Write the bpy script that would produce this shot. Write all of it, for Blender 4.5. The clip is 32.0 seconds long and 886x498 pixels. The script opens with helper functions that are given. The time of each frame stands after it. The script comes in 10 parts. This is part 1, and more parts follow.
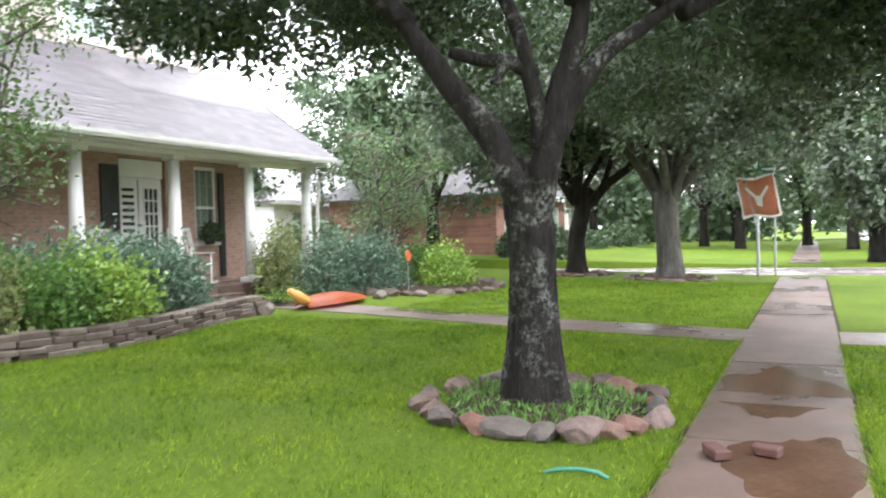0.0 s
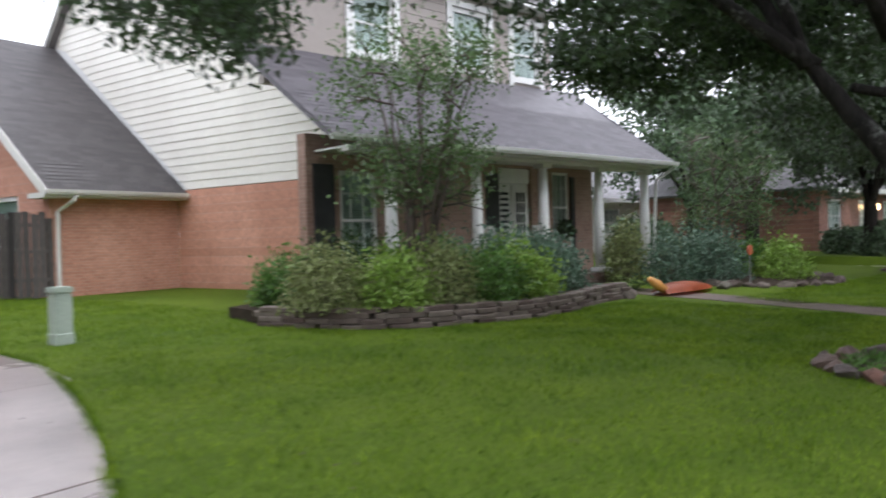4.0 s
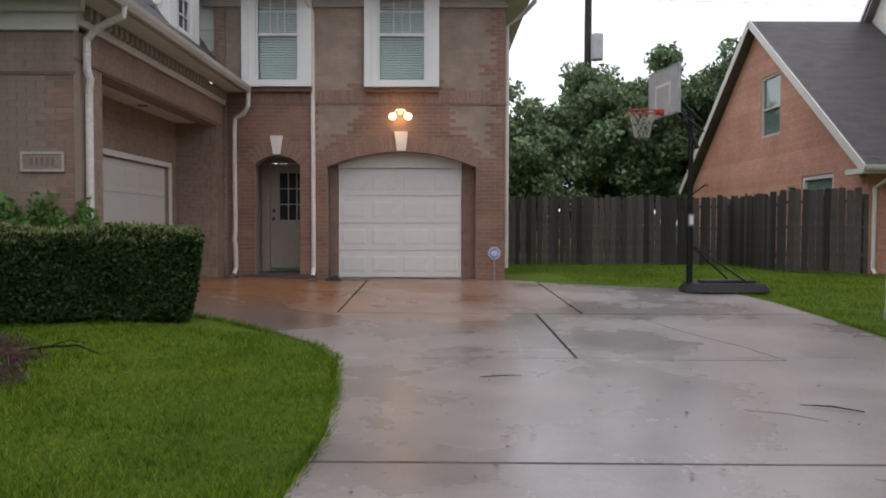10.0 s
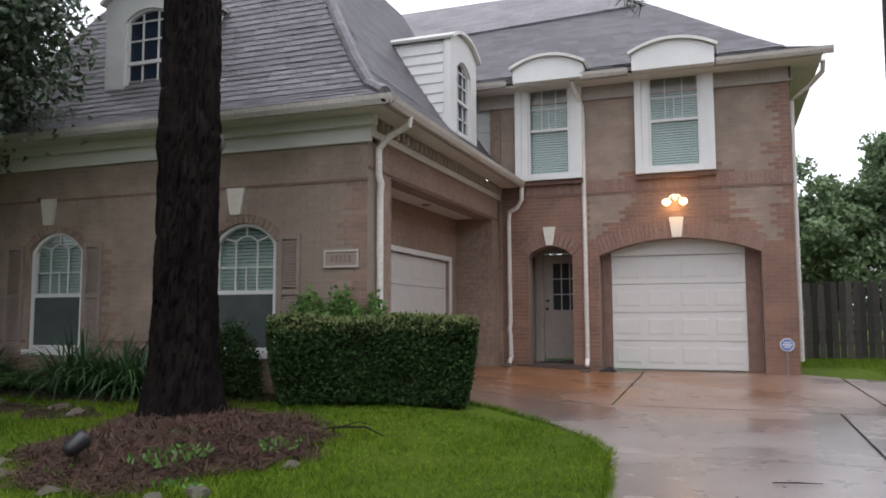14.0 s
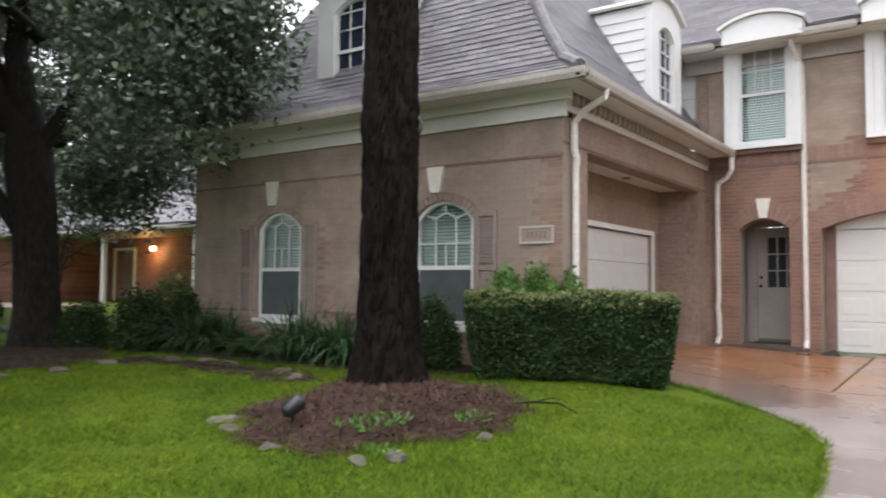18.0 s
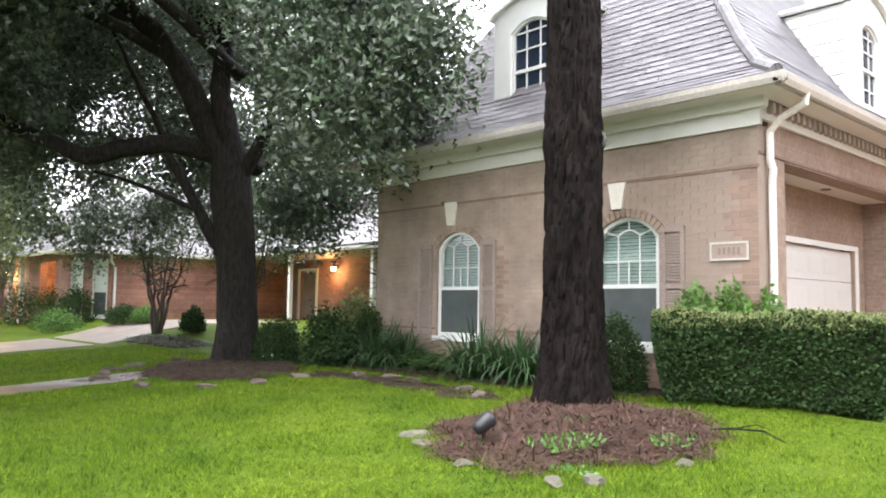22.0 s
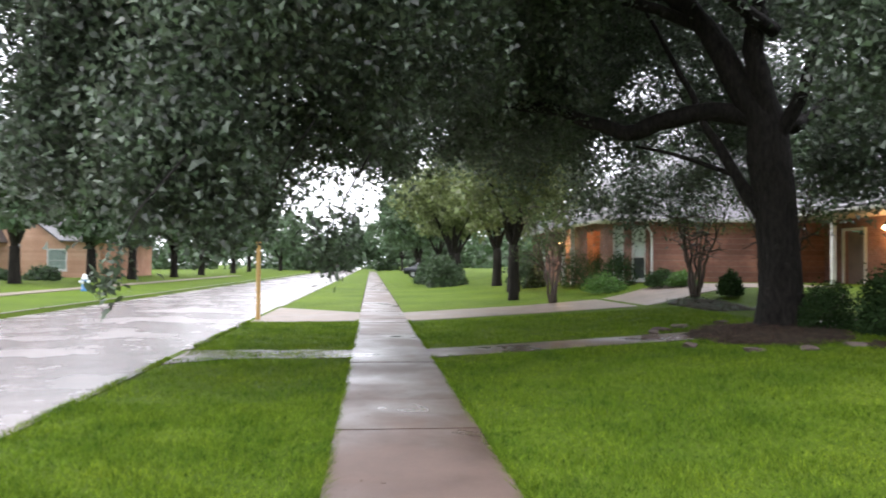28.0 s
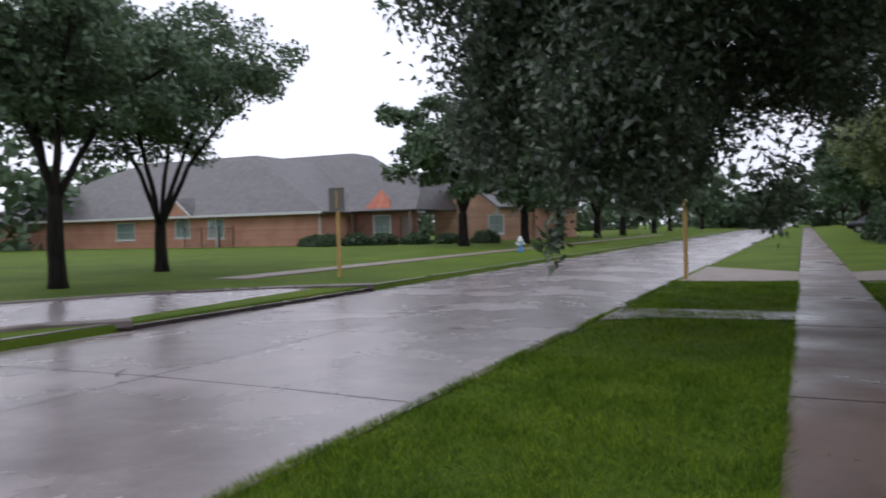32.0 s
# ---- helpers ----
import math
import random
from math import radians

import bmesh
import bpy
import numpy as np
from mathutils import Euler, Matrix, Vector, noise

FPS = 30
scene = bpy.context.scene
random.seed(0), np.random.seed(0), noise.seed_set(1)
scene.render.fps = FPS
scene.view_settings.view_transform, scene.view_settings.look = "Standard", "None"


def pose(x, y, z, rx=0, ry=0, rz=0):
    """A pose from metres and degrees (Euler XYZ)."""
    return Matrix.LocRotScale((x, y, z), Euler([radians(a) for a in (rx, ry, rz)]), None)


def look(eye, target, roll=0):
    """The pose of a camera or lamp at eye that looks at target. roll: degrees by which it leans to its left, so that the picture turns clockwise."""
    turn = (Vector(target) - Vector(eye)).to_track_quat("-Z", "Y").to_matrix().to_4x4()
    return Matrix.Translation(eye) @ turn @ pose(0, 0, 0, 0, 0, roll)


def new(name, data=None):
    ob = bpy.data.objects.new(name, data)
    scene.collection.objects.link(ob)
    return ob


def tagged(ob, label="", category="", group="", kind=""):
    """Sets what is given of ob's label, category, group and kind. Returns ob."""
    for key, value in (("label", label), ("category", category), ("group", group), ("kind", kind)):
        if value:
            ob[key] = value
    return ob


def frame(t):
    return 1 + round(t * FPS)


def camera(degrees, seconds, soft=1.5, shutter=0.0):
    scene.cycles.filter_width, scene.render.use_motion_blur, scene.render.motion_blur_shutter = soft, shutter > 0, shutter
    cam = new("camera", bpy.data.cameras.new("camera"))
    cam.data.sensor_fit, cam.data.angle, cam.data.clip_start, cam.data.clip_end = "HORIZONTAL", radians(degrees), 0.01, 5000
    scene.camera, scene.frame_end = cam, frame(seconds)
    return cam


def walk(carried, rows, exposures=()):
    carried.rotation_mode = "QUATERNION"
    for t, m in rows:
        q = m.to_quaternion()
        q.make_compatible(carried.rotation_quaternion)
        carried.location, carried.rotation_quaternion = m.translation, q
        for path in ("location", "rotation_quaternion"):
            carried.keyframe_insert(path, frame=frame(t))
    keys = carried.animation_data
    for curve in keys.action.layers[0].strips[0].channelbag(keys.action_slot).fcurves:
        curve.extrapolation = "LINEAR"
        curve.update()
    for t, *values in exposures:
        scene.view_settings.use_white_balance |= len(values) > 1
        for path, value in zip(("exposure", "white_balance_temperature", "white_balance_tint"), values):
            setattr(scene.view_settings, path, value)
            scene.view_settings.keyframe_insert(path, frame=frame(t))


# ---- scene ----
cam = camera(59.6, 32.0, 1.8, 0.5)
# seconds, x, y, z, yaw, pitch, roll
PATH = [
    (0, 3.301, 0.257, 1.424, -74.44, -1.24, 1.60),
    (0.5, 3.090, 0.175, 1.422, -71.50, -3.02, 0.95),
    (1, 3.159, 0.207, 1.413, -69.67, -3.51, 0.65),
    (1.5, 3.214, 0.249, 1.405, -67.92, -0.83, 1.85),
    (2, 3.203, 0.242, 1.432, -64.94, -1.10, 2.47),
    (2.5, 3.275, 0.136, 1.419, -59.90, -0.78, 1.49),
    (4.5, -0.206, 0.600, 1.478, -47.15, -1.22, 2.37),
    (5, -0.448, 0.443, 1.407, -33.77, -0.22, 0.87),
    (5.5, -0.488, 0.410, 1.419, -26.68, -0.44, 1.41),
    (6, -0.466, 0.408, 1.409, -22.25, -0.55, 1.28),
    (6.5, -0.472, 0.392, 1.406, -16.59, -0.36, 0.72),
    (7, -0.479, 0.414, 1.421, -12.14, -0.13, 0.95),
    (7.5, -0.429, 0.436, 1.411, -10.66, 0.00, 0.99),
    (8, -0.379, 0.502, 1.413, -9.10, 0.31, 0.68),
    (8.5, -0.243, 0.521, 1.441, -3.10, 0.54, 0.50),
    (9, -0.144, 0.543, 1.440, 2.53, 1.42, -0.19),
    (9.5, -0.107, 0.580, 1.440, 3.14, 0.43, 1.20),
    (10, -0.101, 0.627, 1.432, -0.27, -1.88, -0.10),
    (10.5, -0.057, 0.635, 1.420, 1.50, -2.65, -0.10),
    (11, -0.136, 0.639, 1.418, 8.50, -2.43, 0.62),
    (11.5, -0.231, 0.628, 1.441, 13.07, -0.60, 0.96),
    (12, -0.086, 0.614, 1.391, 16.34, -0.70, 1.60),
    (12.5, -0.078, 0.658, 1.391, 19.75, 0.37, 1.36),
    (13, -0.065, 0.685, 1.397, 20.56, 1.68, 1.06),
    (13.5, -0.050, 0.708, 1.404, 20.12, 3.54, 0.29),
    (14, -0.057, 0.682, 1.406, 19.93, 4.89, 0.24),
    (14.5, -0.038, 0.695, 1.405, 19.98, 4.92, 0.11),
    (16.5, -0.034, 0.758, 1.465, 20.06, 4.91, 0.31),
    (17, 0.009, 0.745, 1.454, 23.48, 4.47, -0.06),
    (17.5, 0.029, 0.727, 1.443, 29.30, 3.23, -0.32),
    (18, 0.048, 0.722, 1.438, 35.00, 2.89, -0.45),
    (18.5, 0.034, 0.738, 1.427, 39.43, 2.97, -0.58),
    (19, -0.042, 0.675, 1.415, 41.36, 3.92, -0.57),
    (19.5, -0.061, 0.625, 1.414, 43.31, 4.14, -0.75),
    (20, -0.074, 0.605, 1.419, 44.75, 4.15, -0.81),
    (20.5, -0.131, 0.631, 1.419, 45.32, 4.22, -0.66),
    (21, -0.133, 0.622, 1.404, 46.29, 4.38, -0.70),
    (21.5, -0.132, 0.622, 1.410, 46.33, 4.31, -0.73),
    (22, -0.140, 0.616, 1.414, 47.10, 4.26, -0.78),
    (22.5, -0.147, 0.612, 1.414, 48.66, 4.23, -0.86),
    (23, -0.163, 0.601, 1.414, 50.11, 3.71, -1.05),
    (23.5, -0.164, 0.600, 1.418, 50.22, 3.35, -0.78),
    (24, -0.179, 0.618, 1.412, 50.74, 3.08, -0.71),
    (24.5, -0.184, 0.618, 1.413, 51.56, 2.48, -0.64),
    (25, -0.179, 0.618, 1.416, 51.76, 2.52, -0.55),
    (25.5, -0.188, 0.608, 1.420, 55.56, 2.45, -0.84),
    (26, -0.208, 0.517, 1.421, 64.02, 1.76, -0.74),
    (26.5, -0.253, 0.464, 1.407, 71.42, 1.24, -0.74),
    (28.5, 0.144, 0.239, 1.437, 89.05, 1.16, -0.73),
    (29, 0.105, 0.276, 1.428, 95.18, 0.65, -1.04),
    (29.5, -0.039, 0.274, 1.412, 103.15, -0.30, 0.59),
    (30, -0.025, 0.278, 1.421, 106.80, -0.15, 0.50),
    (30.5, -0.061, 0.241, 1.413, 108.66, 0.00, 0.45),
    (31, -0.103, 0.141, 1.402, 109.54, -0.64, 0.53),
    (31.5, -0.079, 0.052, 1.383, 110.81, -1.75, 1.44),
    (32, 0.052, 0.097, 1.414, 115.02, -1.51, 1.39),
]
walk(cam, [(t, pose(x, y, z, 90 + p, r, w)) for t, x, y, z, w, p, r in PATH],
     [(0.0, 2.3, 6350, 12), (1.0, 2.25, 6350, 13), (2.0, 2.05, 6350, 13), (2.5, 1.75, 6300, 15), (4.5, 0.5, 6000, 14), (5.0, 0.1, 5900, 14), (6.0, -0.3, 5900, 14), (8.0, -0.4, 6150, 14), (10.0, -0.1, 6300, 14), (11.0, 0.25, 6300, 14), (12.0, 0.65, 6200, 14), (13.0, 1.0, 6300, 13), (13.5, 0.7, 6300, 13), (14.0, 0.25, 6200, 14),
      (17.0, 0.1, 6300, 13), (18.0, 0.95, 6350, 14), (19.0, 1.85, 6350, 14), (21.0, 1.95, 6400, 13), (23.0, 2.3, 6400, 13), (25.5, 2.4, 6350, 14), (26.5, 2.35, 6350, 14), (28.5, 0.85, 6200, 13), (29.0, 0.6, 6100, 14), (29.5, 0.3, 6000, 14), (30.0, -0.05, 6050, 17), (32.0, -0.35, 6000, 16)]
)

# ---- light: a bright overcast sky after rain ----
world = bpy.data.worlds.new("overcast_sky")
scene.world = world
world.use_nodes = True
wn = world.node_tree
wn.nodes.clear()
w_out = wn.nodes.new("ShaderNodeOutputWorld")
w_bg = wn.nodes.new("ShaderNodeBackground")
w_hs = wn.nodes.new("ShaderNodeHueSaturation")
w_sky = wn.nodes.new("ShaderNodeTexSky")
w_sky.sky_type, w_sky.sun_disc = "NISHITA", False
w_sky.sun_elevation, w_sky.sun_rotation = radians(48), radians(200)
w_sky.air_density, w_sky.dust_density, w_sky.ozone_density = 1.0, 2.0, 1.0
w_hs.inputs["Saturation"].default_value = 0.12
w_bg.inputs["Strength"].default_value = 0.15
wn.links.new(w_sky.outputs[0], w_hs.inputs["Color"])
w_mix = wn.nodes.new("ShaderNodeMix")
w_mix.data_type = "RGBA"
w_mix.inputs[0].default_value = 0.75
w_mix.inputs[7].default_value = (10.0, 10.2, 10.6, 1)
wn.links.new(w_hs.outputs[0], w_mix.inputs[6])
wn.links.new(w_mix.outputs[2], w_bg.inputs[0])
wn.links.new(w_bg.outputs[0], w_out.inputs[0])
sun = new("sun", bpy.data.lights.new("sun", "SUN"))
sun.data.energy, sun.data.angle, sun.data.color = 0.8, radians(40), (1.0, 0.97, 0.93)
sun.matrix_world = look((0, 0, 30), (-4, 11, 0))


# ---- materials ----
def nodes(name):
    m = bpy.data.materials.new(name)
    m.use_nodes = True
    t = m.node_tree
    return m, t, t.nodes["Principled BSDF"]


def add(t, kind, **values):
    n = t.nodes.new(kind)
    for k, v in values.items():
        n.inputs[k.replace("_", " ")].default_value = v
    return n


def ramp(t, fac, stops):
    r = t.nodes.new("ShaderNodeValToRGB")
    el = r.color_ramp.elements
    el[0].position, el[0].color = stops[0][0], (*stops[0][1], 1)
    el[1].position, el[1].color = stops[-1][0], (*stops[-1][1], 1)
    for p, c in stops[1:-1]:
        e = el.new(p)
        e.color = (*c, 1)
    t.links.new(fac, r.inputs[0])
    return r.outputs[0]


def mix(t, fac, a, b, kind="MIX"):
    m = t.nodes.new("ShaderNodeMix")
    m.data_type, m.blend_type = "RGBA", kind
    for s, v in ((m.inputs[0], fac), (m.inputs[6], a), (m.inputs[7], b)):
        if isinstance(v, bpy.types.NodeSocket):
            t.links.new(v, s)
        else:
            s.default_value = v if not isinstance(v, tuple) else (*v, 1)
    return m.outputs[2]


def coords(t, scale=(1, 1, 1), turn=(0, 0, 0)):
    c = t.nodes.new("ShaderNodeTexCoord")
    m = t.nodes.new("ShaderNodeMapping")
    m.inputs["Scale"].default_value = scale
    m.inputs["Rotation"].default_value = turn
    t.links.new(c.outputs["Object"], m.inputs[0])
    return m.outputs[0]


def noise_at(t, vec, scale, detail=4.0, rough=0.55):
    n = add(t, "ShaderNodeTexNoise", Scale=scale, Detail=detail, Roughness=rough)
    t.links.new(vec, n.inputs["Vector"])
    return n.outputs["Fac"]


def bump(t, bsdf, height, strength, distance):
    b = add(t, "ShaderNodeBump", Strength=strength, Distance=distance)
    t.links.new(height, b.inputs["Height"])
    t.links.new(b.outputs[0], bsdf.inputs["Normal"])


def surface(name, dark, light, scale=6.0, rough=0.6, grain=60.0, relief=0.3, depth=0.004, metal=0.0, stretch=(1, 1, 1), spread=0.25, wet=None, mottle=0.15):
    """A plain material with two scales of variation."""
    m, t, p = nodes(name)
    v = coords(t, stretch)
    big, small = noise_at(t, v, scale), noise_at(t, v, grain, 6)
    a = ramp(t, big, [(0.5 - spread, dark), (0.5 + spread, light)])
    b = ramp(t, small, [(0.3, (1 - mottle * 1.2,) * 3), (0.7, (1 + mottle * 0.8,) * 3)])
    t.links.new(mix(t, 1.0, a, b, "MULTIPLY"), p.inputs["Base Color"])
    p.inputs["Metallic"].default_value = metal
    if wet:
        r = ramp(t, big, [(0.4, (wet,) * 3), (0.6, (rough,) * 3)])
        t.links.new(r, p.inputs["Roughness"])
    else:
        p.inputs["Roughness"].default_value = rough
    bump(t, p, small, relief, depth)
    return m


def bricks(name, turn, c1, c2, mortar, stain=(0.6, 0.6, 0.6), width=0.205, row=0.07):
    """Running-bond brickwork on upright walls, with patchy damp stains."""
    m, t, p = nodes(name)
    v = coords(t, (1, 1, 1), turn)
    b = t.nodes.new("ShaderNodeTexBrick")
    b.inputs["Scale"].default_value = 1.0
    b.inputs["Mortar Size"].default_value = 0.0055
    b.inputs["Mortar Smooth"].default_value = 0.3
    b.inputs["Bias"].default_value = 0.0
    b.inputs["Brick Width"].default_value = width
    b.inputs["Row Height"].default_value = row
    b.inputs["Color1"].default_value = (*c1, 1)
    b.inputs["Color2"].default_value = (*c2, 1)
    b.inputs["Mortar"].default_value = (*mortar, 1)
    t.links.new(v, b.inputs["Vector"])
    wv = coords(t)
    blot = ramp(t, noise_at(t, wv, 0.55, 5, 0.6), [(0.42, stain), (0.58, (1, 1, 1))])
    speck = ramp(t, noise_at(t, wv, 14, 5), [(0.3, (0.78, 0.78, 0.78)), (0.7, (1.14, 1.12, 1.1))])
    c = mix(t, 1.0, mix(t, 1.0, b.outputs[0], blot, "MULTIPLY"), speck, "MULTIPLY")
    t.links.new(c, p.inputs["Base Color"])
    p.inputs["Roughness"].default_value = 0.75
    inv = t.nodes.new("ShaderNodeMath")
    inv.operation = "SUBTRACT"
    inv.inputs[0].default_value = 1.0
    t.links.new(b.outputs["Fac"], inv.inputs[1])
    bump(t, p, inv.outputs[0], 0.5, 0.006)
    return m


FACE_X, FACE_Y = (radians(-90), 0, 0), (radians(-90), 0, radians(-90))
PINK1, PINK2, MORT = (0.325, 0.24, 0.188), (0.275, 0.197, 0.154), (0.325, 0.257, 0.208)
M_brick_front = bricks("pinkish_brick_front", FACE_X, PINK1, PINK2, MORT, (0.78, 0.74, 0.72))
M_brick_side = bricks("pinkish_brick_side", (radians(90), 0, radians(90)), PINK1, PINK2, MORT, (0.78, 0.74, 0.72))
ORG1, ORG2, ORM = (0.62, 0.33, 0.235), (0.53, 0.27, 0.185), (0.58, 0.4, 0.32)
M_nbrick_front = bricks("salmon_brick_front", FACE_X, ORG1, ORG2, ORM, (0.85, 0.8, 0.78))
M_nbrick_side = bricks("salmon_brick_side", (radians(90), 0, radians(90)), ORG1, ORG2, ORM, (0.85, 0.8, 0.78))
RED1, RED2, REM = (0.36, 0.17, 0.125), (0.25, 0.115, 0.085), (0.38, 0.3, 0.26)
# darker copy of the salmon brick: the porch roof's shade is in its colour
M_pbrick_front = bricks("brown_pink_brick", FACE_X, (0.37, 0.245, 0.195), (0.31, 0.2, 0.155), (0.38, 0.29, 0.24), (0.85, 0.8, 0.78))
M_rbrick_front = bricks("red_brick_front", FACE_X, RED1, RED2, REM)
M_rbrick_side = bricks("red_brick_side", (radians(90), 0, radians(90)), RED1, RED2, REM)
M_soldier = surface("darker_brick_trim", (0.15, 0.088, 0.068), (0.23, 0.14, 0.11), 9, 0.7, 40, 0.4, 0.006)
M_white = surface("white_painted_wood", (0.63, 0.63, 0.61), (0.73, 0.73, 0.71), 0.7, 0.45, 8, 0.02, 0.001, mottle=0.025)
M_cream = surface("off_white_trim", (0.58, 0.57, 0.53), (0.68, 0.67, 0.63), 0.7, 0.5, 8, 0.02, 0.001, mottle=0.025)
M_siding = surface("pale_lap_siding", (0.66, 0.66, 0.64), (0.76, 0.76, 0.74), 0.6, 0.5, 8, 0.03, 0.001, mottle=0.03)
M_taupe_siding = surface("taupe_lap_siding", (0.27, 0.235, 0.21), (0.33, 0.29, 0.26), 0.6, 0.5, 8, 0.03, 0.001, mottle=0.03)
M_nsiding = surface("cream_lap_siding", (0.70, 0.675, 0.6), (0.8, 0.775, 0.7), 0.6, 0.5, 8, 0.03, 0.001, mottle=0.03)
M_garage = surface("white_steel_garage_door", (0.58, 0.57, 0.545), (0.65, 0.64, 0.61), 0.5, 0.45, 6, 0.015, 0.001, mottle=0.02)
M_beige = surface("beige_painted_panel", (0.34, 0.29, 0.255), (0.42, 0.365, 0.32), 2, 0.55, 30, 0.1, 0.002)
M_shutter_pale = surface("faded_taupe_shutter_paint", (0.25, 0.195, 0.168), (0.32, 0.255, 0.22), 3, 0.6, 40, 0.1, 0.002)
M_shutter = surface("taupe_shutter_paint", (0.17, 0.125, 0.105), (0.24, 0.18, 0.15), 3, 0.55, 40, 0.1, 0.002)
M_black = surface("black_painted_wood", (0.012, 0.012, 0.014), (0.03, 0.03, 0.033), 4, 0.4, 40, 0.1, 0.002)
M_blackmetal = surface("black_steel", (0.012, 0.012, 0.013), (0.03, 0.03, 0.03), 4, 0.35, 60, 0.1, 0.001, 0.6)
# near-black colour stands in for the lack of light in the rooms
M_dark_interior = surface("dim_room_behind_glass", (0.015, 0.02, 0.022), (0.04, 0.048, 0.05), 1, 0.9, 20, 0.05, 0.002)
M_blind = surface("pale_window_blind", (0.6, 0.66, 0.62), (0.7, 0.76, 0.72), 1, 0.6, 20, 0.1, 0.002)
M_insect_mesh = surface("grey_insect_mesh", (0.05, 0.062, 0.062), (0.085, 0.1, 0.1), 2.5, 0.7, 160, 0.2, 0.001)
M_stone = surface("cast_stone", (0.62, 0.58, 0.50), (0.75, 0.71, 0.63), 5, 0.7, 50, 0.2, 0.003)
M_gutter = surface("beige_gutter_metal", (0.40, 0.37, 0.33), (0.5, 0.465, 0.42), 2, 0.4, 30, 0.08, 0.002)
M_downspout = surface("off_white_downspout", (0.60, 0.56, 0.52), (0.72, 0.68, 0.64), 2, 0.4, 30, 0.08, 0.002)
M_orange = surface("orange_hull_plastic", (0.42, 0.105, 0.045), (0.55, 0.15, 0.065), 3, 0.35, 40, 0.1, 0.002)
M_flag = surface("burnt_orange_cloth", (0.56, 0.235, 0.155), (0.66, 0.3, 0.2), 3, 0.8, 60, 0.2, 0.002)
M_yellowpost = surface("weathered_yellow_post", (0.50, 0.31, 0.10), (0.62, 0.40, 0.15), 4, 0.6, 40, 0.2, 0.002)
M_signback = surface("grey_sign_metal", (0.16, 0.15, 0.15), (0.24, 0.23, 0.22), 3, 0.5, 40, 0.1, 0.001, 0.3)
M_pedestal = surface("pale_green_utility_paint", (0.30, 0.36, 0.30), (0.42, 0.47, 0.40), 4, 0.5, 40, 0.2, 0.002)
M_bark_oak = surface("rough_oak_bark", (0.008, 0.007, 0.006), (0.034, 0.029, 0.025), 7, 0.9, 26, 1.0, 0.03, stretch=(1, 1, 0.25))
def lichen_bark(name, dark, light, lichen, cover):
    """Furrowed bark with grey-green lichen in patches."""
    m, t, p = nodes(name)
    v = coords(t, (1, 1, 0.3))
    ridge = noise_at(t, v, 20, 6, 0.65)
    c = ramp(t, ridge, [(0.35, dark), (0.68, light)])
    w = coords(t)
    patch = ramp(t, noise_at(t, w, 2.4, 6, 0.7), [(cover, (0, 0, 0)), (cover + 0.12, (1, 1, 1))])
    speck = ramp(t, noise_at(t, w, 26, 5, 0.7), [(0.44, (0, 0, 0)), (0.56, (0.85, 0.85, 0.85))])
    t.links.new(mix(t, mix(t, 1.0, patch, speck, "MULTIPLY"), c, lichen), p.inputs["Base Color"])
    p.inputs["Roughness"].default_value = 0.85
    p.inputs["Specular IOR Level"].default_value = 0.25
    bump(t, p, ridge, 1.0, 0.03)
    return m


M_bark_lichen = lichen_bark("lichen_patched_oak_bark", (0.004, 0.0035, 0.003), (0.021, 0.018, 0.016), (0.17, 0.18, 0.16), 0.52)
M_bark_old = lichen_bark("old_oak_bark", (0.005, 0.0042, 0.0036), (0.026, 0.022, 0.019), (0.085, 0.085, 0.075), 0.6)
M_bark_pale = surface("lichened_oak_bark", (0.018, 0.015, 0.013), (0.13, 0.125, 0.11), 5, 0.9, 26, 0.9, 0.02, stretch=(1, 1, 0.3))
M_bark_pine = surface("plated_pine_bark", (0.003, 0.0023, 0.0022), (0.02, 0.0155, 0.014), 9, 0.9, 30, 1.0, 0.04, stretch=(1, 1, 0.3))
M_bark_myrtle = surface("smooth_brown_bark", (0.04, 0.028, 0.022), (0.12, 0.088, 0.07), 8, 0.7, 40, 0.3, 0.004, stretch=(1, 1, 0.2))
M_mulch = surface("pine_straw_mulch", (0.03, 0.016, 0.012), (0.105, 0.057, 0.041), 16, 0.9, 90, 1.0, 0.02)
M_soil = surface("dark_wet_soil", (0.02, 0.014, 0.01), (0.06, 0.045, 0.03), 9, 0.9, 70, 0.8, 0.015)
M_rubber = surface("black_rubber", (0.012, 0.012, 0.012), (0.022, 0.022, 0.022), 5, 0.7, 60, 0.2, 0.002)


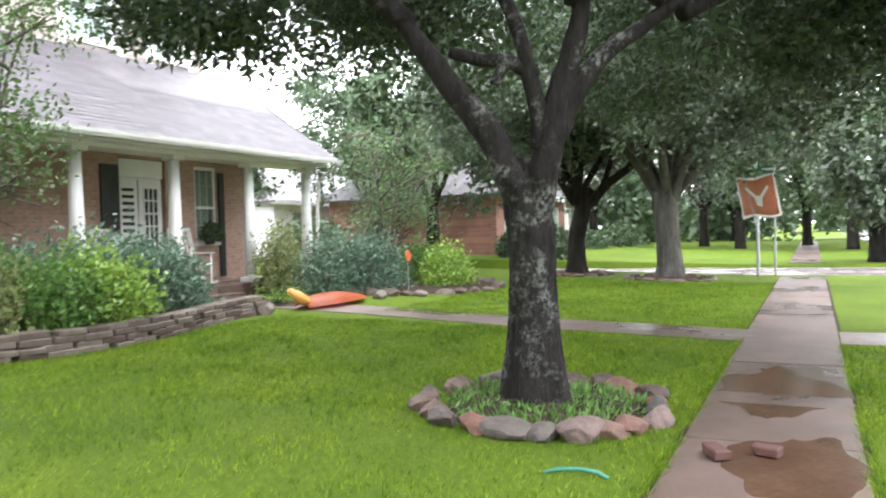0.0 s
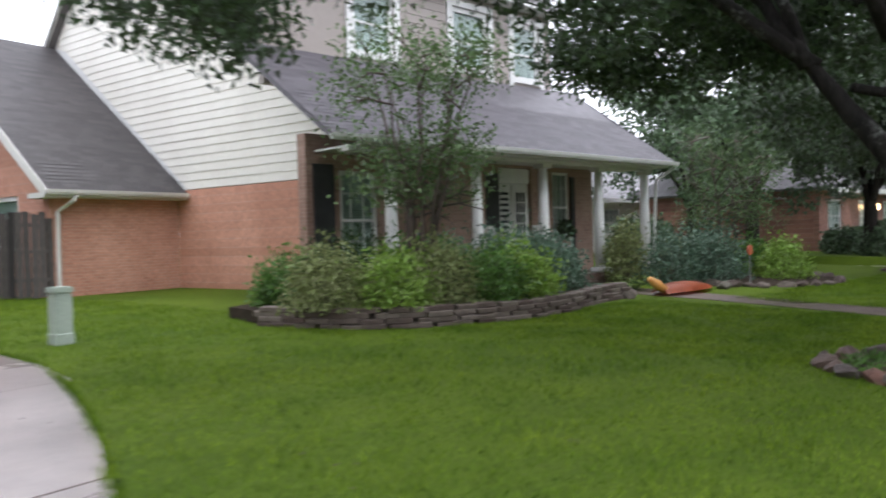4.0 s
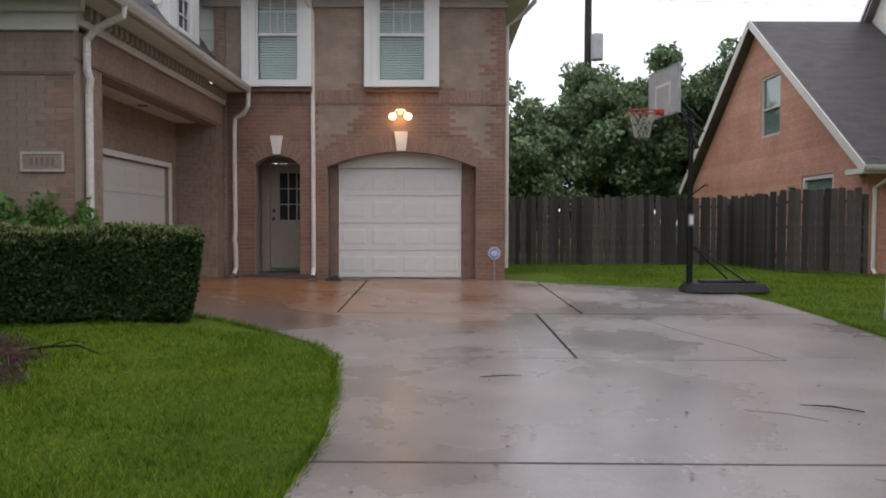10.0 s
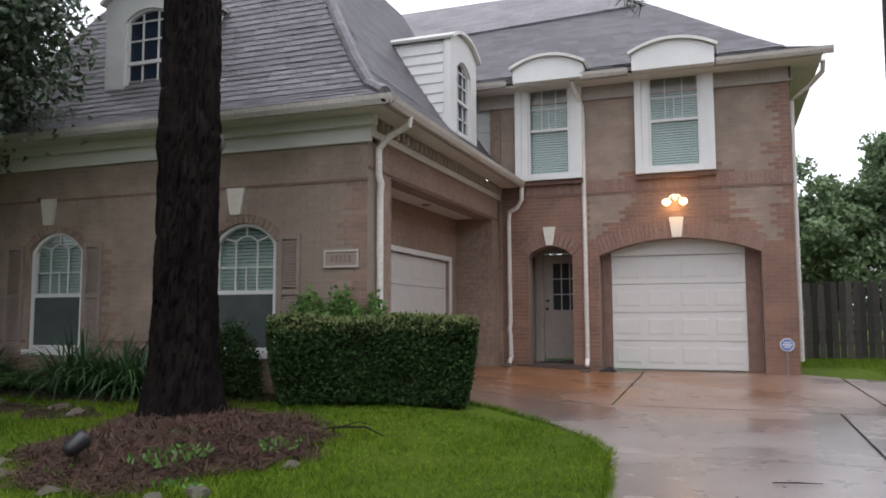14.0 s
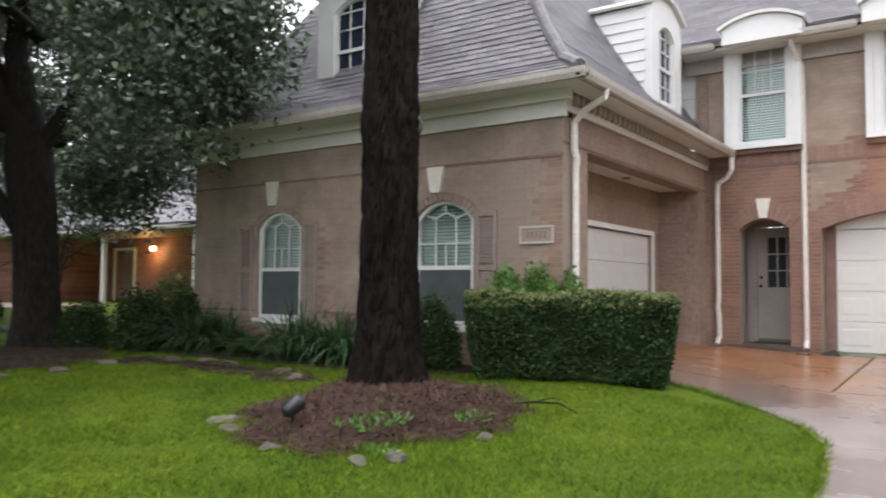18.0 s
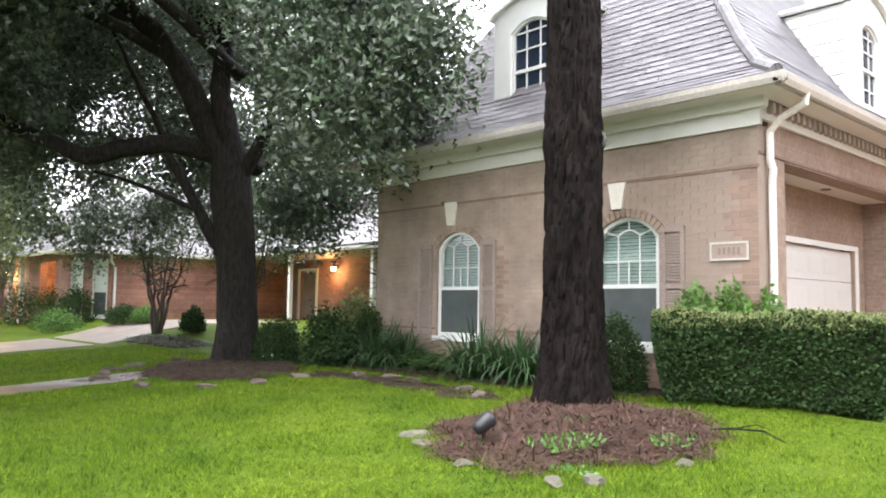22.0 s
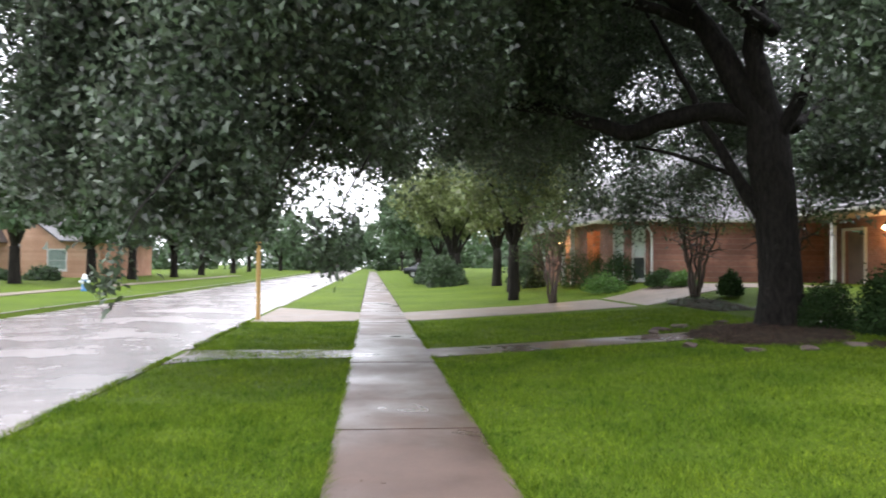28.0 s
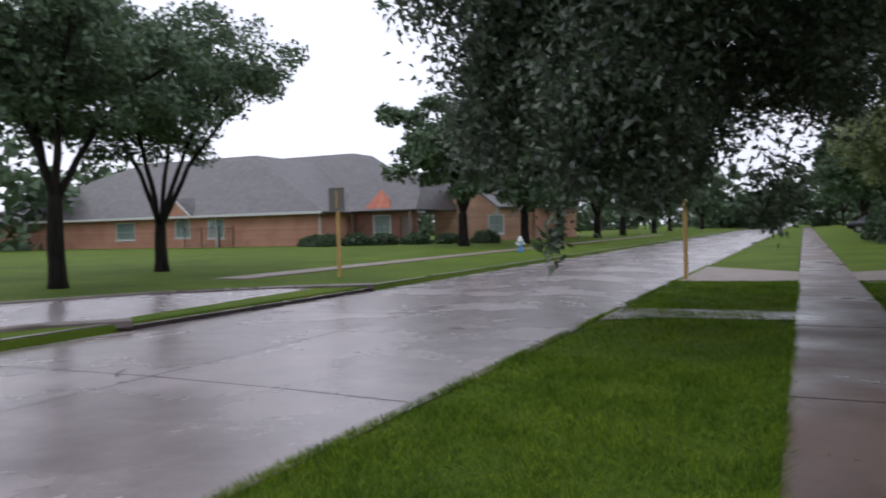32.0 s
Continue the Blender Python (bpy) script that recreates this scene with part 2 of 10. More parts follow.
def random_tint(name, base, spread, rough=0.6, thin=0.0, island=True, grain=0.0, sat=0.1):
    """Colour that varies from piece to piece."""
    m, t, p = nodes(name)
    if island:
        rnd = t.nodes.new("ShaderNodeNewGeometry").outputs["Random Per Island"]
    else:
        rnd = t.nodes.new("ShaderNodeObjectInfo").outputs["Random"]
    lo, hi = [c * (1 - spread) for c in base], [c * (1 + spread) for c in base]
    lo[0], hi[0] = lo[0] * (1 + sat), hi[0] * (1 - sat * 0.3)
    c = ramp(t, rnd, [(0.0, tuple(lo)), (1.0, tuple(hi))])
    if grain:
        v = coords(t)
        n = noise_at(t, v, grain, 6)
        c = mix(t, 1.0, c, ramp(t, n, [(0.3, (0.7, 0.7, 0.7)), (0.7, (1.2, 1.2, 1.2))]), "MULTIPLY")
        bump(t, p, n, 0.6, 0.01)
    t.links.new(c, p.inputs["Base Color"])
    p.inputs["Roughness"].default_value = rough
    if thin:
        out = t.nodes["Material Output"]
        tr = t.nodes.new("ShaderNodeBsdfTranslucent")
        t.links.new(c, tr.inputs[0])
        mx = t.nodes.new("ShaderNodeMixShader")
        mx.inputs[0].default_value = thin
        t.links.new(p.outputs[0], mx.inputs[1])
        t.links.new(tr.outputs[0], mx.inputs[2])
        t.links.new(mx.outputs[0], out.inputs[0])
    return m


M_leaf_oak = random_tint("dark_oak_leaves", (0.06, 0.098, 0.045), 0.55, 0.42, 0.33)
M_leaf_oak2 = random_tint("grey_green_oak_leaves", (0.078, 0.112, 0.064), 0.65, 0.34, 0.33)
M_leaf_far = random_tint("far_tree_leaves", (0.08, 0.128, 0.064), 0.5, 0.5, 0.25)
M_leaf_back = random_tint("back_tree_leaves", (0.135, 0.2, 0.092), 0.55, 0.5, 0.25)
M_leaf_light = random_tint("pale_street_tree_leaves", (0.165, 0.2, 0.08), 0.5, 0.5, 0.33)
M_leaf_myrtle = random_tint("myrtle_leaves", (0.09, 0.15, 0.05), 0.5, 0.5, 0.3)
M_leaf_hedge = random_tint("clipped_hedge_leaves", (0.034, 0.066, 0.021), 0.55, 0.68, 0.25)
M_leaf_tip = random_tint("young_hedge_tips", (0.2, 0.235, 0.09), 0.4, 0.7, 0.3)
# bark, mulch and clipped leaves that scatter light with hardly any sheen
for mtl, level in ((M_bark_pine, 0.1), (M_bark_oak, 0.15), (M_mulch, 0.15), (M_soil, 0.15), (M_leaf_hedge, 0.15), (M_leaf_oak2, 0.85)):
    mtl.node_tree.nodes["Principled BSDF"].inputs["Specular IOR Level"].default_value = level
M_leaf_lime = random_tint("lime_green_leaves", (0.20, 0.32, 0.05), 0.4, 0.5, 0.3)
M_leaf_blue = random_tint("grey_green_shrub_leaves", (0.10, 0.165, 0.11), 0.4, 0.5, 0.3)
M_leaf_fresh = random_tint("fresh_green_leaves", (0.09, 0.19, 0.035), 0.45, 0.5, 0.3)
M_strap = random_tint("dark_strap_leaves", (0.04, 0.085, 0.03), 0.6, 0.45, 0.2)
M_fence = random_tint("weathered_fence_boards", (0.05, 0.043, 0.039), 0.7, 0.85, 0.0, False, 12, 0.0)
def ring_stone():
    """Rust, pink, grey and dark stones, told apart one by one."""
    m, t, p = nodes("ring_stone")
    rnd = t.nodes.new("ShaderNodeObjectInfo").outputs["Random"]
    c = ramp(t, rnd, [(0.0, (0.05, 0.048, 0.045)), (0.25, (0.1, 0.05, 0.032)), (0.45, (0.085, 0.075, 0.066)), (0.65, (0.15, 0.07, 0.05)), (0.85, (0.14, 0.095, 0.085)), (1.0, (0.07, 0.06, 0.055))])
    n = noise_at(t, coords(t), 11, 6, 0.65)
    t.links.new(mix(t, 1.0, c, ramp(t, n, [(0.3, (0.6, 0.6, 0.6)), (0.7, (1.25, 1.22, 1.2))]), "MULTIPLY"), p.inputs["Base Color"])
    p.inputs["Roughness"].default_value = 0.7
    bump(t, p, n, 0.8, 0.02)
    return m


M_rock = ring_stone()
M_flagstone = random_tint("stacked_flagstone", (0.11, 0.084, 0.07), 0.5, 0.8, 0.0, False, 10, 0.2)


def grass():
    """Blades that differ singly and in patches: lush, yellowed and thatchy."""
    m, t, p = nodes("mown_lawn_blades")
    rnd = t.nodes.new("ShaderNodeNewGeometry").outputs["Random Per Island"]
    c = ramp(t, rnd, [(0.0, (0.05, 0.098, 0.010)), (0.55, (0.142, 0.236, 0.017)), (1.0, (0.215, 0.308, 0.03))])
    v = coords(t)
    c = mix(t, 1.0, c, ramp(t, noise_at(t, v, 0.9, 5, 0.65), [(0.34, (0.62, 0.72, 0.8)), (0.5, (1, 1, 1)), (0.68, (1.3, 1.16, 1.2))]), "MULTIPLY")
    c = mix(t, 1.0, c, ramp(t, noise_at(t, v, 13, 4, 0.6), [(0.33, (0.5, 0.55, 0.5)), (0.5, (1, 1, 1)), (0.66, (1.35, 1.28, 1.3))]), "MULTIPLY")
    dry = ramp(t, noise_at(t, v, 2.6, 6, 0.7), [(0.64, (0, 0, 0)), (0.78, (0.4, 0.4, 0.4))])
    c = mix(t, dry, c, (0.17, 0.18, 0.035))
    t.links.new(c, p.inputs["Base Color"])
    p.inputs["Roughness"].default_value = 0.7
    p.inputs["Specular IOR Level"].default_value = 0.12
    tr = t.nodes.new("ShaderNodeBsdfTranslucent")
    t.links.new(c, tr.inputs[0])
    mx = t.nodes.new("ShaderNodeMixShader")
    mx.inputs[0].default_value = 0.4
    t.links.new(p.outputs[0], mx.inputs[1])
    t.links.new(tr.outputs[0], mx.inputs[2])
    t.links.new(mx.outputs[0], t.nodes["Material Output"].inputs[0])
    return m


def lawn():
    m, t, p = nodes("mown_wet_lawn")
    v = coords(t)
    a = ramp(t, noise_at(t, v, 0.35, 5, 0.6), [(0.3, (0.06, 0.106, 0.008)), (0.7, (0.118, 0.176, 0.014))])
    b = ramp(t, noise_at(t, v, 26, 6, 0.7), [(0.25, (0.55, 0.6, 0.5)), (0.75, (1.3, 1.25, 1.3))])
    c = mix(t, 1.0, a, b, "MULTIPLY")
    thatch = ramp(t, noise_at(t, v, 2.2, 6, 0.7), [(0.62, (0, 0, 0)), (0.78, (1, 1, 1))])
    t.links.new(mix(t, thatch, c, (0.10, 0.115, 0.035)), p.inputs["Base Color"])
    p.inputs["Roughness"].default_value = 0.8
    p.inputs["Specular IOR Level"].default_value = 0.12
    bump(t, p, noise_at(t, v, 70, 6, 0.7), 0.8, 0.03)
    return m


def concrete(name, base, wet=0.16, dry=0.55, tint=(0.30, 0.20, 0.13), puddle=0.5, rust=0.66, film_gloss=0.0, run=False):
    """Rain-wet concrete: dark smooth films of water over paler, rougher paving, with rusty run-off."""
    m, t, p = nodes(name)
    v = coords(t)
    film = noise_at(t, v, 0.45, 6, 0.6)
    stain = noise_at(t, v, 1.6, 6, 0.65)
    grain = noise_at(t, v, 90, 5, 0.6)
    c = ramp(t, stain, [(0.3, tuple(x * 0.72 for x in base)), (0.7, tuple(x * 1.1 for x in base))])
    c = mix(t, 1.0, c, ramp(t, grain, [(0.3, (0.8, 0.8, 0.8)), (0.7, (1.15, 1.15, 1.15))]), "MULTIPLY")
    wetness = ramp(t, film, [(puddle - 0.11, (1, 1, 1)), (puddle + 0.09, (0, 0, 0))])
    c = mix(t, 1.0, c, mix(t, wetness, (1.0, 1.0, 1.0), (0.62, 0.6, 0.6)), "MULTIPLY")
    r = ramp(t, noise_at(t, v, 0.8, 5, 0.6), [(rust, (0, 0, 0)), (rust + 0.1, (0.8, 0.8, 0.8))])
    c = mix(t, r, c, tint)
    if run:                                          # brown run-off spreading from the garages
        xyz = t.nodes.new("ShaderNodeSeparateXYZ")
        t.links.new(v, xyz.inputs[0])
        wob = noise_at(t, v, 0.5, 4, 0.6)
        fall = None
        for axis, lo, hi in ((0, 2.6, -0.6), (1, 8.6, 12.2)):
            add_ = t.nodes.new("ShaderNodeMath")
            add_.operation = "MULTIPLY_ADD"
            add_.inputs[1].default_value = 3.0 if axis else -3.0
            t.links.new(wob, add_.inputs[0])
            t.links.new(xyz.outputs[axis], add_.inputs[2])
            mr = t.nodes.new("ShaderNodeMapRange")
            sh = 1.5 if axis else -1.5
            mr.inputs[1].default_value, mr.inputs[2].default_value = lo + sh, hi + sh
            t.links.new(add_.outputs[0], mr.inputs[0])
            if fall is None:
                fall = mr.outputs[0]
            else:
                m2 = t.nodes.new("ShaderNodeMath")
                m2.operation = "MULTIPLY"
                t.links.new(fall, m2.inputs[0])
                t.links.new(mr.outputs[0], m2.inputs[1])
                fall = m2.outputs[0]
        soft = t.nodes.new("ShaderNodeMath")
        soft.operation = "MULTIPLY"
        soft.inputs[1].default_value = 1.0
        t.links.new(fall, soft.inputs[0])
        c = mix(t, soft.outputs[0], c, mix(t, 1.0, ramp(t, stain, [(0.3, (0.165, 0.07, 0.026)), (0.7, (0.3, 0.135, 0.055))]), (1, 1, 1), "MULTIPLY"))
    t.links.new(c, p.inputs["Base Color"])
    t.links.new(mix(t, wetness, (dry,) * 3, (wet,) * 3), p.inputs["Roughness"])
    p.inputs["Specular IOR Level"].default_value = 0.5
    if film_gloss:                                              # standing film of rain water
        t.links.new(mix(t, wetness, (film_gloss * 0.55,) * 3, (film_gloss * 1.25,) * 3), p.inputs["Coat Weight"])
    p.inputs["Coat Roughness"].default_value = 0.3
    p.inputs["Coat IOR"].default_value = 1.33
    bump(t, p, grain, 0.25, 0.003)
    return m


M_lawn = lawn()
M_grass = grass()
M_drive = concrete("wet_driveway_concrete", (0.305, 0.264, 0.248), 0.16, 0.4, (0.24, 0.165, 0.115), 0.5, 0.72, 0.7, True)
M_walk = concrete("damp_sidewalk_concrete", (0.13, 0.09, 0.074), 0.24, 0.55, (0.17, 0.115, 0.09), 0.5)
M_paledrive = concrete("pale_damp_concrete", (0.235, 0.185, 0.15), 0.35, 0.6, (0.2, 0.15, 0.12), 0.4)
M_road = concrete("wet_street_concrete", (0.37, 0.325, 0.325), 0.25, 0.36, (0.2, 0.17, 0.15), 0.6, 0.75)
M_kerb = concrete("damp_kerb_concrete", (0.20, 0.17, 0.15), 0.2, 0.5, (0.12, 0.1, 0.08), 0.5)


def shingles(name, turn, base, width=0.3, row=0.14):
    m, t, p = nodes(name)
    v = coords(t, (1, 1, 1), turn)
    b = t.nodes.new("ShaderNodeTexBrick")
    b.inputs["Scale"].default_value = 1.0
    b.inputs["Mortar Size"].default_value = 0.006
    b.inputs["Mortar Smooth"].default_value = 0.6
    b.inputs["Brick Width"].default_value = width
    b.inputs["Row Height"].default_value = row
    b.inputs["Color1"].default_value = (*[c * 1.15 for c in base], 1)
    b.inputs["Color2"].default_value = (*[c * 0.8 for c in base], 1)
    b.inputs["Mortar"].default_value = (*[c * 0.45 for c in base], 1)
    t.links.new(v, b.inputs["Vector"])
    s = ramp(t, noise_at(t, coords(t), 1.1, 5, 0.6), [(0.3, (0.75, 0.75, 0.75)), (0.7, (1.2, 1.2, 1.2))])
    g = ramp(t, noise_at(t, coords(t), 80, 4), [(0.3, (0.8, 0.8, 0.8)), (0.7, (1.2, 1.2, 1.2))])
    t.links.new(mix(t, 1.0, mix(t, 1.0, b.outputs[0], s, "MULTIPLY"), g, "MULTIPLY"), p.inputs["Base Color"])
    p.inputs["Roughness"].default_value = 0.5
    bump(t, p, b.outputs["Fac"], -0.6, 0.012)
    return m


M_shingle_x = shingles("grey_shingles_front", (radians(-48), 0, 0), (0.165, 0.155, 0.165))
M_shingle_porch = shingles("lilac_grey_shingles", (radians(-34), 0, 0), (0.098, 0.09, 0.1))
M_shingle_y = shingles("grey_shingles_side", (radians(48), 0, radians(90)), (0.165, 0.155, 0.165))
M_shingle_dark = shingles("charcoal_shingles", (radians(-40), 0, 0), (0.10, 0.09, 0.09))
M_shingle_far = shingles("brown_grey_shingles", (radians(30), 0, radians(90)), (0.088, 0.08, 0.083))


def glass(name, tint=(0.75, 0.85, 0.82), rough=0.02):
    m, t, p = nodes(name)
    p.inputs["Base Color"].default_value = (*tint, 1)
    p.inputs["Roughness"].default_value = rough
    p.inputs["Transmission Weight"].default_value = 1.0
    p.inputs["IOR"].default_value = 1.45
    p.inputs["Specular IOR Level"].default_value = 0.35
    return m


M_glass = glass("window_glass")
# opaque dormer panes: dark reflection and dim inside are put into the colour
M_darkglass = surface("dark_reflecting_glass", (0.012, 0.018, 0.035), (0.02, 0.03, 0.05), 1, 0.08, 20, 0.02, 0.001)


def glow(name, colour, strength):
    m, t, p = nodes(name)
    p.inputs["Base Color"].default_value = (*colour, 1)
    p.inputs["Emission Color"].default_value = (*colour, 1)
    p.inputs["Emission Strength"].default_value = strength
    return m


M_bulb = glow("lit_warm_glass", (1.0, 0.66, 0.30), 6.0)


# ---- mesh helpers ----
def base(name, at, label, category, group="", kind=""):
    ob = new(name)
    ob.empty_display_size = 0.1
    ob.matrix_basis = Matrix.Translation(at)
    return tagged(ob, label, category, group, kind)


def part(name, bm, material, parent=None, label="", smooth=False):
    me = bpy.data.meshes.new(name)
    bm.normal_update()
    bm.to_mesh(me)
    bm.free()
    if smooth:
        me.polygons.foreach_set("use_smooth", [True] * len(me.polygons))
    me.materials.append(material)
    ob = new(name, me)
    if parent:
        ob.parent = parent
        ob.matrix_parent_inverse = parent.matrix_basis.inverted() if parent.data is None else Matrix()
    if label:
        ob["label"] = label
    return ob


def share(ob, m, parent=None):
    """Another object on the same mesh."""
    o = new(ob.name.split(".")[0], ob.data)
    o.matrix_basis = m
    if parent:
        o.parent = parent
        o.matrix_parent_inverse = parent.matrix_basis.inverted() if parent.data is None else Matrix()
    return o


def hexa(bm, eight):
    """A solid from eight corners: four below, four above, both counter-clockwise."""
    v = [bm.verts.new(p) for p in eight]
    for f in ((3, 2, 1, 0), (4, 5, 6, 7), (0, 1, 5, 4), (1, 2, 6, 5), (2, 3, 7, 6), (3, 0, 4, 7)):
        bm.faces.new([v[i] for i in f])


def box(bm, x0, x1, y0, y1, z0, z1):
    hexa(bm, [(x0, y0, z0), (x1, y0, z0), (x1, y1, z0), (x0, y1, z0), (x0, y0, z1), (x1, y0, z1), (x1, y1, z1), (x0, y1, z1)])
    return bm


def boxes(*rows):
    bm = bmesh.new()
    for r in rows:
        box(bm, *r)
    return bm


def bevel(bm, width, segments=2):
    bmesh.ops.bevel(bm, geom=list(bm.edges), offset=width, segments=segments, affect="EDGES")
    return bm


def slab(bm, outline, z0, z1):
    """An upright prism over a plan outline (counter-clockwise)."""
    lo = [bm.verts.new((x, y, z0)) for x, y in outline]
    hi = [bm.verts.new((x, y, z1)) for x, y in outline]
    n = len(outline)
    bm.faces.new(lo[::-1])
    bm.faces.new(hi)
    for i in range(n):
        bm.faces.new((lo[i], lo[(i + 1) % n], hi[(i + 1) % n], hi[i]))
    return bm


def plate(bm, outline, along, a, b):
    """A plate with the outline (u, z): along "y" it faces the street (u is x), along "x" it faces sideways (u is y); from a to b."""
    put = (lambda u, z, d: (u, d, z)) if along == "y" else (lambda u, z, d: (d, u, z))
    lo = [bm.verts.new(put(u, z, a)) for u, z in outline]
    hi = [bm.verts.new(put(u, z, b)) for u, z in outline]
    n = len(outline)
    bm.faces.new(lo)
    bm.faces.new(hi[::-1])
    for i in range(n):
        bm.faces.new((lo[i], hi[i], hi[(i + 1) % n], lo[(i + 1) % n]))
    bmesh.ops.recalc_face_normals(bm, faces=list(bm.faces))
    return bm


def tube(bm, points, radii, sides=8, cap=True):
    """A bent, tapered tube."""
    pts = [Vector(p) for p in points]
    rings = []
    side = None
    for i, p in enumerate(pts):
        d = (pts[min(i + 1, len(pts) - 1)] - pts[max(i - 1, 0)]).normalized()
        if side is None:
            side = d.orthogonal().normalized()
        side = (side - d * side.dot(d)).normalized()
        up = d.cross(side)
        r = radii[i] if isinstance(radii, (list, tuple)) else radii
        rings.append([bm.verts.new(p + (side * math.cos(a) + up * math.sin(a)) * r) for a in (2 * math.pi * k / sides for k in range(sides))])
    for a, b in zip(rings, rings[1:]):
        for k in range(sides):
            bm.faces.new((a[k], a[(k + 1) % sides], b[(k + 1) % sides], b[k]))
    if cap:
        bm.faces.new(rings[0][::-1])
        bm.faces.new(rings[-1])
    return bm


def arch_z(u, u0, u1, z, rise):
    """Height of a segmental arch over u0..u1 that springs at z."""
    if not rise:
        return z
    w = (u1 - u0) / 2
    r = (w * w + rise * rise) / (2 * rise)
    return z + math.sqrt(max(r * r - (u - (u0 + u1) / 2) ** 2, 0)) - (r - rise)


def wall(bm, along, a, b, u0, u1, z0, z1, openings=(), top=None):
    """An upright wall from depth a to b with openings (u0, u1, z0, z1, rise) that go through it. top(u): a sloping upper edge."""
    cuts = {u0, u1}
    for o0, o1, _, _, rise in openings:
        for k in range(9 if rise else 2):
            cuts.add(round(o0 + (o1 - o0) * k / (8 if rise else 1), 5))
    if top:
        cuts |= {u0 + (u1 - u0) * k / 24 for k in range(25)}
    cuts = sorted(c for c in cuts if u0 <= c <= u1)
    put = (lambda u, d, z: (u, d, z)) if along == "y" else (lambda u, d, z: (d, u, z))
    for ua, ub in zip(cuts, cuts[1:]):
        if ub - ua < 1e-4:
            continue
        ta, tb = (top(ua), top(ub)) if top else (z1, z1)
        here = sorted((o for o in openings if o[0] < (ua + ub) / 2 < o[1]), key=lambda o: o[2])
        lows = [(z0, z0)]
        spans = []
        for o in here:
            spans.append((lows[-1], (o[2], o[2])))
            lows.append((arch_z(ua, o[0], o[1], o[3], o[4]), arch_z(ub, o[0], o[1], o[3], o[4])))
        spans.append((lows[-1], (ta, tb)))
        for (la, lb), (ha, hb) in spans:
            if ha - la < 1e-3 and hb - lb < 1e-3:
                continue
            ha, hb = max(ha, la + 1e-4), max(hb, lb + 1e-4)
            q = [put(ua, a, la), put(ub, a, lb), put(ub, b, lb), put(ua, b, la), put(ua, a, ha), put(ub, a, hb), put(ub, b, hb), put(ua, b, ha)]
            hexa(bm, q)
    bmesh.ops.remove_doubles(bm, verts=list(bm.verts), dist=0.0004)
    bmesh.ops.recalc_face_normals(bm, faces=list(bm.faces))
    return bm


def loose(name, corners, material, parent=None):
    """One mesh from an (n, k, 3) array of loose faces with k corners each."""
    n, k = corners.shape[:2]
    me = bpy.data.meshes.new(name)
    me.vertices.add(n * k)
    me.vertices.foreach_set("co", corners.astype(np.float32).ravel())
    me.loops.add(n * k)
    me.loops.foreach_set("vertex_index", np.arange(n * k, dtype=np.int32))
    me.polygons.add(n)
    me.polygons.foreach_set("loop_start", np.arange(0, n * k, k, dtype=np.int32))
    me.update(calc_edges=True)
    me.materials.append(material)
    ob = new(name, me)
    if parent:
        ob.parent = parent
        ob.matrix_parent_inverse = parent.matrix_basis.inverted() if parent.data is None else Matrix()
    return ob


rng = np.random.default_rng(7)


def leaf_quads(at, long, wide, droop=0.2, three=False):
    """Small pointed leaves (diamonds) of random turn at the given places."""
    n = len(at)
    d = rng.normal(size=(n, 3))
    d[:, 2] -= droop
    d /= np.linalg.norm(d, axis=1, keepdims=True)
    s = np.cross(d, rng.normal(size=(n, 3)))
    s /= np.linalg.norm(s, axis=1, keepdims=True) + 1e-9
    size = rng.uniform(0.6, 1.25, (n, 1))
    l, w = d * long * size, s * wide * size * 0.5
    if three or long >= 0.13:                                    # far foliage: plain three-cornered leaves
        return np.stack([at + w * 1.5, at + l, at - w * 1.5], 1)
    return np.stack([at, at + l * 0.45 + w, at + l, at + l * 0.45 - w], 1)


# ---- the lie of the land ----
KERB_N, KERB_F = -2.85, -9.95          # the two kerbs of the street
CROSS_A, CROSS_B = 26.2, 31.6         # the side street to the east


def smooth(a, b, x):
    t = min(max((x - a) / (b - a), 0.0), 1.0)
    return t * t * (3 - 2 * t)


BEND_AT, BEND_BY = Vector((1.5, 0.7, 0)), radians(-10)
BEND = Matrix.Translation(BEND_AT) @ Matrix.Rotation(BEND_BY, 4, "Z") @ Matrix.Translation(-BEND_AT)


def bend(x, y):
    """The street, straight to the west, swings round at the driveway: from a straight plan to the place."""
    a = BEND_BY * smooth(0.0, 4.0, x)
    dx, dy = x - BEND_AT.x, y - BEND_AT.y
    return BEND_AT.x + dx * math.cos(a) - dy * math.sin(a), BEND_AT.y + dx * math.sin(a) + dy * math.cos(a)


def unbend(x, y):
    u, v = x, y
    for _ in range(12):
        p, q = bend(u, v)
        u, v = u + 0.7 * (x - p), v + 0.7 * (y - q)
    return u, v


def land(x, y):
    return rise(*unbend(x, y))


def rise(x, y):
    """Height of the lawns: level along the pavement, rising to the houses."""
    if y < KERB_N:
        return 0.0 if y > KERB_F else 0.02 * min(KERB_F - y, 12.0)
    w = 1 - smooth(-4.5, -1.5, x)
    up = 0.056 * min(max(y - 1.3, 0), 8.0) * w + 0.0265 * min(max(y - 1.3, 0), 14.0) * (1 - w)
    return up + 0.4 * smooth(-16, -20, x) * smooth(7.5, 10.5, y)          # and higher yet to the west house


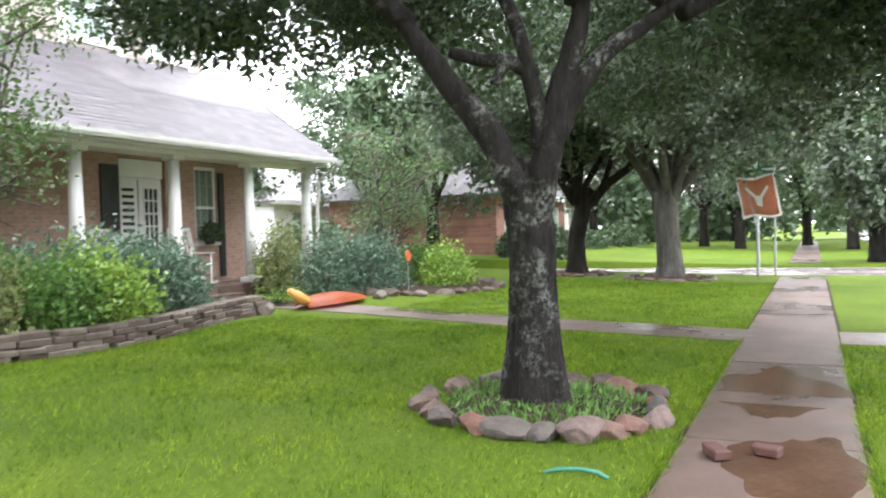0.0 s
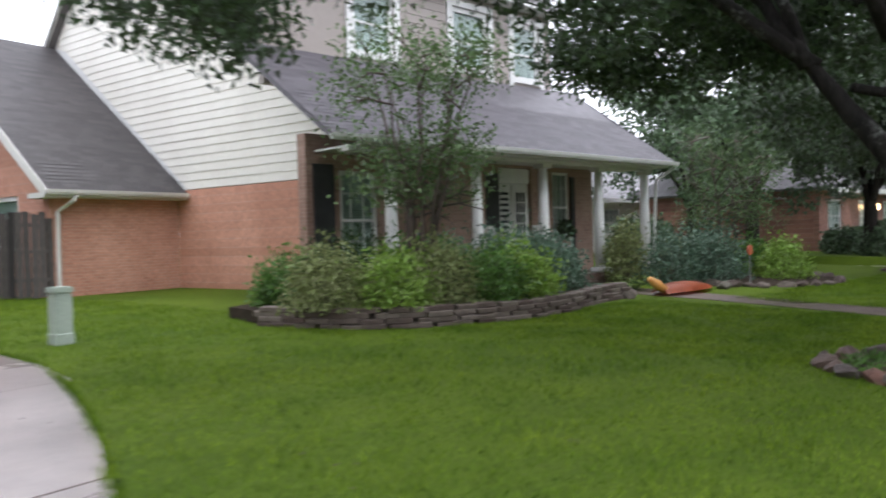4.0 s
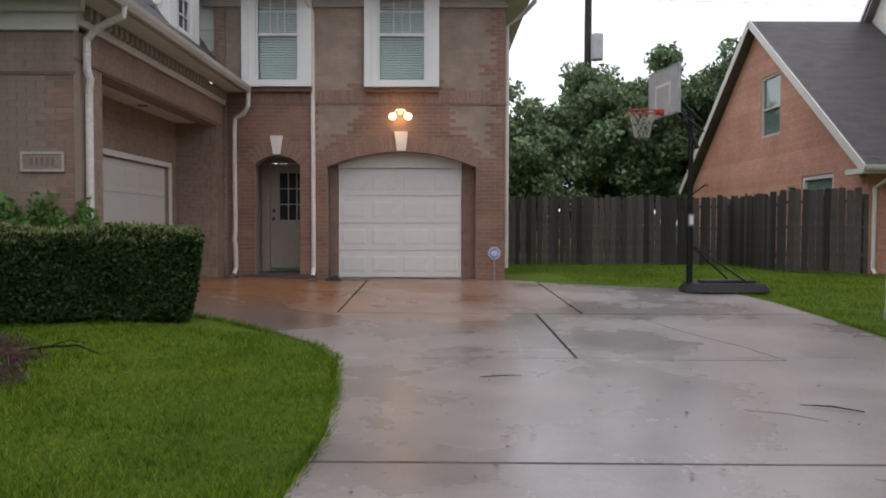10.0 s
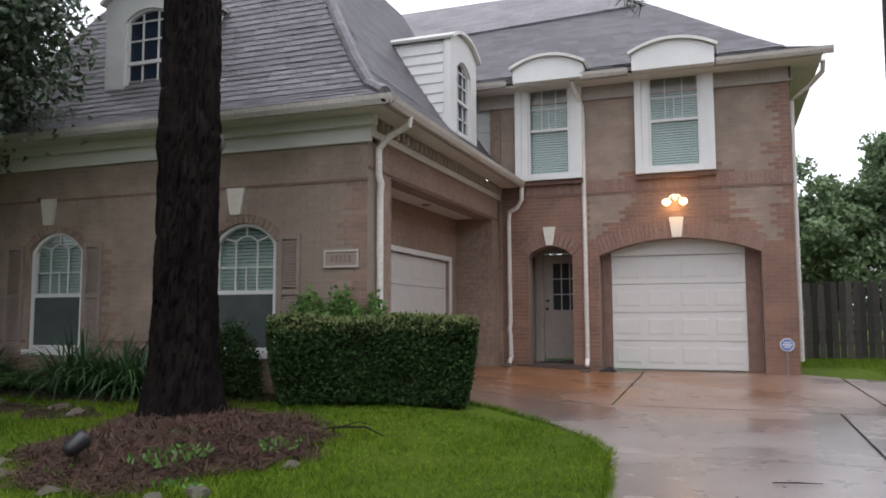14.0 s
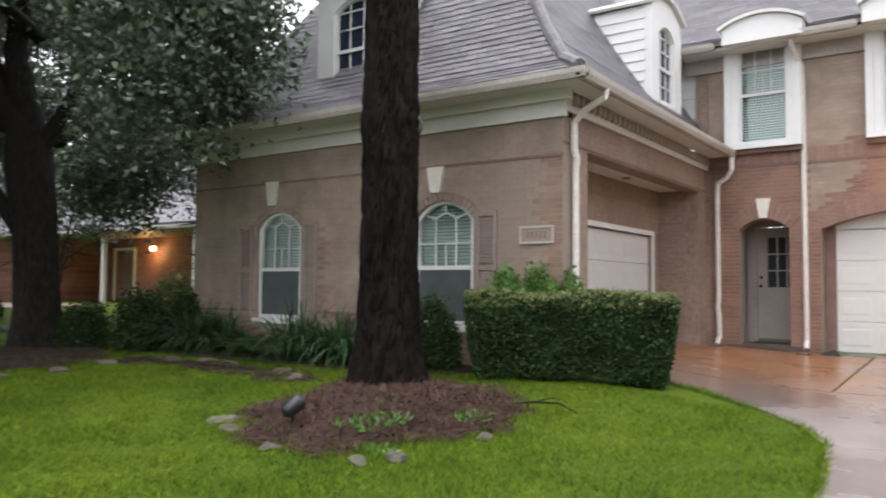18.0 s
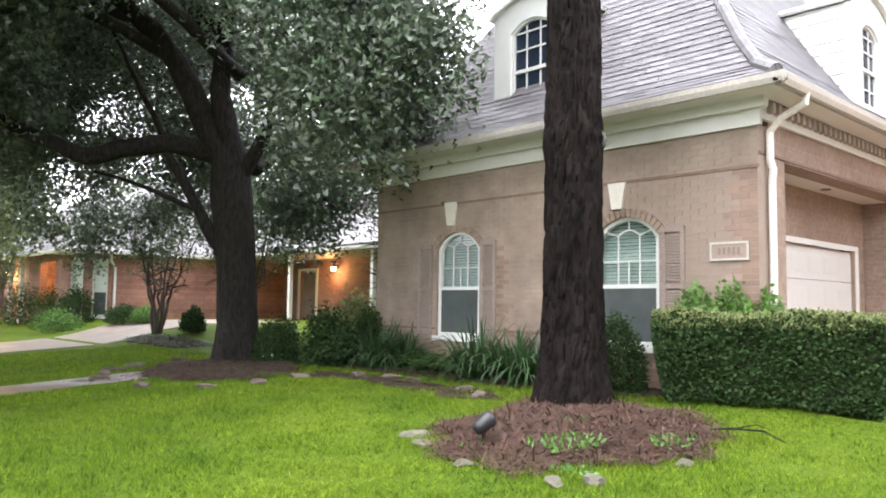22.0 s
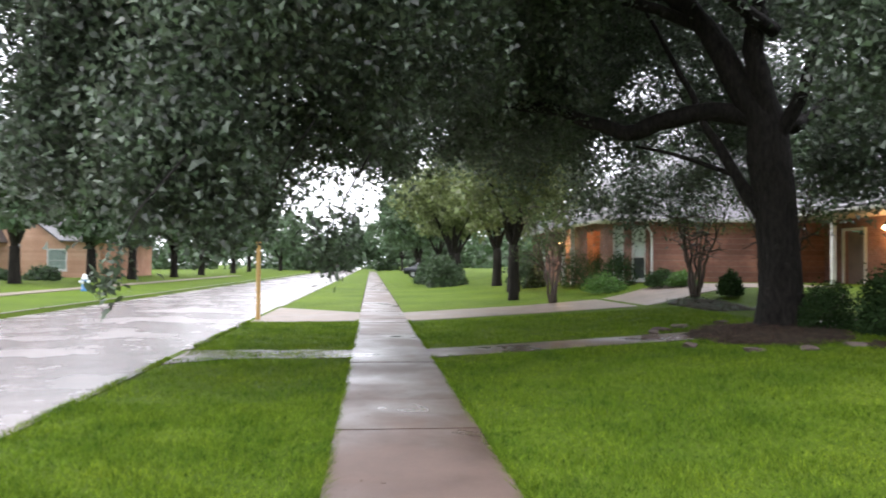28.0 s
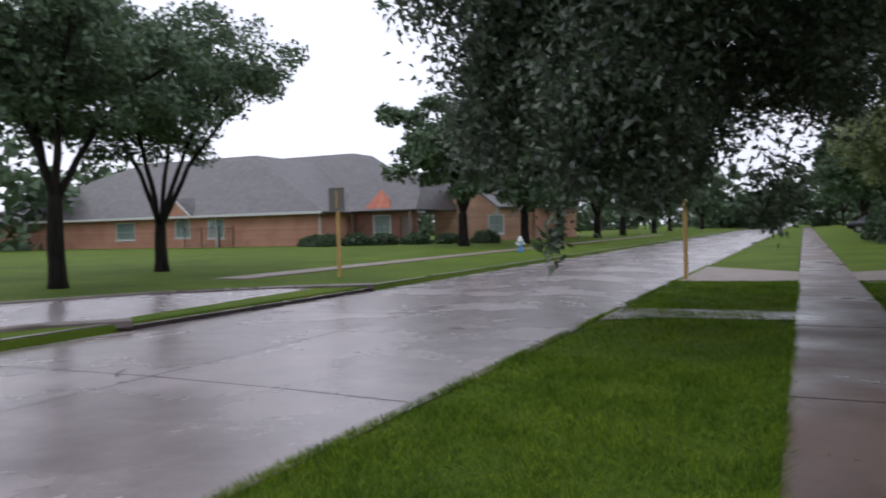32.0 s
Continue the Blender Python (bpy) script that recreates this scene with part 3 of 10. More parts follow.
def sheet(name, xs, ys, height, material, parent=None):
    """A surface over a plan grid."""
    bm = bmesh.new()
    rows = [[bm.verts.new((*bend(x, y), height(x, y))) for x in xs] for y in ys]
    for a, b in zip(rows, rows[1:]):
        for k in range(len(xs) - 1):
            bm.faces.new((a[k], a[k + 1], b[k + 1], b[k]))
    return part(name, bm, material, parent, smooth=True)


def spread(lo, hi, step, keep=()):
    n = max(1, round((hi - lo) / step))
    return sorted({round(lo + (hi - lo) * k / n, 4) for k in range(n + 1)} | set(keep))


e = 0.02
gx = [-900, -400, -200, -120, *spread(-80, 60, 1.0, (CROSS_A - e, CROSS_A, CROSS_B, CROSS_B + e)), 90, 150, 300, 900]
gy = [-900, -400, -200, -100, -60, *spread(-40, 34, 1.0, (KERB_F - e, KERB_F, KERB_N, KERB_N + e, 1.3, 0.1)), 60, 120, 300, 900]
ground = sheet("ground", gx, gy, lambda x, y: -0.26 if (KERB_F - 1e-6 <= y <= KERB_N + 1e-6 or CROSS_A - 1e-6 <= x <= CROSS_B + 1e-6) else rise(x, y), M_lawn)
tagged(ground, "mown green lawn, wet after rain, rising to the houses", "lawn", kind="structure")

# the street: concrete bays with joints, slightly crowned, and kerbs
road = base("road", (0, 0, -0.15), "wet pale concrete street with joints and shallow puddles", "road", kind="structure")


def camber(x, y):
    return -0.13 + 0.06 * (1 - ((y - (KERB_N + KERB_F) / 2) / 3.6) ** 2)


for i, x in enumerate(range(-120, 66, 6)):
    for y0, y1 in ((KERB_F + 0.02, -6.19), (-6.17, KERB_N - 0.02)):
        sheet("bay", [x + 0.012, x + 3, x + 5.988], [y0, (y0 + y1) / 2, y1], camber, M_road, road)
sheet("far_bay", [-900, -500, -120], [KERB_F, KERB_N], lambda x, y: -0.12, M_road, road)
sheet("far_bay", [66, 300, 900], [KERB_F, KERB_N], lambda x, y: -0.12, M_road, road)
sheet("joint_filler", spread(-120, 66, 3), [KERB_F, KERB_N], lambda x, y: -0.165, M_rubber, road)
sheet("side_street", [CROSS_A, CROSS_A + 2.7, CROSS_B], spread(KERB_N + 0.01, 120, 6), lambda x, y: -0.07, M_road, road)

def bent(bm):
    for v in bm.verts:
        v.co.x, v.co.y = bend(v.co.x, v.co.y)
    return bm


KERB_GAPS = ((-13.0, -11.2), (-26.5, -19.2), (-1.9, 3.6), (13.2, 14.6), (CROSS_A - 2, CROSS_B + 2))
kerb = base("kerb", (0, KERB_N, 0), "low damp concrete kerb along the near lawn edge", "kerb", kind="structure")
kerb2 = base("kerb", (0, KERB_F, 0), "low damp concrete kerb on the far side", "kerb", kind="structure")


def kerb_run(x0, x1, y, parent, side):
    bm = bmesh.new()
    n = max(1, round((x1 - x0) / 3))
    for k in range(n):
        a, b = x0 + (x1 - x0) * k / n + 0.006, x0 + (x1 - x0) * (k + 1) / n - 0.006
        q = (y, y + 0.16) if side > 0 else (y - 0.16, y)
        s = 0.04
        lo0, lo1 = (q[0], q[1])
        hi0, hi1 = (q[0] + s, q[1]) if side > 0 else (q[0], q[1] - s)
        hexa(bm, [(a, lo0, -0.3), (b, lo0, -0.3), (b, lo1, -0.3), (a, lo1, -0.3), (a, hi0, 0.02), (b, hi0, 0.02), (b, hi1, 0.02), (a, hi1, 0.02)])
    part("kerb_stones", bent(bm), M_kerb, parent)


x = -120.0
for a, b in (*sorted(KERB_GAPS), (120.0, 121.0)):
    kerb_run(x, a, KERB_N, kerb, 1)
    if a < 100:
        part("dropped_kerb", bent(boxes((a, b, KERB_N, KERB_N + 0.16, -0.3, -0.06))), M_kerb, kerb)
    x = b
for a, b in ((-120.0, -17.0), (-9.2, 120.0)):
    kerb_run(a, b, KERB_F, kerb2, -1)
part("dropped_kerb", boxes((-17.0, -9.2, KERB_F - 0.16, KERB_F, -0.3, -0.06)), M_kerb, kerb2)

# the pavement along the street: one slab after another
def walk_edges(x):
    """The two edges of the pavement: wider past the west drive, narrower to the east."""
    k = smooth(-1.0, 5.0, x)
    return -0.03 + 0.35 * k, 1.2 + 0.17 * k


pavement = base("pavement", (0, 0.7, 0), "narrow damp concrete sidewalk with joints and wet films", "sidewalk", kind="structure")
x, k = -78.0 - 1.52 * 50, 0
while x < 66:
    w = 1.52
    if not CROSS_A - 1.5 < x < CROSS_B + 1.0:
        tilt = 0.006 * math.sin(k * 2.3)
        bm = bmesh.new()
        z = 0.028
        (a0, a1), (b0, b1) = walk_edges(x), walk_edges(x + w)
        hexa(bm, [(x + 0.006, a0, -0.1), (x + w - 0.006, b0, -0.1), (x + w - 0.006, b1, -0.1), (x + 0.006, a1, -0.1),
                  (x + 0.006, a0, z - tilt), (x + w - 0.006, b0, z + tilt), (x + w - 0.006, b1, z + tilt), (x + 0.006, a1, z - tilt)])
        part("slab", bent(bm), M_walk, pavement)
    x += w
    k += 1
for a, b in ((-154, -25), (-19.4, -13.1), (-11.8, -1.1), (2.5, 13.25), (14.45, CROSS_A - 2)):
    near, off = walk_edges((a + b) / 2)
    for y0, y1 in ((near - 0.045, near - 0.004), (off + 0.004, off + 0.04)):
        sheet("soil_edge", spread(a, b, 1.5), [y0, y1], lambda x, y: rise(x, y) + 0.008, M_soil, pavement)
far_walk = base("far_pavement", (-40, -15, 0), "thin damp concrete sidewalk across the street", "sidewalk", kind="structure")
part("slabs", boxes(*[(a + 0.01, a + 1.5, -15.6, -14.4, 0.0, land(0, -15) + 0.022) for a in np.arange(-90, -18, 1.51)]), M_paledrive, far_walk)


def fix_up(bm):
    bmesh.ops.recalc_face_normals(bm, faces=list(bm.faces))
    if sum(f.normal.z for f in bm.faces) < 0:
        bmesh.ops.reverse_faces(bm, faces=list(bm.faces))
    return bm


far_drive = base("side_road", (-13, -20, 0), "wet concrete road mouth across the street", "road", kind="structure")
bm = bmesh.new()
outer = ((-17.0, -9.87), (-15.6, -11.4), (-13.0, -13.4), (-9.0, -15.0), (0.0, -16.2), (20.0, -17.2), (60.0, -18.0))
inner = ((-9.2, -9.87), (-8.2, -10.7), (-6.0, -11.3), (-3.0, -11.7), (4.0, -12.0), (22.0, -12.4), (60.0, -12.8))
rows = [[bm.verts.new((x0 + (x1 - x0) * f, y0 + (y1 - y0) * f, (-0.05 if y0 > -9.9 else 0.02 + rise(0, y0 + (y1 - y0) * f)))) for f in (0, 0.33, 0.66, 1)] for (x0, y0), (x1, y1) in zip(outer, inner)]
for a, b in zip(rows, rows[1:]):
    for k in range(3):
        bm.faces.new((a[k], a[k + 1], b[k + 1], b[k]))
part("surface", fix_up(bm), M_road, far_drive, smooth=True)
for edge in (outer, inner):
    bm = bmesh.new()
    for (x0, y0), (x1, y1) in zip(edge, edge[1:]):
        tube(bm, [(x0, y0, rise(0, y0) - 0.02), (x1, y1, rise(0, y1) - 0.02)], [0.1, 0.1], 6)
    part("kerb_edge", bm, M_kerb, far_drive)


def draped(name, outline, lift, material, parent, thick=0.12, step=0.8, turn=False):
    """Paving with a plan outline that follows the land, with an upright edge."""
    bm = slab(bmesh.new(), outline, 0, 1)
    top = [f for f in bm.faces if f.normal.z > 0.5 or all(v.co.z > 0.5 for v in f.verts)]
    for axis, lo, hi in ((0, min(p[0] for p in outline), max(p[0] for p in outline)), (1, min(p[1] for p in outline), max(p[1] for p in outline))):
        for c in spread(lo, hi, step)[1:-1]:
            n = Vector((1, 0, 0)) if axis == 0 else Vector((0, 1, 0))
            bmesh.ops.bisect_plane(bm, geom=list(bm.verts) + list(bm.edges) + list(bm.faces), plane_co=n * c, plane_no=n)
    if turn:
        bent(bm)
    for v in bm.verts:
        h = land(v.co.x, v.co.y)
        v.co.z = h + lift if v.co.z > 0.5 else h - thick
    return part(name, bm, material, parent)


# the driveway: bays parted by dark open joints
drive = base("driveway", (1, 8, 0.2), "wide rain-wet concrete driveway with dark joints and a rusty run-off stain", "driveway", kind="structure")
draped("joint_bed", [(-0.8, 1.4), (2.3, 1.4), (2.6, 4.4), (3.5, 6.2), (4.3, 8.8), (4.4, 12.5), (1.5, 14.4), (0.5, 14.9), (-3.9, 14.6), (-3.7, 10.3), (-1.4, 9.3), (-0.5, 6.4), (-0.35, 5)], 0.004, M_rubber, drive, 0.1)
J = 0.016
near = [(-1.05, 1.207), (0.7, 1.24), (2.4, 1.312), (2.5, 3.0), (2.7, 4.0), (3.05, 4.76 - J), (-0.82, 4.84 - J)]
mid = [(-0.82, 4.84 + J), (3.06, 4.76 + J), (3.4, 5.45), (3.86, 6.5), (4.3, 7.68), (1.16, 7.68), (-1.03, 7.68), (-0.88, 6.4), (-0.8, 5.4)]
mid_l = [(-1.05, 7.69), (1.16 - J, 7.69), (1.14 - J, 10.55 - J), (-4.2, 10.72 - J), (-3.6, 9.95), (-2.6, 9.55), (-1.85, 9.05), (-1.35, 8.4)]
mid_r = [(1.16 + J, 7.69), (4.4, 7.69), (4.62, 8.8), (4.7, 10.42 - J), (1.14 + J, 10.55 - J)]
far_l = [(-1.42 - J, 10.63 + J), (-1.42 - J, 14.75), (-4.6, 14.75), (-4.6, 10.73 + J)]
far_m = [(-1.42 + J, 10.63 + J), (1.74 - J, 10.53 + J), (1.66 - J, 14.6), (0.9, 15.14), (-1.42 + J, 15.14)]
far_r = [(1.74 + J, 10.53 + J), (4.7, 10.42 + J), (4.72, 11.4), (4.62, 12.4), (4.3, 13.2), (1.66 + J, 14.5)]
for o in (near, mid, mid_l, mid_r, far_r):
    draped("bay", o, 0.03, M_drive, drive)
for o in (far_l, far_m):
    draped("bay", o, 0.03, M_drive, drive, 0.12)
draped("apron", [(-1.9, KERB_N + 0.16), (3.6, KERB_N + 0.16), (2.6, -1.2), (2.4, 0.14), (0.7, 0.02), (-1.05, -0.04), (-1.25, -1.2)], 0.02, M_drive, drive)

# front paths
path_w = base("front_path", (-12.5, 4, 0.2), "narrow grey concrete front path through the lawn", "path", kind="structure")
draped("slab", [(-13.0, 1.207), (-11.85, 1.207), (-12.0, 4.0), (-12.1, 6.2), (-12.6, 8.9), (-13.3, 13.0), (-14.4, 13.0), (-13.9, 8.9), (-13.2, 6.2), (-13.05, 4.0)], 0.012, M_walk, path_w)
draped("slab", [(-13.0, KERB_N + 0.17), (-11.2, KERB_N + 0.17), (-11.75, -1.9), (-11.85, -0.04), (-12.9, -0.04)], 0.012, M_walk, path_w)
path_e = base("front_path", (15, 4, 0.1), "pale concrete front path with dark trimmed lawn edges", "path", kind="structure")
draped("slab", [(13.3, 1.38), (14.4, 1.38), (14.5, 4.0), (14.9, 7.2), (15.3, 10.5), (14.1, 10.5), (13.9, 7.2), (13.4, 4.0)], 0.012, M_walk, path_e, turn=True)
draped("slab", [(13.2, KERB_N + 0.17), (14.5, KERB_N + 0.17), (14.4, 0.3), (13.3, 0.3)], 0.012, M_walk, path_e, turn=True)
drive_w = base("neighbour_driveway", (-21, 4, 0.2), "pale concrete driveway of the neighbouring house", "driveway", kind="structure")
draped("slab", [(-23.0, 1.207), (-19.6, 1.207), (-19.8, 4.5), (-20.5, 10.5), (-21.0, 14.0), (-25.5, 14.0), (-24.6, 8.6), (-23.2, 5.0)], 0.012, M_paledrive, drive_w)
draped("apron", [(-25.6, KERB_N + 0.17), (-19.2, KERB_N + 0.17), (-19.6, -0.04), (-23.0, -0.04)], 0.012, M_paledrive, drive_w)


# ---- building helpers ----
def face(bm, *pts):
    bm.faces.new([bm.verts.new(p) for p in pts])
    return bm


def thick(bm, depth):
    """Give a sheet of faces some thickness downwards."""
    bmesh.ops.remove_doubles(bm, verts=list(bm.verts), dist=0.001)
    bmesh.ops.recalc_face_normals(bm, faces=list(bm.faces))
    if sum(f.normal.z for f in bm.faces) < 0:
        bmesh.ops.reverse_faces(bm, faces=list(bm.faces))
    bmesh.ops.solidify(bm, geom=list(bm.faces), thickness=depth)
    return bm


def spot(along, u, d, z):
    return (u, d, z) if along == "y" else (d, u, z)


def bar(bm, along, d0, d1, p, q, width):
    """A flat bar in an upright plane from p to q, both (u, z)."""
    a, b = Vector(p), Vector(q)
    n = (b - a).normalized()
    s = Vector((-n.y, n.x)) * width / 2
    c = [a - s, b - s, b + s, a + s]
    lo = [bm.verts.new(spot(along, v.x, d0, v.y)) for v in c]
    hi = [bm.verts.new(spot(along, v.x, d1, v.y)) for v in c]
    bm.faces.new(lo)
    bm.faces.new(hi[::-1])
    for i in range(4):
        bm.faces.new((lo[i], hi[i], hi[(i + 1) % 4], lo[(i + 1) % 4]))
    return bm


def ring(u0, u1, z0, z1, rise, n=12):
    """Outline of an arched opening, from its lower left round to its lower right."""
    return [(u0, z0)] + [(u0 + (u1 - u0) * k / n, arch_z(u0 + (u1 - u0) * k / n, u0, u1, z1, rise)) for k in range(n + 1)] + [(u1, z0)]


def fix(bm):
    bmesh.ops.recalc_face_normals(bm, faces=list(bm.faces))
    return bm


def window(parent, along, d, sgn, u0, u1, z0, z1, rise=0.0, frame=0.06, grid="sun", blind=True, back=M_dark_interior, trim=M_white, sill=True, label="", pane=None):
    """A sash window in an opening; d is the outer wall face and sgn points into the house."""
    bm = bmesh.new()
    o = ring(u0, u1, z0, z1, rise)
    i = ring(u0 + frame, u1 - frame, z0 + frame, z1 - (frame * 0.2 if rise else frame), rise * 0.88 if rise else 0)
    da, db = d + sgn * 0.03, d + sgn * 0.11
    for (p0, p1), (q0, q1) in zip(zip(o, o[1:] + o[:1]), zip(i, i[1:] + i[:1])):
        hexa(bm, [spot(along, *s) for s in ((p0[0], da, p0[1]), (p1[0], da, p1[1]), (q1[0], da, q1[1]), (q0[0], da, q0[1]),
                                            (p0[0], db, p0[1]), (p1[0], db, p1[1]), (q1[0], db, q1[1]), (q0[0], db, q0[1]))])
    win = part("window", fix(bm), trim, parent, label)
    zm = z0 + (z1 + rise - z0) * 0.46
    bm = bar(bmesh.new(), along, d + sgn * 0.04, d + sgn * 0.1, (u0 + frame, zm), (u1 - frame, zm), 0.05)
    part("meeting_rail", fix(bm), trim, win)
    w = u1 - u0
    bm = bmesh.new()
    m0, m1 = d + sgn * 0.055, d + sgn * 0.075
    c = (u0 + u1) / 2
    if grid == "sun":
        ua, ub = u0 + w * 0.33, u1 - w * 0.33
        zt = z1 + rise * 0.1
        for u in (ua, ub):
            bar(bm, along, m0, m1, (u, zm), (u, zt), 0.018)
        pts = [(ua + (ub - ua) * k / 6, arch_z(ua + (ub - ua) * k / 6, ua, ub, zt, 0.07)) for k in range(7)]
        for p, q in zip(pts, pts[1:]):
            bar(bm, along, m0, m1, p, q, 0.018)
        bar(bm, along, m0, m1, (c, zt + 0.07), (c, z1 + rise), 0.018)
        bar(bm, along, m0, m1, (ua, zt), (u0 + frame, z1 + rise * 0.45), 0.018)
        bar(bm, along, m0, m1, (ub, zt), (u1 - frame, z1 + rise * 0.45), 0.018)
        zz = zm + (zt - zm) * 0.5
        bar(bm, along, m0, m1, (u0 + frame, zz), (u1 - frame, zz), 0.016)
        bar(bm, along, m0, m1, (c, zm), (c, zz), 0.016)
    elif grid == "six":
        for u in (u0 + w / 3, u0 + 2 * w / 3):
            bar(bm, along, m0, m1, (u, z0), (u, z1 + rise * 0.8), 0.02)
        for z in (z0 + (zm - z0) / 2, zm + (z1 - zm) * 0.55, z1):
            bar(bm, along, m0, m1, (u0 + frame, z), (u1 - frame, z), 0.02)
    if grid:
        part("muntins", fix(bm), trim, win)
    for za, zb, r in ((z0 + frame, zm - 0.02, 0), (zm + 0.02, z1, rise * 0.88)):
        bm = plate(bmesh.new(), ring(u0 + frame * 0.7, u1 - frame * 0.7, za, zb, r), along, d + sgn * 0.083, d + sgn * 0.089)
        g = part("pane", bm, pane or M_glass, win)
        g.visible_shadow = False
    if blind:
        bm = bmesh.new()
        z = z0 + 0.04
        if blind == "upper":                              # a grey insect screen over the lower sash
            bm2 = plate(bmesh.new(), ring(u0 + frame * 0.9, u1 - frame * 0.9, z0 + frame * 0.9, zm - 0.026, 0), along, d + sgn * 0.045, d + sgn * 0.05)
            part("insect_screen", bm2, M_insect_mesh, win, "grey insect screen")
        top = z1 + rise * 0.9
        while z < top:
            e = 0.0 if z < z1 else (w / 2 - math.sqrt(max(0.0, 1 - ((z - z1) / max(rise, 0.01)) ** 2)) * w / 2)
            if w - 2 * e > 0.12:
                a, b = u0 + 0.03 + e, u1 - 0.03 - e
                v = [spot(along, *s) for s in ((a, d + sgn * 0.125, z), (b, d + sgn * 0.125, z), (b, d + sgn * 0.15, z + 0.042), (a, d + sgn * 0.15, z + 0.042))]
                face(bm, *v)
            z += 0.046
        part("blind", bm, M_blind, win, "pale slatted blind")
    # no room here: a dark plate carries its dimness in the colour
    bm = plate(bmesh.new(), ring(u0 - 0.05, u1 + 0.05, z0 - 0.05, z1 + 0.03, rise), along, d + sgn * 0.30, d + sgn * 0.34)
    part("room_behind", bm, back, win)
    if sill:
        a, b = sorted((d - sgn * 0.05, d + sgn * 0.1))
        q = (u0 - 0.06, u1 + 0.06, a, b, z0 - 0.07, z0) if along == "y" else (a, b, u0 - 0.06, u1 + 0.06, z0 - 0.07, z0)
        part("window_sill", boxes(q), trim, win)
    return win


def keystone(parent, x, y, z0, z1, wide=0.25, narrow=0.16):
    bm = plate(bmesh.new(), [(x - narrow / 2, z0), (x + narrow / 2, z0), (x + wide / 2, z1), (x - wide / 2, z1)], "y", y - 0.05, y - 0.001)
    part("keystone", bm, M_stone, parent, "pale cast-stone keystone")


M_voussoir = random_tint("arch_bricks", (0.25, 0.158, 0.122), 0.14, 0.75, 0.0, True, 30, 0.1)
M_mortar = surface("mortar", (0.27, 0.208, 0.168), (0.315, 0.243, 0.198), 8, 0.85, 60, 0.3, 0.003)


def brick_arch(parent, u0, u1, z, rise, y, deep=0.3, step=0.075, material=None):
    """A soldier arch: a fan of bricks with open joints."""
    w = (u1 - u0) / 2
    r = (w * w + rise * rise) / (2 * rise)
    cx, cz = (u0 + u1) / 2, z + rise - r
    half = math.asin(min(1, w / r))
    n = max(3, round(2 * half * r / step))
    bm = bmesh.new()
    for k in range(n):
        a0, a1 = -half + 2 * half * (k + 0.07) / n, -half + 2 * half * (k + 0.93) / n
        q = [(cx + R * math.sin(a), cz + R * math.cos(a)) for a, R in ((a0, r), (a1, r), (a1, r + deep), (a0, r + deep))]
        hexa(bm, [(u, y - 0.022, zz) for u, zz in q] + [(u, y - 0.001, zz) for u, zz in q])
    ob = part("arch_bricks", fix(bm), material or M_voussoir, parent)
    ob["kind"] = "stuff"


def soldier_course(parent, along, u0, u1, z0, z1, d, sgn, step=0.077):
    bm = bmesh.new()
    n = round((u1 - u0) / step)
    for k in range(n):
        a, b = u0 + (u1 - u0) * (k + 0.07) / n, u0 + (u1 - u0) * (k + 0.93) / n
        d0, d1 = sorted((d - sgn * 0.018, d - sgn * 0.001))
        box(bm, *((a, b, d0, d1, z0, z1) if along == "y" else (d0, d1, a, b, z0, z1)))
    ob = part("soldier_course", bm, M_voussoir, parent)
    ob["kind"] = "stuff"


def siding(parent, along, d, sgn, z0, z1, lo, hi, gap=0.17, material=None):
    """Lap boards, one above the other; lo(z) and hi(z) bound each board."""
    z = z0
    while z < z1 - 0.02:
        t = min(z + gap, z1)
        a0, b0, a1, b1 = lo(z), hi(z), lo(t), hi(t)
        if b0 - a0 > 0.05:
            b1 = max(b1, a1 + 0.01)
            bm = bmesh.new()
            e0, e1 = d - sgn * 0.028, d - sgn * 0.008
            hexa(bm, [spot(along, *s) for s in ((a0, e0, z), (b0, e0, z), (b0, d, z), (a0, d, z), (a1, e1, t), (b1, e1, t), (b1, d, t), (a1, d, t))])
            part("siding_board", fix(bm), material or M_siding, parent)
        z += gap


def downspout(parent, pts, material=None, size=0.042):
    bm = tube(bmesh.new(), pts, [size] * len(pts), 8)
    part("downspout", bm, material or M_downspout, parent, smooth=False)


def gutter(parent, along, d, u0, u1, z, sgn, material=None):
    """An ogee-like eaves gutter whose lip stands out against sgn."""
    prof = [(0.0, 0.0), (0.03, -0.075), (0.085, -0.075), (0.115, -0.02), (0.125, 0.035), (0.112, 0.035), (0.1, -0.012), (0.08, -0.06), (0.012, -0.06), (0.012, 0.035), (0.0, 0.035)]
    bm = bmesh.new()
    A = [bm.verts.new(spot(along, u0, d - sgn * p, z + h)) for p, h in prof]
    B = [bm.verts.new(spot(along, u1, d - sgn * p, z + h)) for p, h in prof]
    bm.faces.new(A)
    bm.faces.new(B[::-1])
    for k in range(len(prof)):
        bm.faces.new((A[k], B[k], B[(k + 1) % len(prof)], A[(k + 1) % len(prof)]))
    part("gutter", fix(bm), material or M_gutter, parent)


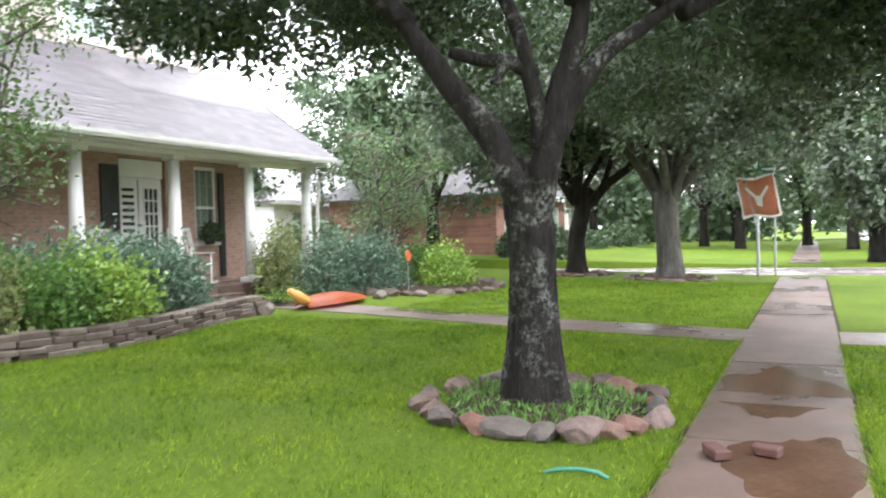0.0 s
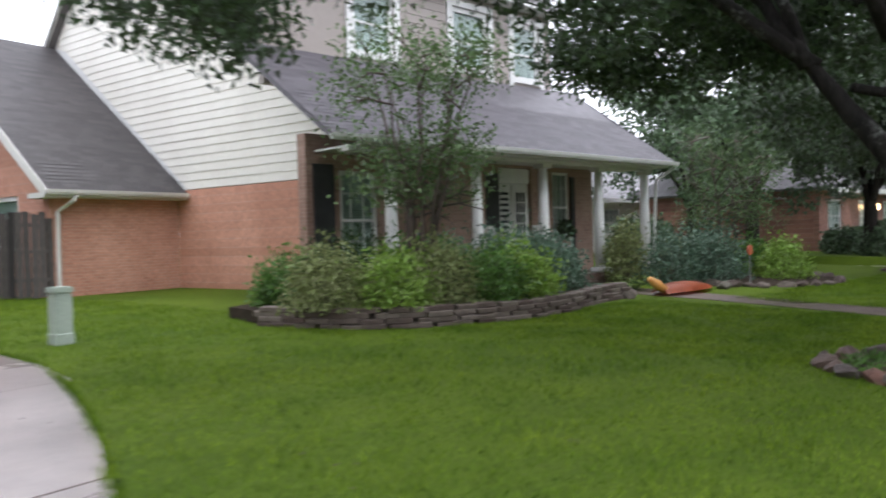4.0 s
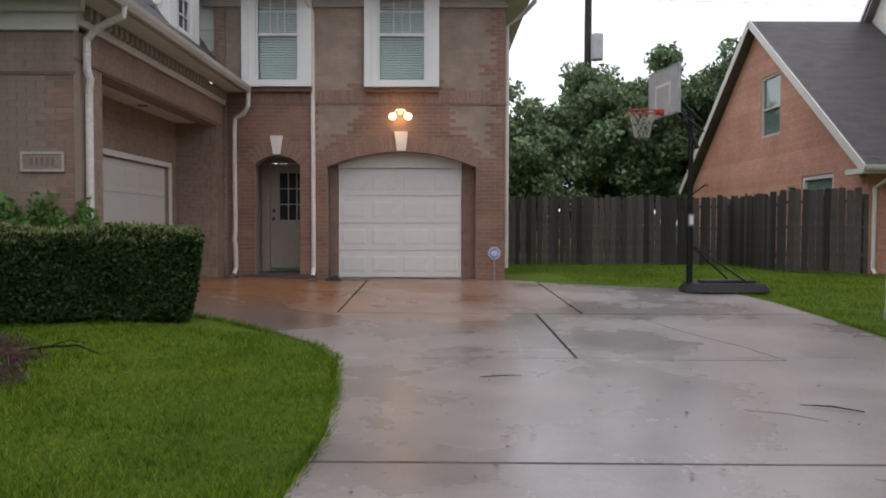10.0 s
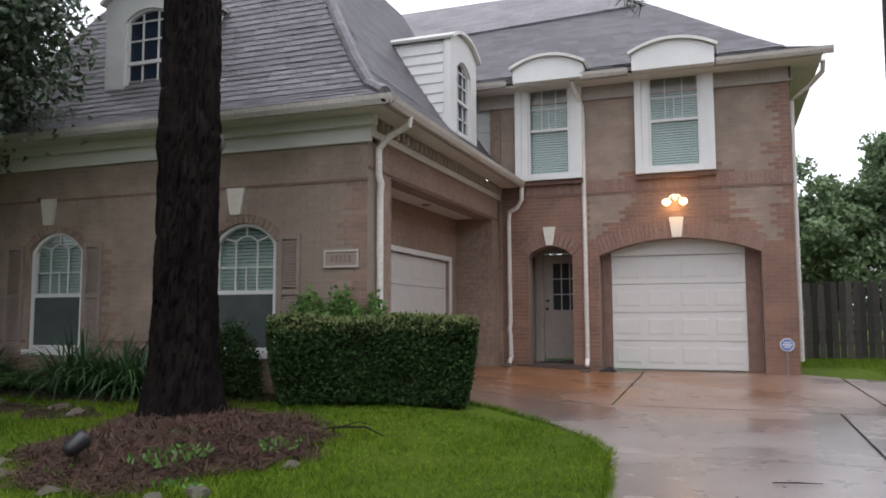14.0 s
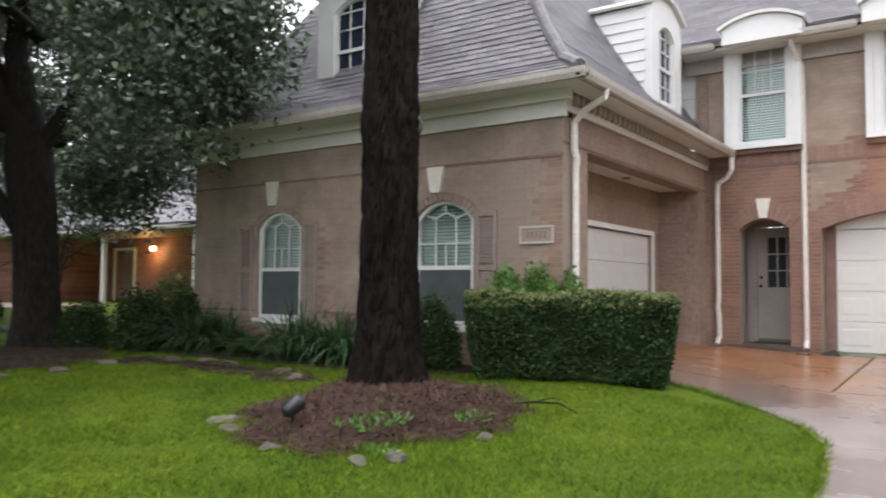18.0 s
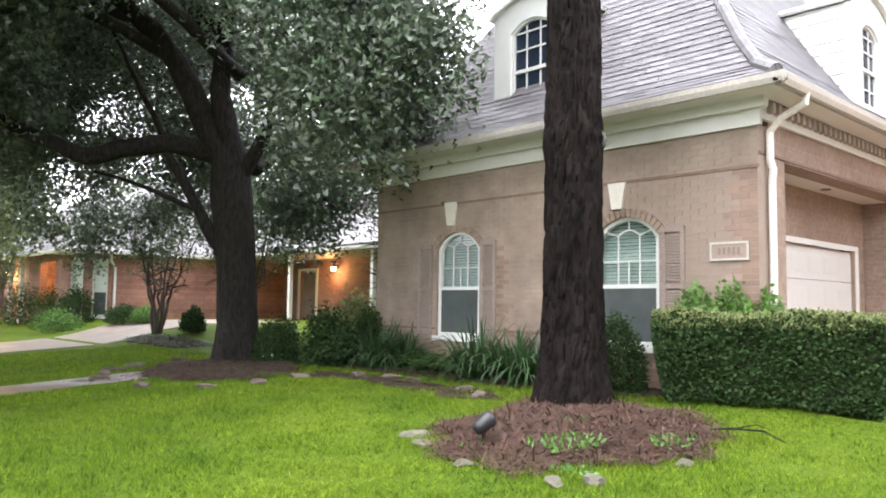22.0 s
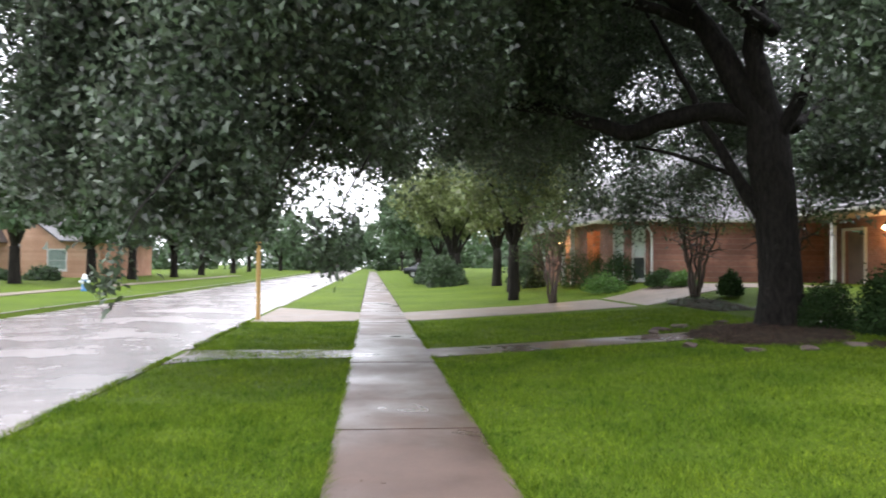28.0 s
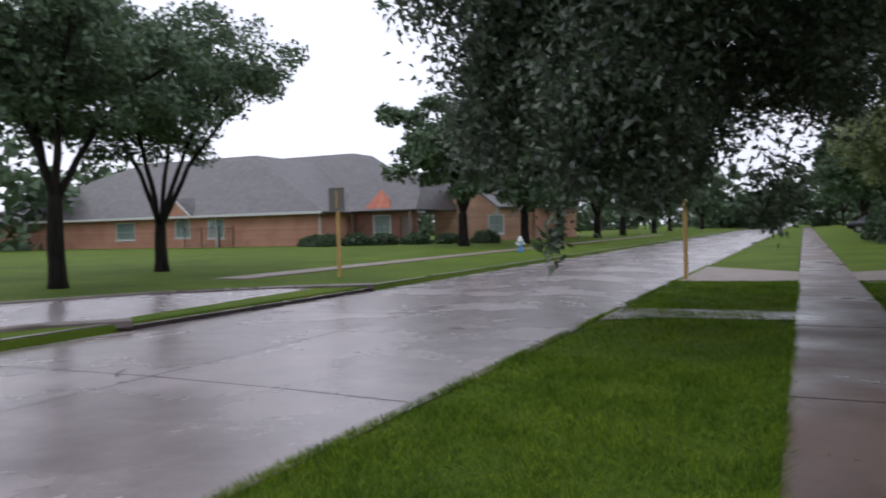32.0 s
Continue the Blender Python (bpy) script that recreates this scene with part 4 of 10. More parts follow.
def shutter(parent, x0, x1, y, z0, z1):
    """A louvred shutter on the wall."""
    bm = boxes((x0, x0 + 0.045, y - 0.045, y - 0.002, z0, z1), (x1 - 0.045, x1, y - 0.045, y - 0.002, z0, z1))
    for z in (z0, (z0 + z1) / 2 - 0.03, z1 - 0.06):
        box(bm, x0 + 0.045, x1 - 0.045, y - 0.042, y - 0.002, z, z + 0.06)
    s = part("shutter", bm, M_shutter_pale, parent, "taupe louvred shutter")
    bm = bmesh.new()
    z = z0 + 0.075
    while z < z1 - 0.08:
        if abs(z - (z0 + z1) / 2) > 0.05:
            hexa(bm, [(x0 + 0.045, y - 0.036, z - 0.012), (x1 - 0.045, y - 0.036, z - 0.012), (x1 - 0.045, y - 0.012, z + 0.014), (x0 + 0.045, y - 0.012, z + 0.014),
                      (x0 + 0.045, y - 0.036, z - 0.004), (x1 - 0.045, y - 0.036, z - 0.004), (x1 - 0.045, y - 0.012, z + 0.022), (x0 + 0.045, y - 0.012, z + 0.022)])
        z += 0.036
    ob = part("louvres", fix(bm), M_shutter_pale, s)
    ob["kind"] = "stuff"


def garage_door(parent, along, d, sgn, u0, u1, z0, z1, cols, label):
    rows = 4
    door = None
    h = (z1 - z0) / rows
    for r in range(rows):
        a, b = z0 + r * h + 0.004, z0 + (r + 1) * h - 0.004
        d0, d1 = sorted((d, d + sgn * 0.05))
        q = (u0, u1, d0, d1, a, b) if along == "y" else (d0, d1, u0, u1, a, b)
        sec = part("door_section", bevel(boxes(q), 0.004, 1), M_garage, parent, label)
        w = (u1 - u0) / cols
        for c in range(cols):
            p0, p1 = u0 + c * w + w * 0.1, u0 + (c + 1) * w - w * 0.1
            bm = bmesh.new()
            za, zb = a + h * 0.2, b - h * 0.2
            e0, e1 = d - sgn * 0.006, d - sgn * 0.0005
            g = 0.035
            lo = [(p0, e1, za), (p1, e1, za), (p1, e1, zb), (p0, e1, zb)]
            hi = [(p0 + g, e0, za + g), (p1 - g, e0, za + g), (p1 - g, e0, zb - g), (p0 + g, e0, zb - g)]
            hexa(bm, [spot(along, *s) for s in lo + hi])
            part("raised_panel", fix(bm), M_garage, sec)


def shingle_rows(name, parent, corners, courses, material, cap=True):
    """Courses of shingles over a roof slope given by its eave ends and its upper ends: thin overlapping strips broken into tabs."""
    e0, e1, t1, t0 = [Vector(c) for c in corners]
    n = (e1 - e0).cross(t0 - e0).normalized()
    if n.z < 0:
        n = -n
    quads = []
    for k in range(courses):
        fa, fb = k / courses, min((k + 1.25) / courses, 1.0)
        a0, a1 = e0.lerp(t0, fa), e1.lerp(t1, fa)
        b0, b1 = e0.lerp(t0, fb), e1.lerp(t1, fb)
        m = max(1, int((a1 - a0).length / 0.33))
        off = (k % 3) / 3
        cuts = [0.0] + [min(max((j + off) / m, 0), 1) for j in range(m + 1)] + [1.0]
        for u, v in zip(cuts, cuts[1:]):
            if v - u < 1e-4:
                continue
            lift = n * (0.014 + 0.006 * rng.random())
            gap = 0.004 / max((a1 - a0).length, 0.1)
            quads.append([tuple(a0.lerp(a1, u + gap) + lift), tuple(a0.lerp(a1, v - gap) + lift), tuple(b0.lerp(b1, v - gap) + n * 0.003), tuple(b0.lerp(b1, u + gap) + n * 0.003)])
    ob = loose(name, np.array(quads), material, parent)
    ob["kind"] = "stuff"
    return ob


M_tab = random_tint("grey_shingle_tabs", (0.16, 0.15, 0.162), 0.22, 0.5, 0.0, True, 40, 0.0)
M_tab_porch = random_tint("lilac_grey_shingle_tabs", (0.098, 0.09, 0.1), 0.25, 0.55, 0.0, True, 40, 0.0)
M_tab_dark = random_tint("charcoal_shingle_tabs", (0.085, 0.078, 0.078), 0.22, 0.5, 0.0, True, 40, 0.0)

# ---- the main house ----
HX, HZ = 1.10, 0.40
house = base("house", (-4, 14, HZ), "two-storey pinkish brick house with grey roofs and white garage doors", "house")
FY, WY, WX = 14.85, 9.05, -4.05
LOW = HZ - 0.5
GD = (-2.17, 0.57, LOW, 2.47, 0.28)
DA = (-3.48, -2.66, LOW, 2.50, 0.18)
U1, U2 = (-3.65, -2.43), (-1.44, -0.13)
part("garage_front_wall", wall(bmesh.new(), "y", FY, FY + 0.28, -4.0, HX, LOW, 5.38, (GD, DA, (U1[0] + 0.1, U1[1] - 0.1, 3.95, 5.6, 0), (U2[0] + 0.1, U2[1] - 0.1, 3.95, 5.6, 0))), M_mortar, house)
part("garage_side_wall", wall(bmesh.new(), "x", HX - 0.28, HX, FY + 0.285, 24.0, LOW, 5.38), M_brick_side, house)
part("upper_back_wall", boxes((-13, -4.45, FY + 0.3, FY + 0.5, 3.0, 5.8)), M_siding, house)
siding(house, "y", FY + 0.1, 1, 4.2, 5.5, lambda z: -5.2, lambda z: -4.22, 0.19)
part("upper_brick_strip", boxes((-4.21, -4.01, FY, FY + 0.28, 4.0, 5.38)), M_brick_front, house)
W1, W2 = (-9.36, -8.41), (-6.26, -5.31)
ZS, ZT, ZR = 0.95, 2.33, 0.26
part("wing_front_wall", wall(bmesh.new(), "y", WY, WY + 0.28, -10.93, WX, 0.0, 3.52, ((*W1, ZS, ZT, ZR), (*W2, ZS, ZT, ZR))), M_mortar, house)
part("wing_west_wall", wall(bmesh.new(), "x", -10.93, -10.65, WY + 0.285, 15.0, 0.0, 3.52), M_brick_side, house)
part("side_garage_wall", wall(bmesh.new(), "x", WX - 0.28, WX, WY + 0.285, FY - 0.005, LOW, 3.62, ((9.75, 14.4, LOW, 3.17, 0.0),)), M_brick_side, house)
part("alcove_end_wall", boxes((WX - 0.75, WX - 0.285, 14.42, 14.65, LOW, 3.5)), M_brick_front, house)
part("alcove_wall", wall(bmesh.new(), "x", WX - 0.95, WX - 0.72, WY + 0.29, 14.41, LOW, 3.5, ((9.3, 14.0, LOW, 2.45, 0.0),)), M_brick_side, house)
part("alcove_ceiling", boxes((WX - 0.715, WX - 0.285, WY + 0.3, 14.41, 3.20, 3.28)), M_cream, house)
bm = tube(bmesh.new(), [(WX - 0.5, 12.3, 3.198), (WX - 0.5, 12.3, 3.18)], [0.075, 0.07], 16)
part("recessed_light", bm, M_shutter, house, "dark recessed ceiling light")
part("corner_filler", boxes((WX - 0.2, -4.001, FY - 0.004, FY + 0.27, LOW, 3.99)), M_brick_front, house)
part("belt_course", boxes((-4.0, HX + 0.02, FY - 0.02, FY - 0.001, 3.60, 3.635)), M_soldier, house)
part("wing_belt_course", boxes((-10.93, WX + 0.02, WY - 0.02, WY - 0.001, 3.03, 3.065)), M_soldier, house)
for a, b in ((-10.93, -9.4), (-8.36, -6.3)):
    part("plinth_course", boxes((a, b, WY - 0.02, WY - 0.001, 1.05, 1.08)), M_soldier, house)
for a, b in ((-4.0, DA[0]), (DA[1], GD[0]), (GD[1] + 0.3, HX)):
    part("pier_plinth", boxes((a, b, FY - 0.02, FY - 0.001, 1.14, 1.165)), M_soldier, house)
soldier_course(house, "y", -2.35, HX, 3.64, 3.86, FY, 1)
soldier_course(house, "y", -3.98, -2.45, 3.64, 3.86, FY, 1)
part("side_belt_course", boxes((WX + 0.001, WX + 0.018, WY + 0.02, FY - 0.03, 3.19, 3.22)), M_soldier, house)
brick_arch(house, GD[0], GD[1], GD[3], GD[4], FY)
brick_arch(house, DA[0], DA[1], DA[3], DA[4], FY, 0.26)
for a, b in (W1, W2):
    brick_arch(house, a - 0.02, b + 0.02, ZT, ZR, WY, 0.11, material=M_brick_front)
keystone(house, -0.80, FY - 0.02, 2.76, 3.11)
keystone(house, -3.07, FY - 0.02, 2.69, 3.03, 0.24, 0.13)
keystone(house, -9.03, WY, 2.70, 3.07, 0.27, 0.15)
keystone(house, -5.90, WY, 2.70, 3.04, 0.27, 0.15)
# wing roof: steep mansard with a bell-cast foot: inset from the eave, height
PROFILE = ((0.0, 3.92), (0.35, 4.14), (0.75, 4.62), (1.25, 5.36), (2.2, 6.9), (2.75, 7.8))
EX, EY, EW = -3.60, 8.55, -11.45
front, side, west = bmesh.new(), bmesh.new(), bmesh.new()
for (a, za), (b, zb) in zip(PROFILE, PROFILE[1:]):
    f4 = [(EW + a, EY + a, za), (EX - a, EY + a, za), (EX - b, EY + b, zb), (EW + b, EY + b, zb)]
    s4 = [(EX - a, EY + a, za), (EX - a, 15.6, za), (EX - b, 15.6, zb), (EX - b, EY + b, zb)]
    face(front, *f4)
    face(side, *s4)
    face(west, (EW + a, 15.6, za), (EW + a, EY + a, za), (EW + b, EY + b, zb), (EW + b, 15.6, zb))
    n = max(2, round(math.hypot(b - a, zb - za) / 0.125))
    shingle_rows("shingles", house, f4, n, M_tab)
    shingle_rows("shingles", house, s4, n, M_tab)
    hip = tube(bmesh.new(), [(EX - a, EY + a, za + 0.015), (EX - b, EY + b, zb + 0.015)], [0.075, 0.075], 8)
    part("hip_cap", hip, M_shingle_x, house)
part("wing_roof_front", thick(front, 0.05), M_shingle_x, house)
part("wing_roof_side", thick(side, 0.05), M_shingle_y, house)
part("wing_roof_west", thick(west, 0.05), M_shingle_y, house)
d, z = PROFILE[-1]
part("wing_roof_top", boxes((EW + d, EX - d, EY + d, 15.6, z - 0.05, z + 0.02)), M_shingle_x, house)
part("wing_soffit", boxes((EW + 0.05, EX - 0.05, EY + 0.06, WY - 0.1, 3.80, 3.84), (WX + 0.1, EX - 0.05, WY - 0.1, FY - 0.1, 3.80, 3.84)), M_cream, house)
part("wing_frieze", boxes((-10.95, WX + 0.06, WY - 0.06, WY - 0.002, 3.50, 3.80)), M_cream, house)
part("wing_cornice", boxes((-10.95, WX + 0.16, WY - 0.16, WY - 0.062, 3.68, 3.80)), M_cream, house)
part("side_frieze", boxes((WX + 0.002, WX + 0.05, WY + 0.0, FY - 0.02, 3.58, 3.80)), M_cream, house)
den = part("dentil", boxes((WX + 0.051, WX + 0.12, 0, 0.075, 3.66, 3.78)), M_beige, house)
den.matrix_basis = Matrix.Translation((0, 9.2, 0))
for k in range(1, 34):
    share(den, Matrix.Translation((0, 9.2 + k * 0.163, 0)), house)
gutter(house, "y", EY + 0.02, EW, EX + 0.11, 3.86, 1)
gutter(house, "x", EX - 0.02, EY - 0.09, FY + 0.2, 3.86, -1)
downspout(house, [(EX + 0.04, 9.2, 3.82), (EX + 0.03, 9.2, 3.7), (-3.85, 9.22, 3.58), (WX + 0.06, 9.24, 3.45), (WX + 0.06, 9.24, 3.12), (WX + 0.085, 9.26, 3.02), (WX + 0.06, 9.28, 2.9), (WX + 0.06, 9.28, 0.5)])
downspout(house, [(EX + 0.04, 14.7, 3.84), (EX + 0.04, 14.7, 3.55), (-3.66, 14.76, 3.42), (-3.82, 14.79, 3.34), (-3.84, 14.79, 3.15), (-3.83, 14.79, 1.25), (-3.85, 14.78, 1.15), (-3.83, 14.79, 1.0), (-3.82, 14.79, 0.62), (-3.84, 14.7, 0.5)])
downspout(house, [(-2.52, 14.36, 5.62), (-2.5, 14.45, 5.5), (-2.42, 14.79, 5.25), (-2.41, 14.79, 5.0), (-2.40, 14.79, 0.62), (-2.40, 14.7, 0.48)])

# main roof: hip with a flared foot
MX0, MX1, MY0 = -13.0, 1.64, 14.30
MPROF = ((0.0, 5.74), (0.55, 5.98), (1.2, 6.5), (2.9, 7.95))
front, side = bmesh.new(), bmesh.new()
for (a, za), (b, zb) in zip(MPROF, MPROF[1:]):
    f4 = [(MX0, MY0 + a, za), (MX1 - a, MY0 + a, za), (MX1 - b, MY0 + b, zb), (MX0, MY0 + b, zb)]
    face(front, *f4)
    face(side, (MX1 - a, MY0 + a, za), (MX1 - a, 24.0 - a, za), (MX1 - b, 24.0 - b, zb), (MX1 - b, MY0 + b, zb))
    shingle_rows("shingles", house, [(-6.5, MY0 + a, za), f4[1], f4[2], (-6.5, MY0 + b, zb)], max(2, round(math.hypot(b - a, zb - za) / 0.14)), M_tab)
a, za = MPROF[-1]
face(front, (MX0, MY0 + a, za), (MX1 - a - 0.35, MY0 + a, za), (-2.7, 19.2, 9.35), (-8.2, 19.2, 9.35), (MX0, 19.0, 9.2))
shingle_rows("shingles", house, [(-6.5, MY0 + a, za), (-1.5, MY0 + a, za), (-2.7, 19.2, 9.35), (-7.4, 19.2, 9.35)], 14, M_tab)
face(side, (MX1 - a, MY0 + a, za), (MX1 - a, 24.0 - a, za), (-2.7, 19.2, 9.35))
face(front, (MX0, 24.0, 5.74), (-8.2, 19.2, 9.35), (-2.7, 19.2, 9.35), (MX1, 24.0, 5.74))
part("main_roof_front", thick(front, 0.06), M_shingle_x, house)
part("main_roof_side", thick(side, 0.06), M_shingle_y, house)
part("soffit", boxes((-4.4, MX1 - 0.05, MY0 + 0.1, FY + 0.1, 5.62, 5.67)), M_cream, house)
part("frieze", boxes((-4.4, HX + 0.03, FY - 0.035, FY - 0.002, 5.36, 5.62)), M_beige, house)
part("frieze_lip", boxes((-4.4, HX + 0.06, FY - 0.06, FY - 0.036, 5.36, 5.40)), M_beige, house)
part("gable_soffit", boxes((HX - 0.1, MX1 - 0.05, FY + 0.12, 23.9, 5.62, 5.67)), M_cream, house)
part("gable_frieze", boxes((HX + 0.002, HX + 0.035, FY - 0.035, 23.9, 5.36, 5.62)), M_beige, house)
for a, b in ((-4.4, U1[0] - 0.08), (U1[1] + 0.08, U2[0] - 0.08), (U2[1] + 0.08, MX1 + 0.1)):
    gutter(house, "y", MY0 + 0.02, a, b, 5.68, 1)
downspout(house, [(MX1 - 0.02, 14.6, 5.6), (MX1 - 0.02, 14.75, 5.45), (MX1 - 0.2, 15.0, 5.3), (HX + 0.06, 15.2, 5.1), (HX + 0.06, 15.2, 0.6)])

# tall white window bays that break through the eaves
for (a, b), rz in ((U1, 5.9), (U2, 5.94)):
    part("window_bay", wall(bmesh.new(), "y", FY - 0.14, FY + 0.12, a, b, 3.93, 5.9, ((a + 0.22, b - 0.22, 4.0, 5.66, 0.2),)), M_white, house, "white arched window surround")
    c0, c1 = a * 0.967 - 0.05, b * 0.967 + 0.05
    part("bay_hood", wall(bmesh.new(), "y", 14.20, 15.7, c0, c1, 5.64, rz, top=lambda u, c0=c0, c1=c1, rz=rz: arch_z(u, c0, c1, rz - 0.02, 0.19)), M_white, house, "white arched hood of the window bay")
    bm = bmesh.new()
    pts = [(c0 - 0.05 + (c1 - c0 + 0.1) * k / 12, arch_z(c0 - 0.05 + (c1 - c0 + 0.1) * k / 12, c0 - 0.05, c1 + 0.05, rz, 0.2)) for k in range(13)]
    for p, q in zip(pts, pts[1:]):
        bar(bm, "y", 14.13, 15.75, p, q, 0.05)
    part("arched_cap", fix(bm), M_cream, house)
    for u0, u1 in ((a - 0.02, a + 0.1), (b - 0.1, b + 0.02)):
        part("bay_jamb", boxes((u0, u1, FY - 0.18, FY - 0.142, 3.995, 5.85)), M_white, house)
    part("bay_sill", boxes((a - 0.02, b + 0.02, FY - 0.2, FY - 0.142, 3.9, 3.99)), M_white, house)
    part("brick_sill", boxes((a - 0.02, b + 0.02, FY - 0.12, FY - 0.02, 3.82, 3.895)), M_soldier, house)
    window(house, "y", FY - 0.12, 1, a + 0.22, b - 0.22, 4.0, 5.66, 0.2, 0.035, "sun", True, sill=False)

# dormers in the wing roof
part("front_dormer_face", wall(bmesh.new(), "y", 9.30, 9.42, -8.37, -6.9, 4.2, 5.92, ((-8.03, -7.22, 4.36, 5.62, 0.17),), top=lambda u: arch_z(u, -8.37, -6.9, 5.92, 0.22)), M_white, house)
window(house, "y", 9.31, 1, -8.03, -7.22, 4.36, 5.62, 0.17, 0.035, "six", False, sill=True, pane=M_darkglass)
part("front_dormer_body", wall(bmesh.new(), "y", 9.425, 11.2, -8.33, -6.94, 4.3, 5.9, top=lambda u: arch_z(u, -8.37, -6.9, 5.9, 0.2)), M_siding, house)
siding(house, "x", -6.94, -1, 4.6, 5.9, lambda z: 9.43, lambda z: 9.55 + (z - 4.3) * 0.72, 0.17)
bm = bmesh.new()
pts = [(-8.43 + 1.59 * k / 12, arch_z(-8.43 + 1.59 * k / 12, -8.43, -6.84, 5.92, 0.24)) for k in range(13)]
for p, q in zip(pts, pts[1:]):
    bar(bm, "y", 9.22, 11.2, p, q, 0.05)
part("front_dormer_roof", fix(bm), M_cream, house)
part("side_dormer_face", wall(bmesh.new(), "x", -4.32, -4.2, 12.52, 13.95, 4.4, 6.02, ((12.85, 13.62, 4.5, 5.62, 0.17),), top=lambda u: arch_z(u, 12.52, 13.95, 6.0, 0.22)), M_white, house)
window(house, "x", -4.21, -1, 12.85, 13.62, 4.5, 5.62, 0.17, 0.035, "six", False, sill=True, pane=M_darkglass)
part("side_dormer_body", wall(bmesh.new(), "x", -6.3, -4.325, 12.56, 13.91, 4.4, 6.0, top=lambda u: arch_z(u, 12.52, 13.95, 5.98, 0.2)), M_siding, house)
siding(house, "y", 12.56, 1, 4.6, 6.0, lambda z: -4.36 - (z - 4.3) * 0.72, lambda z: -4.33, 0.17)
bm = bmesh.new()
pts = [(12.46 + 1.55 * k / 12, arch_z(12.46 + 1.55 * k / 12, 12.46, 14.01, 6.02, 0.24)) for k in range(13)]
for p, q in zip(pts, pts[1:]):
    bar(bm, "x", -6.3, -4.12, p, q, 0.05)
part("side_dormer_roof", fix(bm), M_cream, house)

# wing windows and shutters
for a, b in (W1, W2):
    window(house, "y", WY, 1, a, b, ZS, ZT, ZR, 0.06, "sun", "upper", label="tall arched sash window with pale blind")
    shutter(house, a - 0.42, a - 0.1, WY, 0.98, 2.42)
    shutter(house, b + 0.06, b + 0.36, WY, 0.98, 2.42)
number = part("number_plate", bevel(boxes((-4.60, -4.17, WY - 0.03, WY - 0.002, 2.0, 2.185)), 0.006, 1), M_mortar, house, "beige stone plate with dark bars")
part("plate_border", boxes((-4.62, -4.15, WY - 0.04, WY - 0.031, 2.175, 2.2), (-4.62, -4.15, WY - 0.04, WY - 0.031, 1.985, 2.01), (-4.62, -4.595, WY - 0.04, WY - 0.031, 2.01, 2.175), (-4.175, -4.15, WY - 0.04, WY - 0.031, 2.01, 2.175)), M_gutter, number)
for k in range(5):
    part("bar", boxes((-4.52 + k * 0.058, -4.49 + k * 0.058, WY - 0.036, WY - 0.0305, 2.05, 2.135)), M_shutter, number)

# garage doors and their frames
garage_door(house, "y", 15.15, 1, -1.99, 0.31, HZ + 0.02, 2.46, 4, "white panelled garage door section")
# side jambs take the darker trim brick for the arch's shade on them
for q in ((-2.16, -1.995, FY + 0.285, 15.2, LOW, 2.75), (0.315, 0.56, FY + 0.285, 15.2, LOW, 2.75), (-1.99, 0.31, 15.12, 15.2, 2.47, 2.9)):
    part("garage_jamb", boxes(q), M_soldier if q[1] < 0 and q[0] < -2 or q[0] > 0 else M_cream, house)
part("garage_backing", boxes((-2.2, 0.6, 15.205, 15.25, LOW, 2.9)), M_garage, house)
part("side_garage_backing", boxes((WX - 0.99, WX - 0.955, 9.25, 14.1, LOW, 2.5)), M_garage, house)
part("garage_ceiling", boxes((-2.2, 0.6, FY + 0.285, 15.3, 2.8, 2.85)), M_cream, house)
garage_door(house, "x", WX - 0.78, -1, 9.3, 14.0, HZ + 0.0, 2.38, 8, "white panelled side garage door section")
part("side_garage_frame", boxes((WX - 0.76, WX - 0.70, 9.3, 14.12, 2.39, 2.47), (WX - 0.76, WX - 0.70, 14.01, 14.12, LOW, 2.39)), M_white, house)

# entry
part("entry_floor", boxes((-3.7, -2.45, FY - 0.02, 16.0, 0.2, HZ + 0.1)), M_walk, house)
part("entry_side_wall", boxes((-3.78, -3.6, FY + 0.285, 16.0, HZ, 2.9)), M_beige, house)
part("entry_right_wall", boxes((-2.56, -2.45, FY + 0.285, 16.0, HZ, 2.9)), M_brick_side, house)
part("entry_back_wall", boxes((-3.6, -3.44, 15.9, 16.0, HZ, 2.9), (-3.44, -2.56, 15.9, 16.0, 2.62, 2.9)), M_beige, house)
part("entry_ceiling", boxes((-3.78, -2.45, FY + 0.285, 16.0, 2.9, 2.95)), M_cream, house)
door = part("entry_door", boxes((-3.43, -2.57, 15.93, 15.975, HZ + 0.16, 1.5), (-3.43, -3.25, 15.93, 15.975, 1.5, 2.6), (-2.75, -2.57, 15.93, 15.975, 1.5, 2.6), (-3.25, -2.75, 15.93, 15.975, 2.42, 2.6)), M_beige, house, "pale entry door with a nine-light window")
# opaque plate, coloured as dark as the unlit hall behind it
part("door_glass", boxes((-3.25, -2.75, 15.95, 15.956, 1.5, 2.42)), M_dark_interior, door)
part("door_muntins", boxes(*[(-3.25 + 0.5 * k / 3 - 0.008, -3.25 + 0.5 * k / 3 + 0.008, 15.94, 15.949, 1.5, 2.42) for k in (1, 2)], *[(-3.25, -2.75, 15.938, 15.9395, 1.5 + 0.92 * k / 3 - 0.008, 1.5 + 0.92 * k / 3 + 0.008) for k in (1, 2)]), M_cream, door)
bm = tube(bmesh.new(), [(-3.36, 15.93, 1.52), (-3.36, 15.9, 1.52), (-3.36, 15.87, 1.52)], [0.02, 0.022, 0.032], 12)
part("door_knob", bm, M_blackmetal, door)
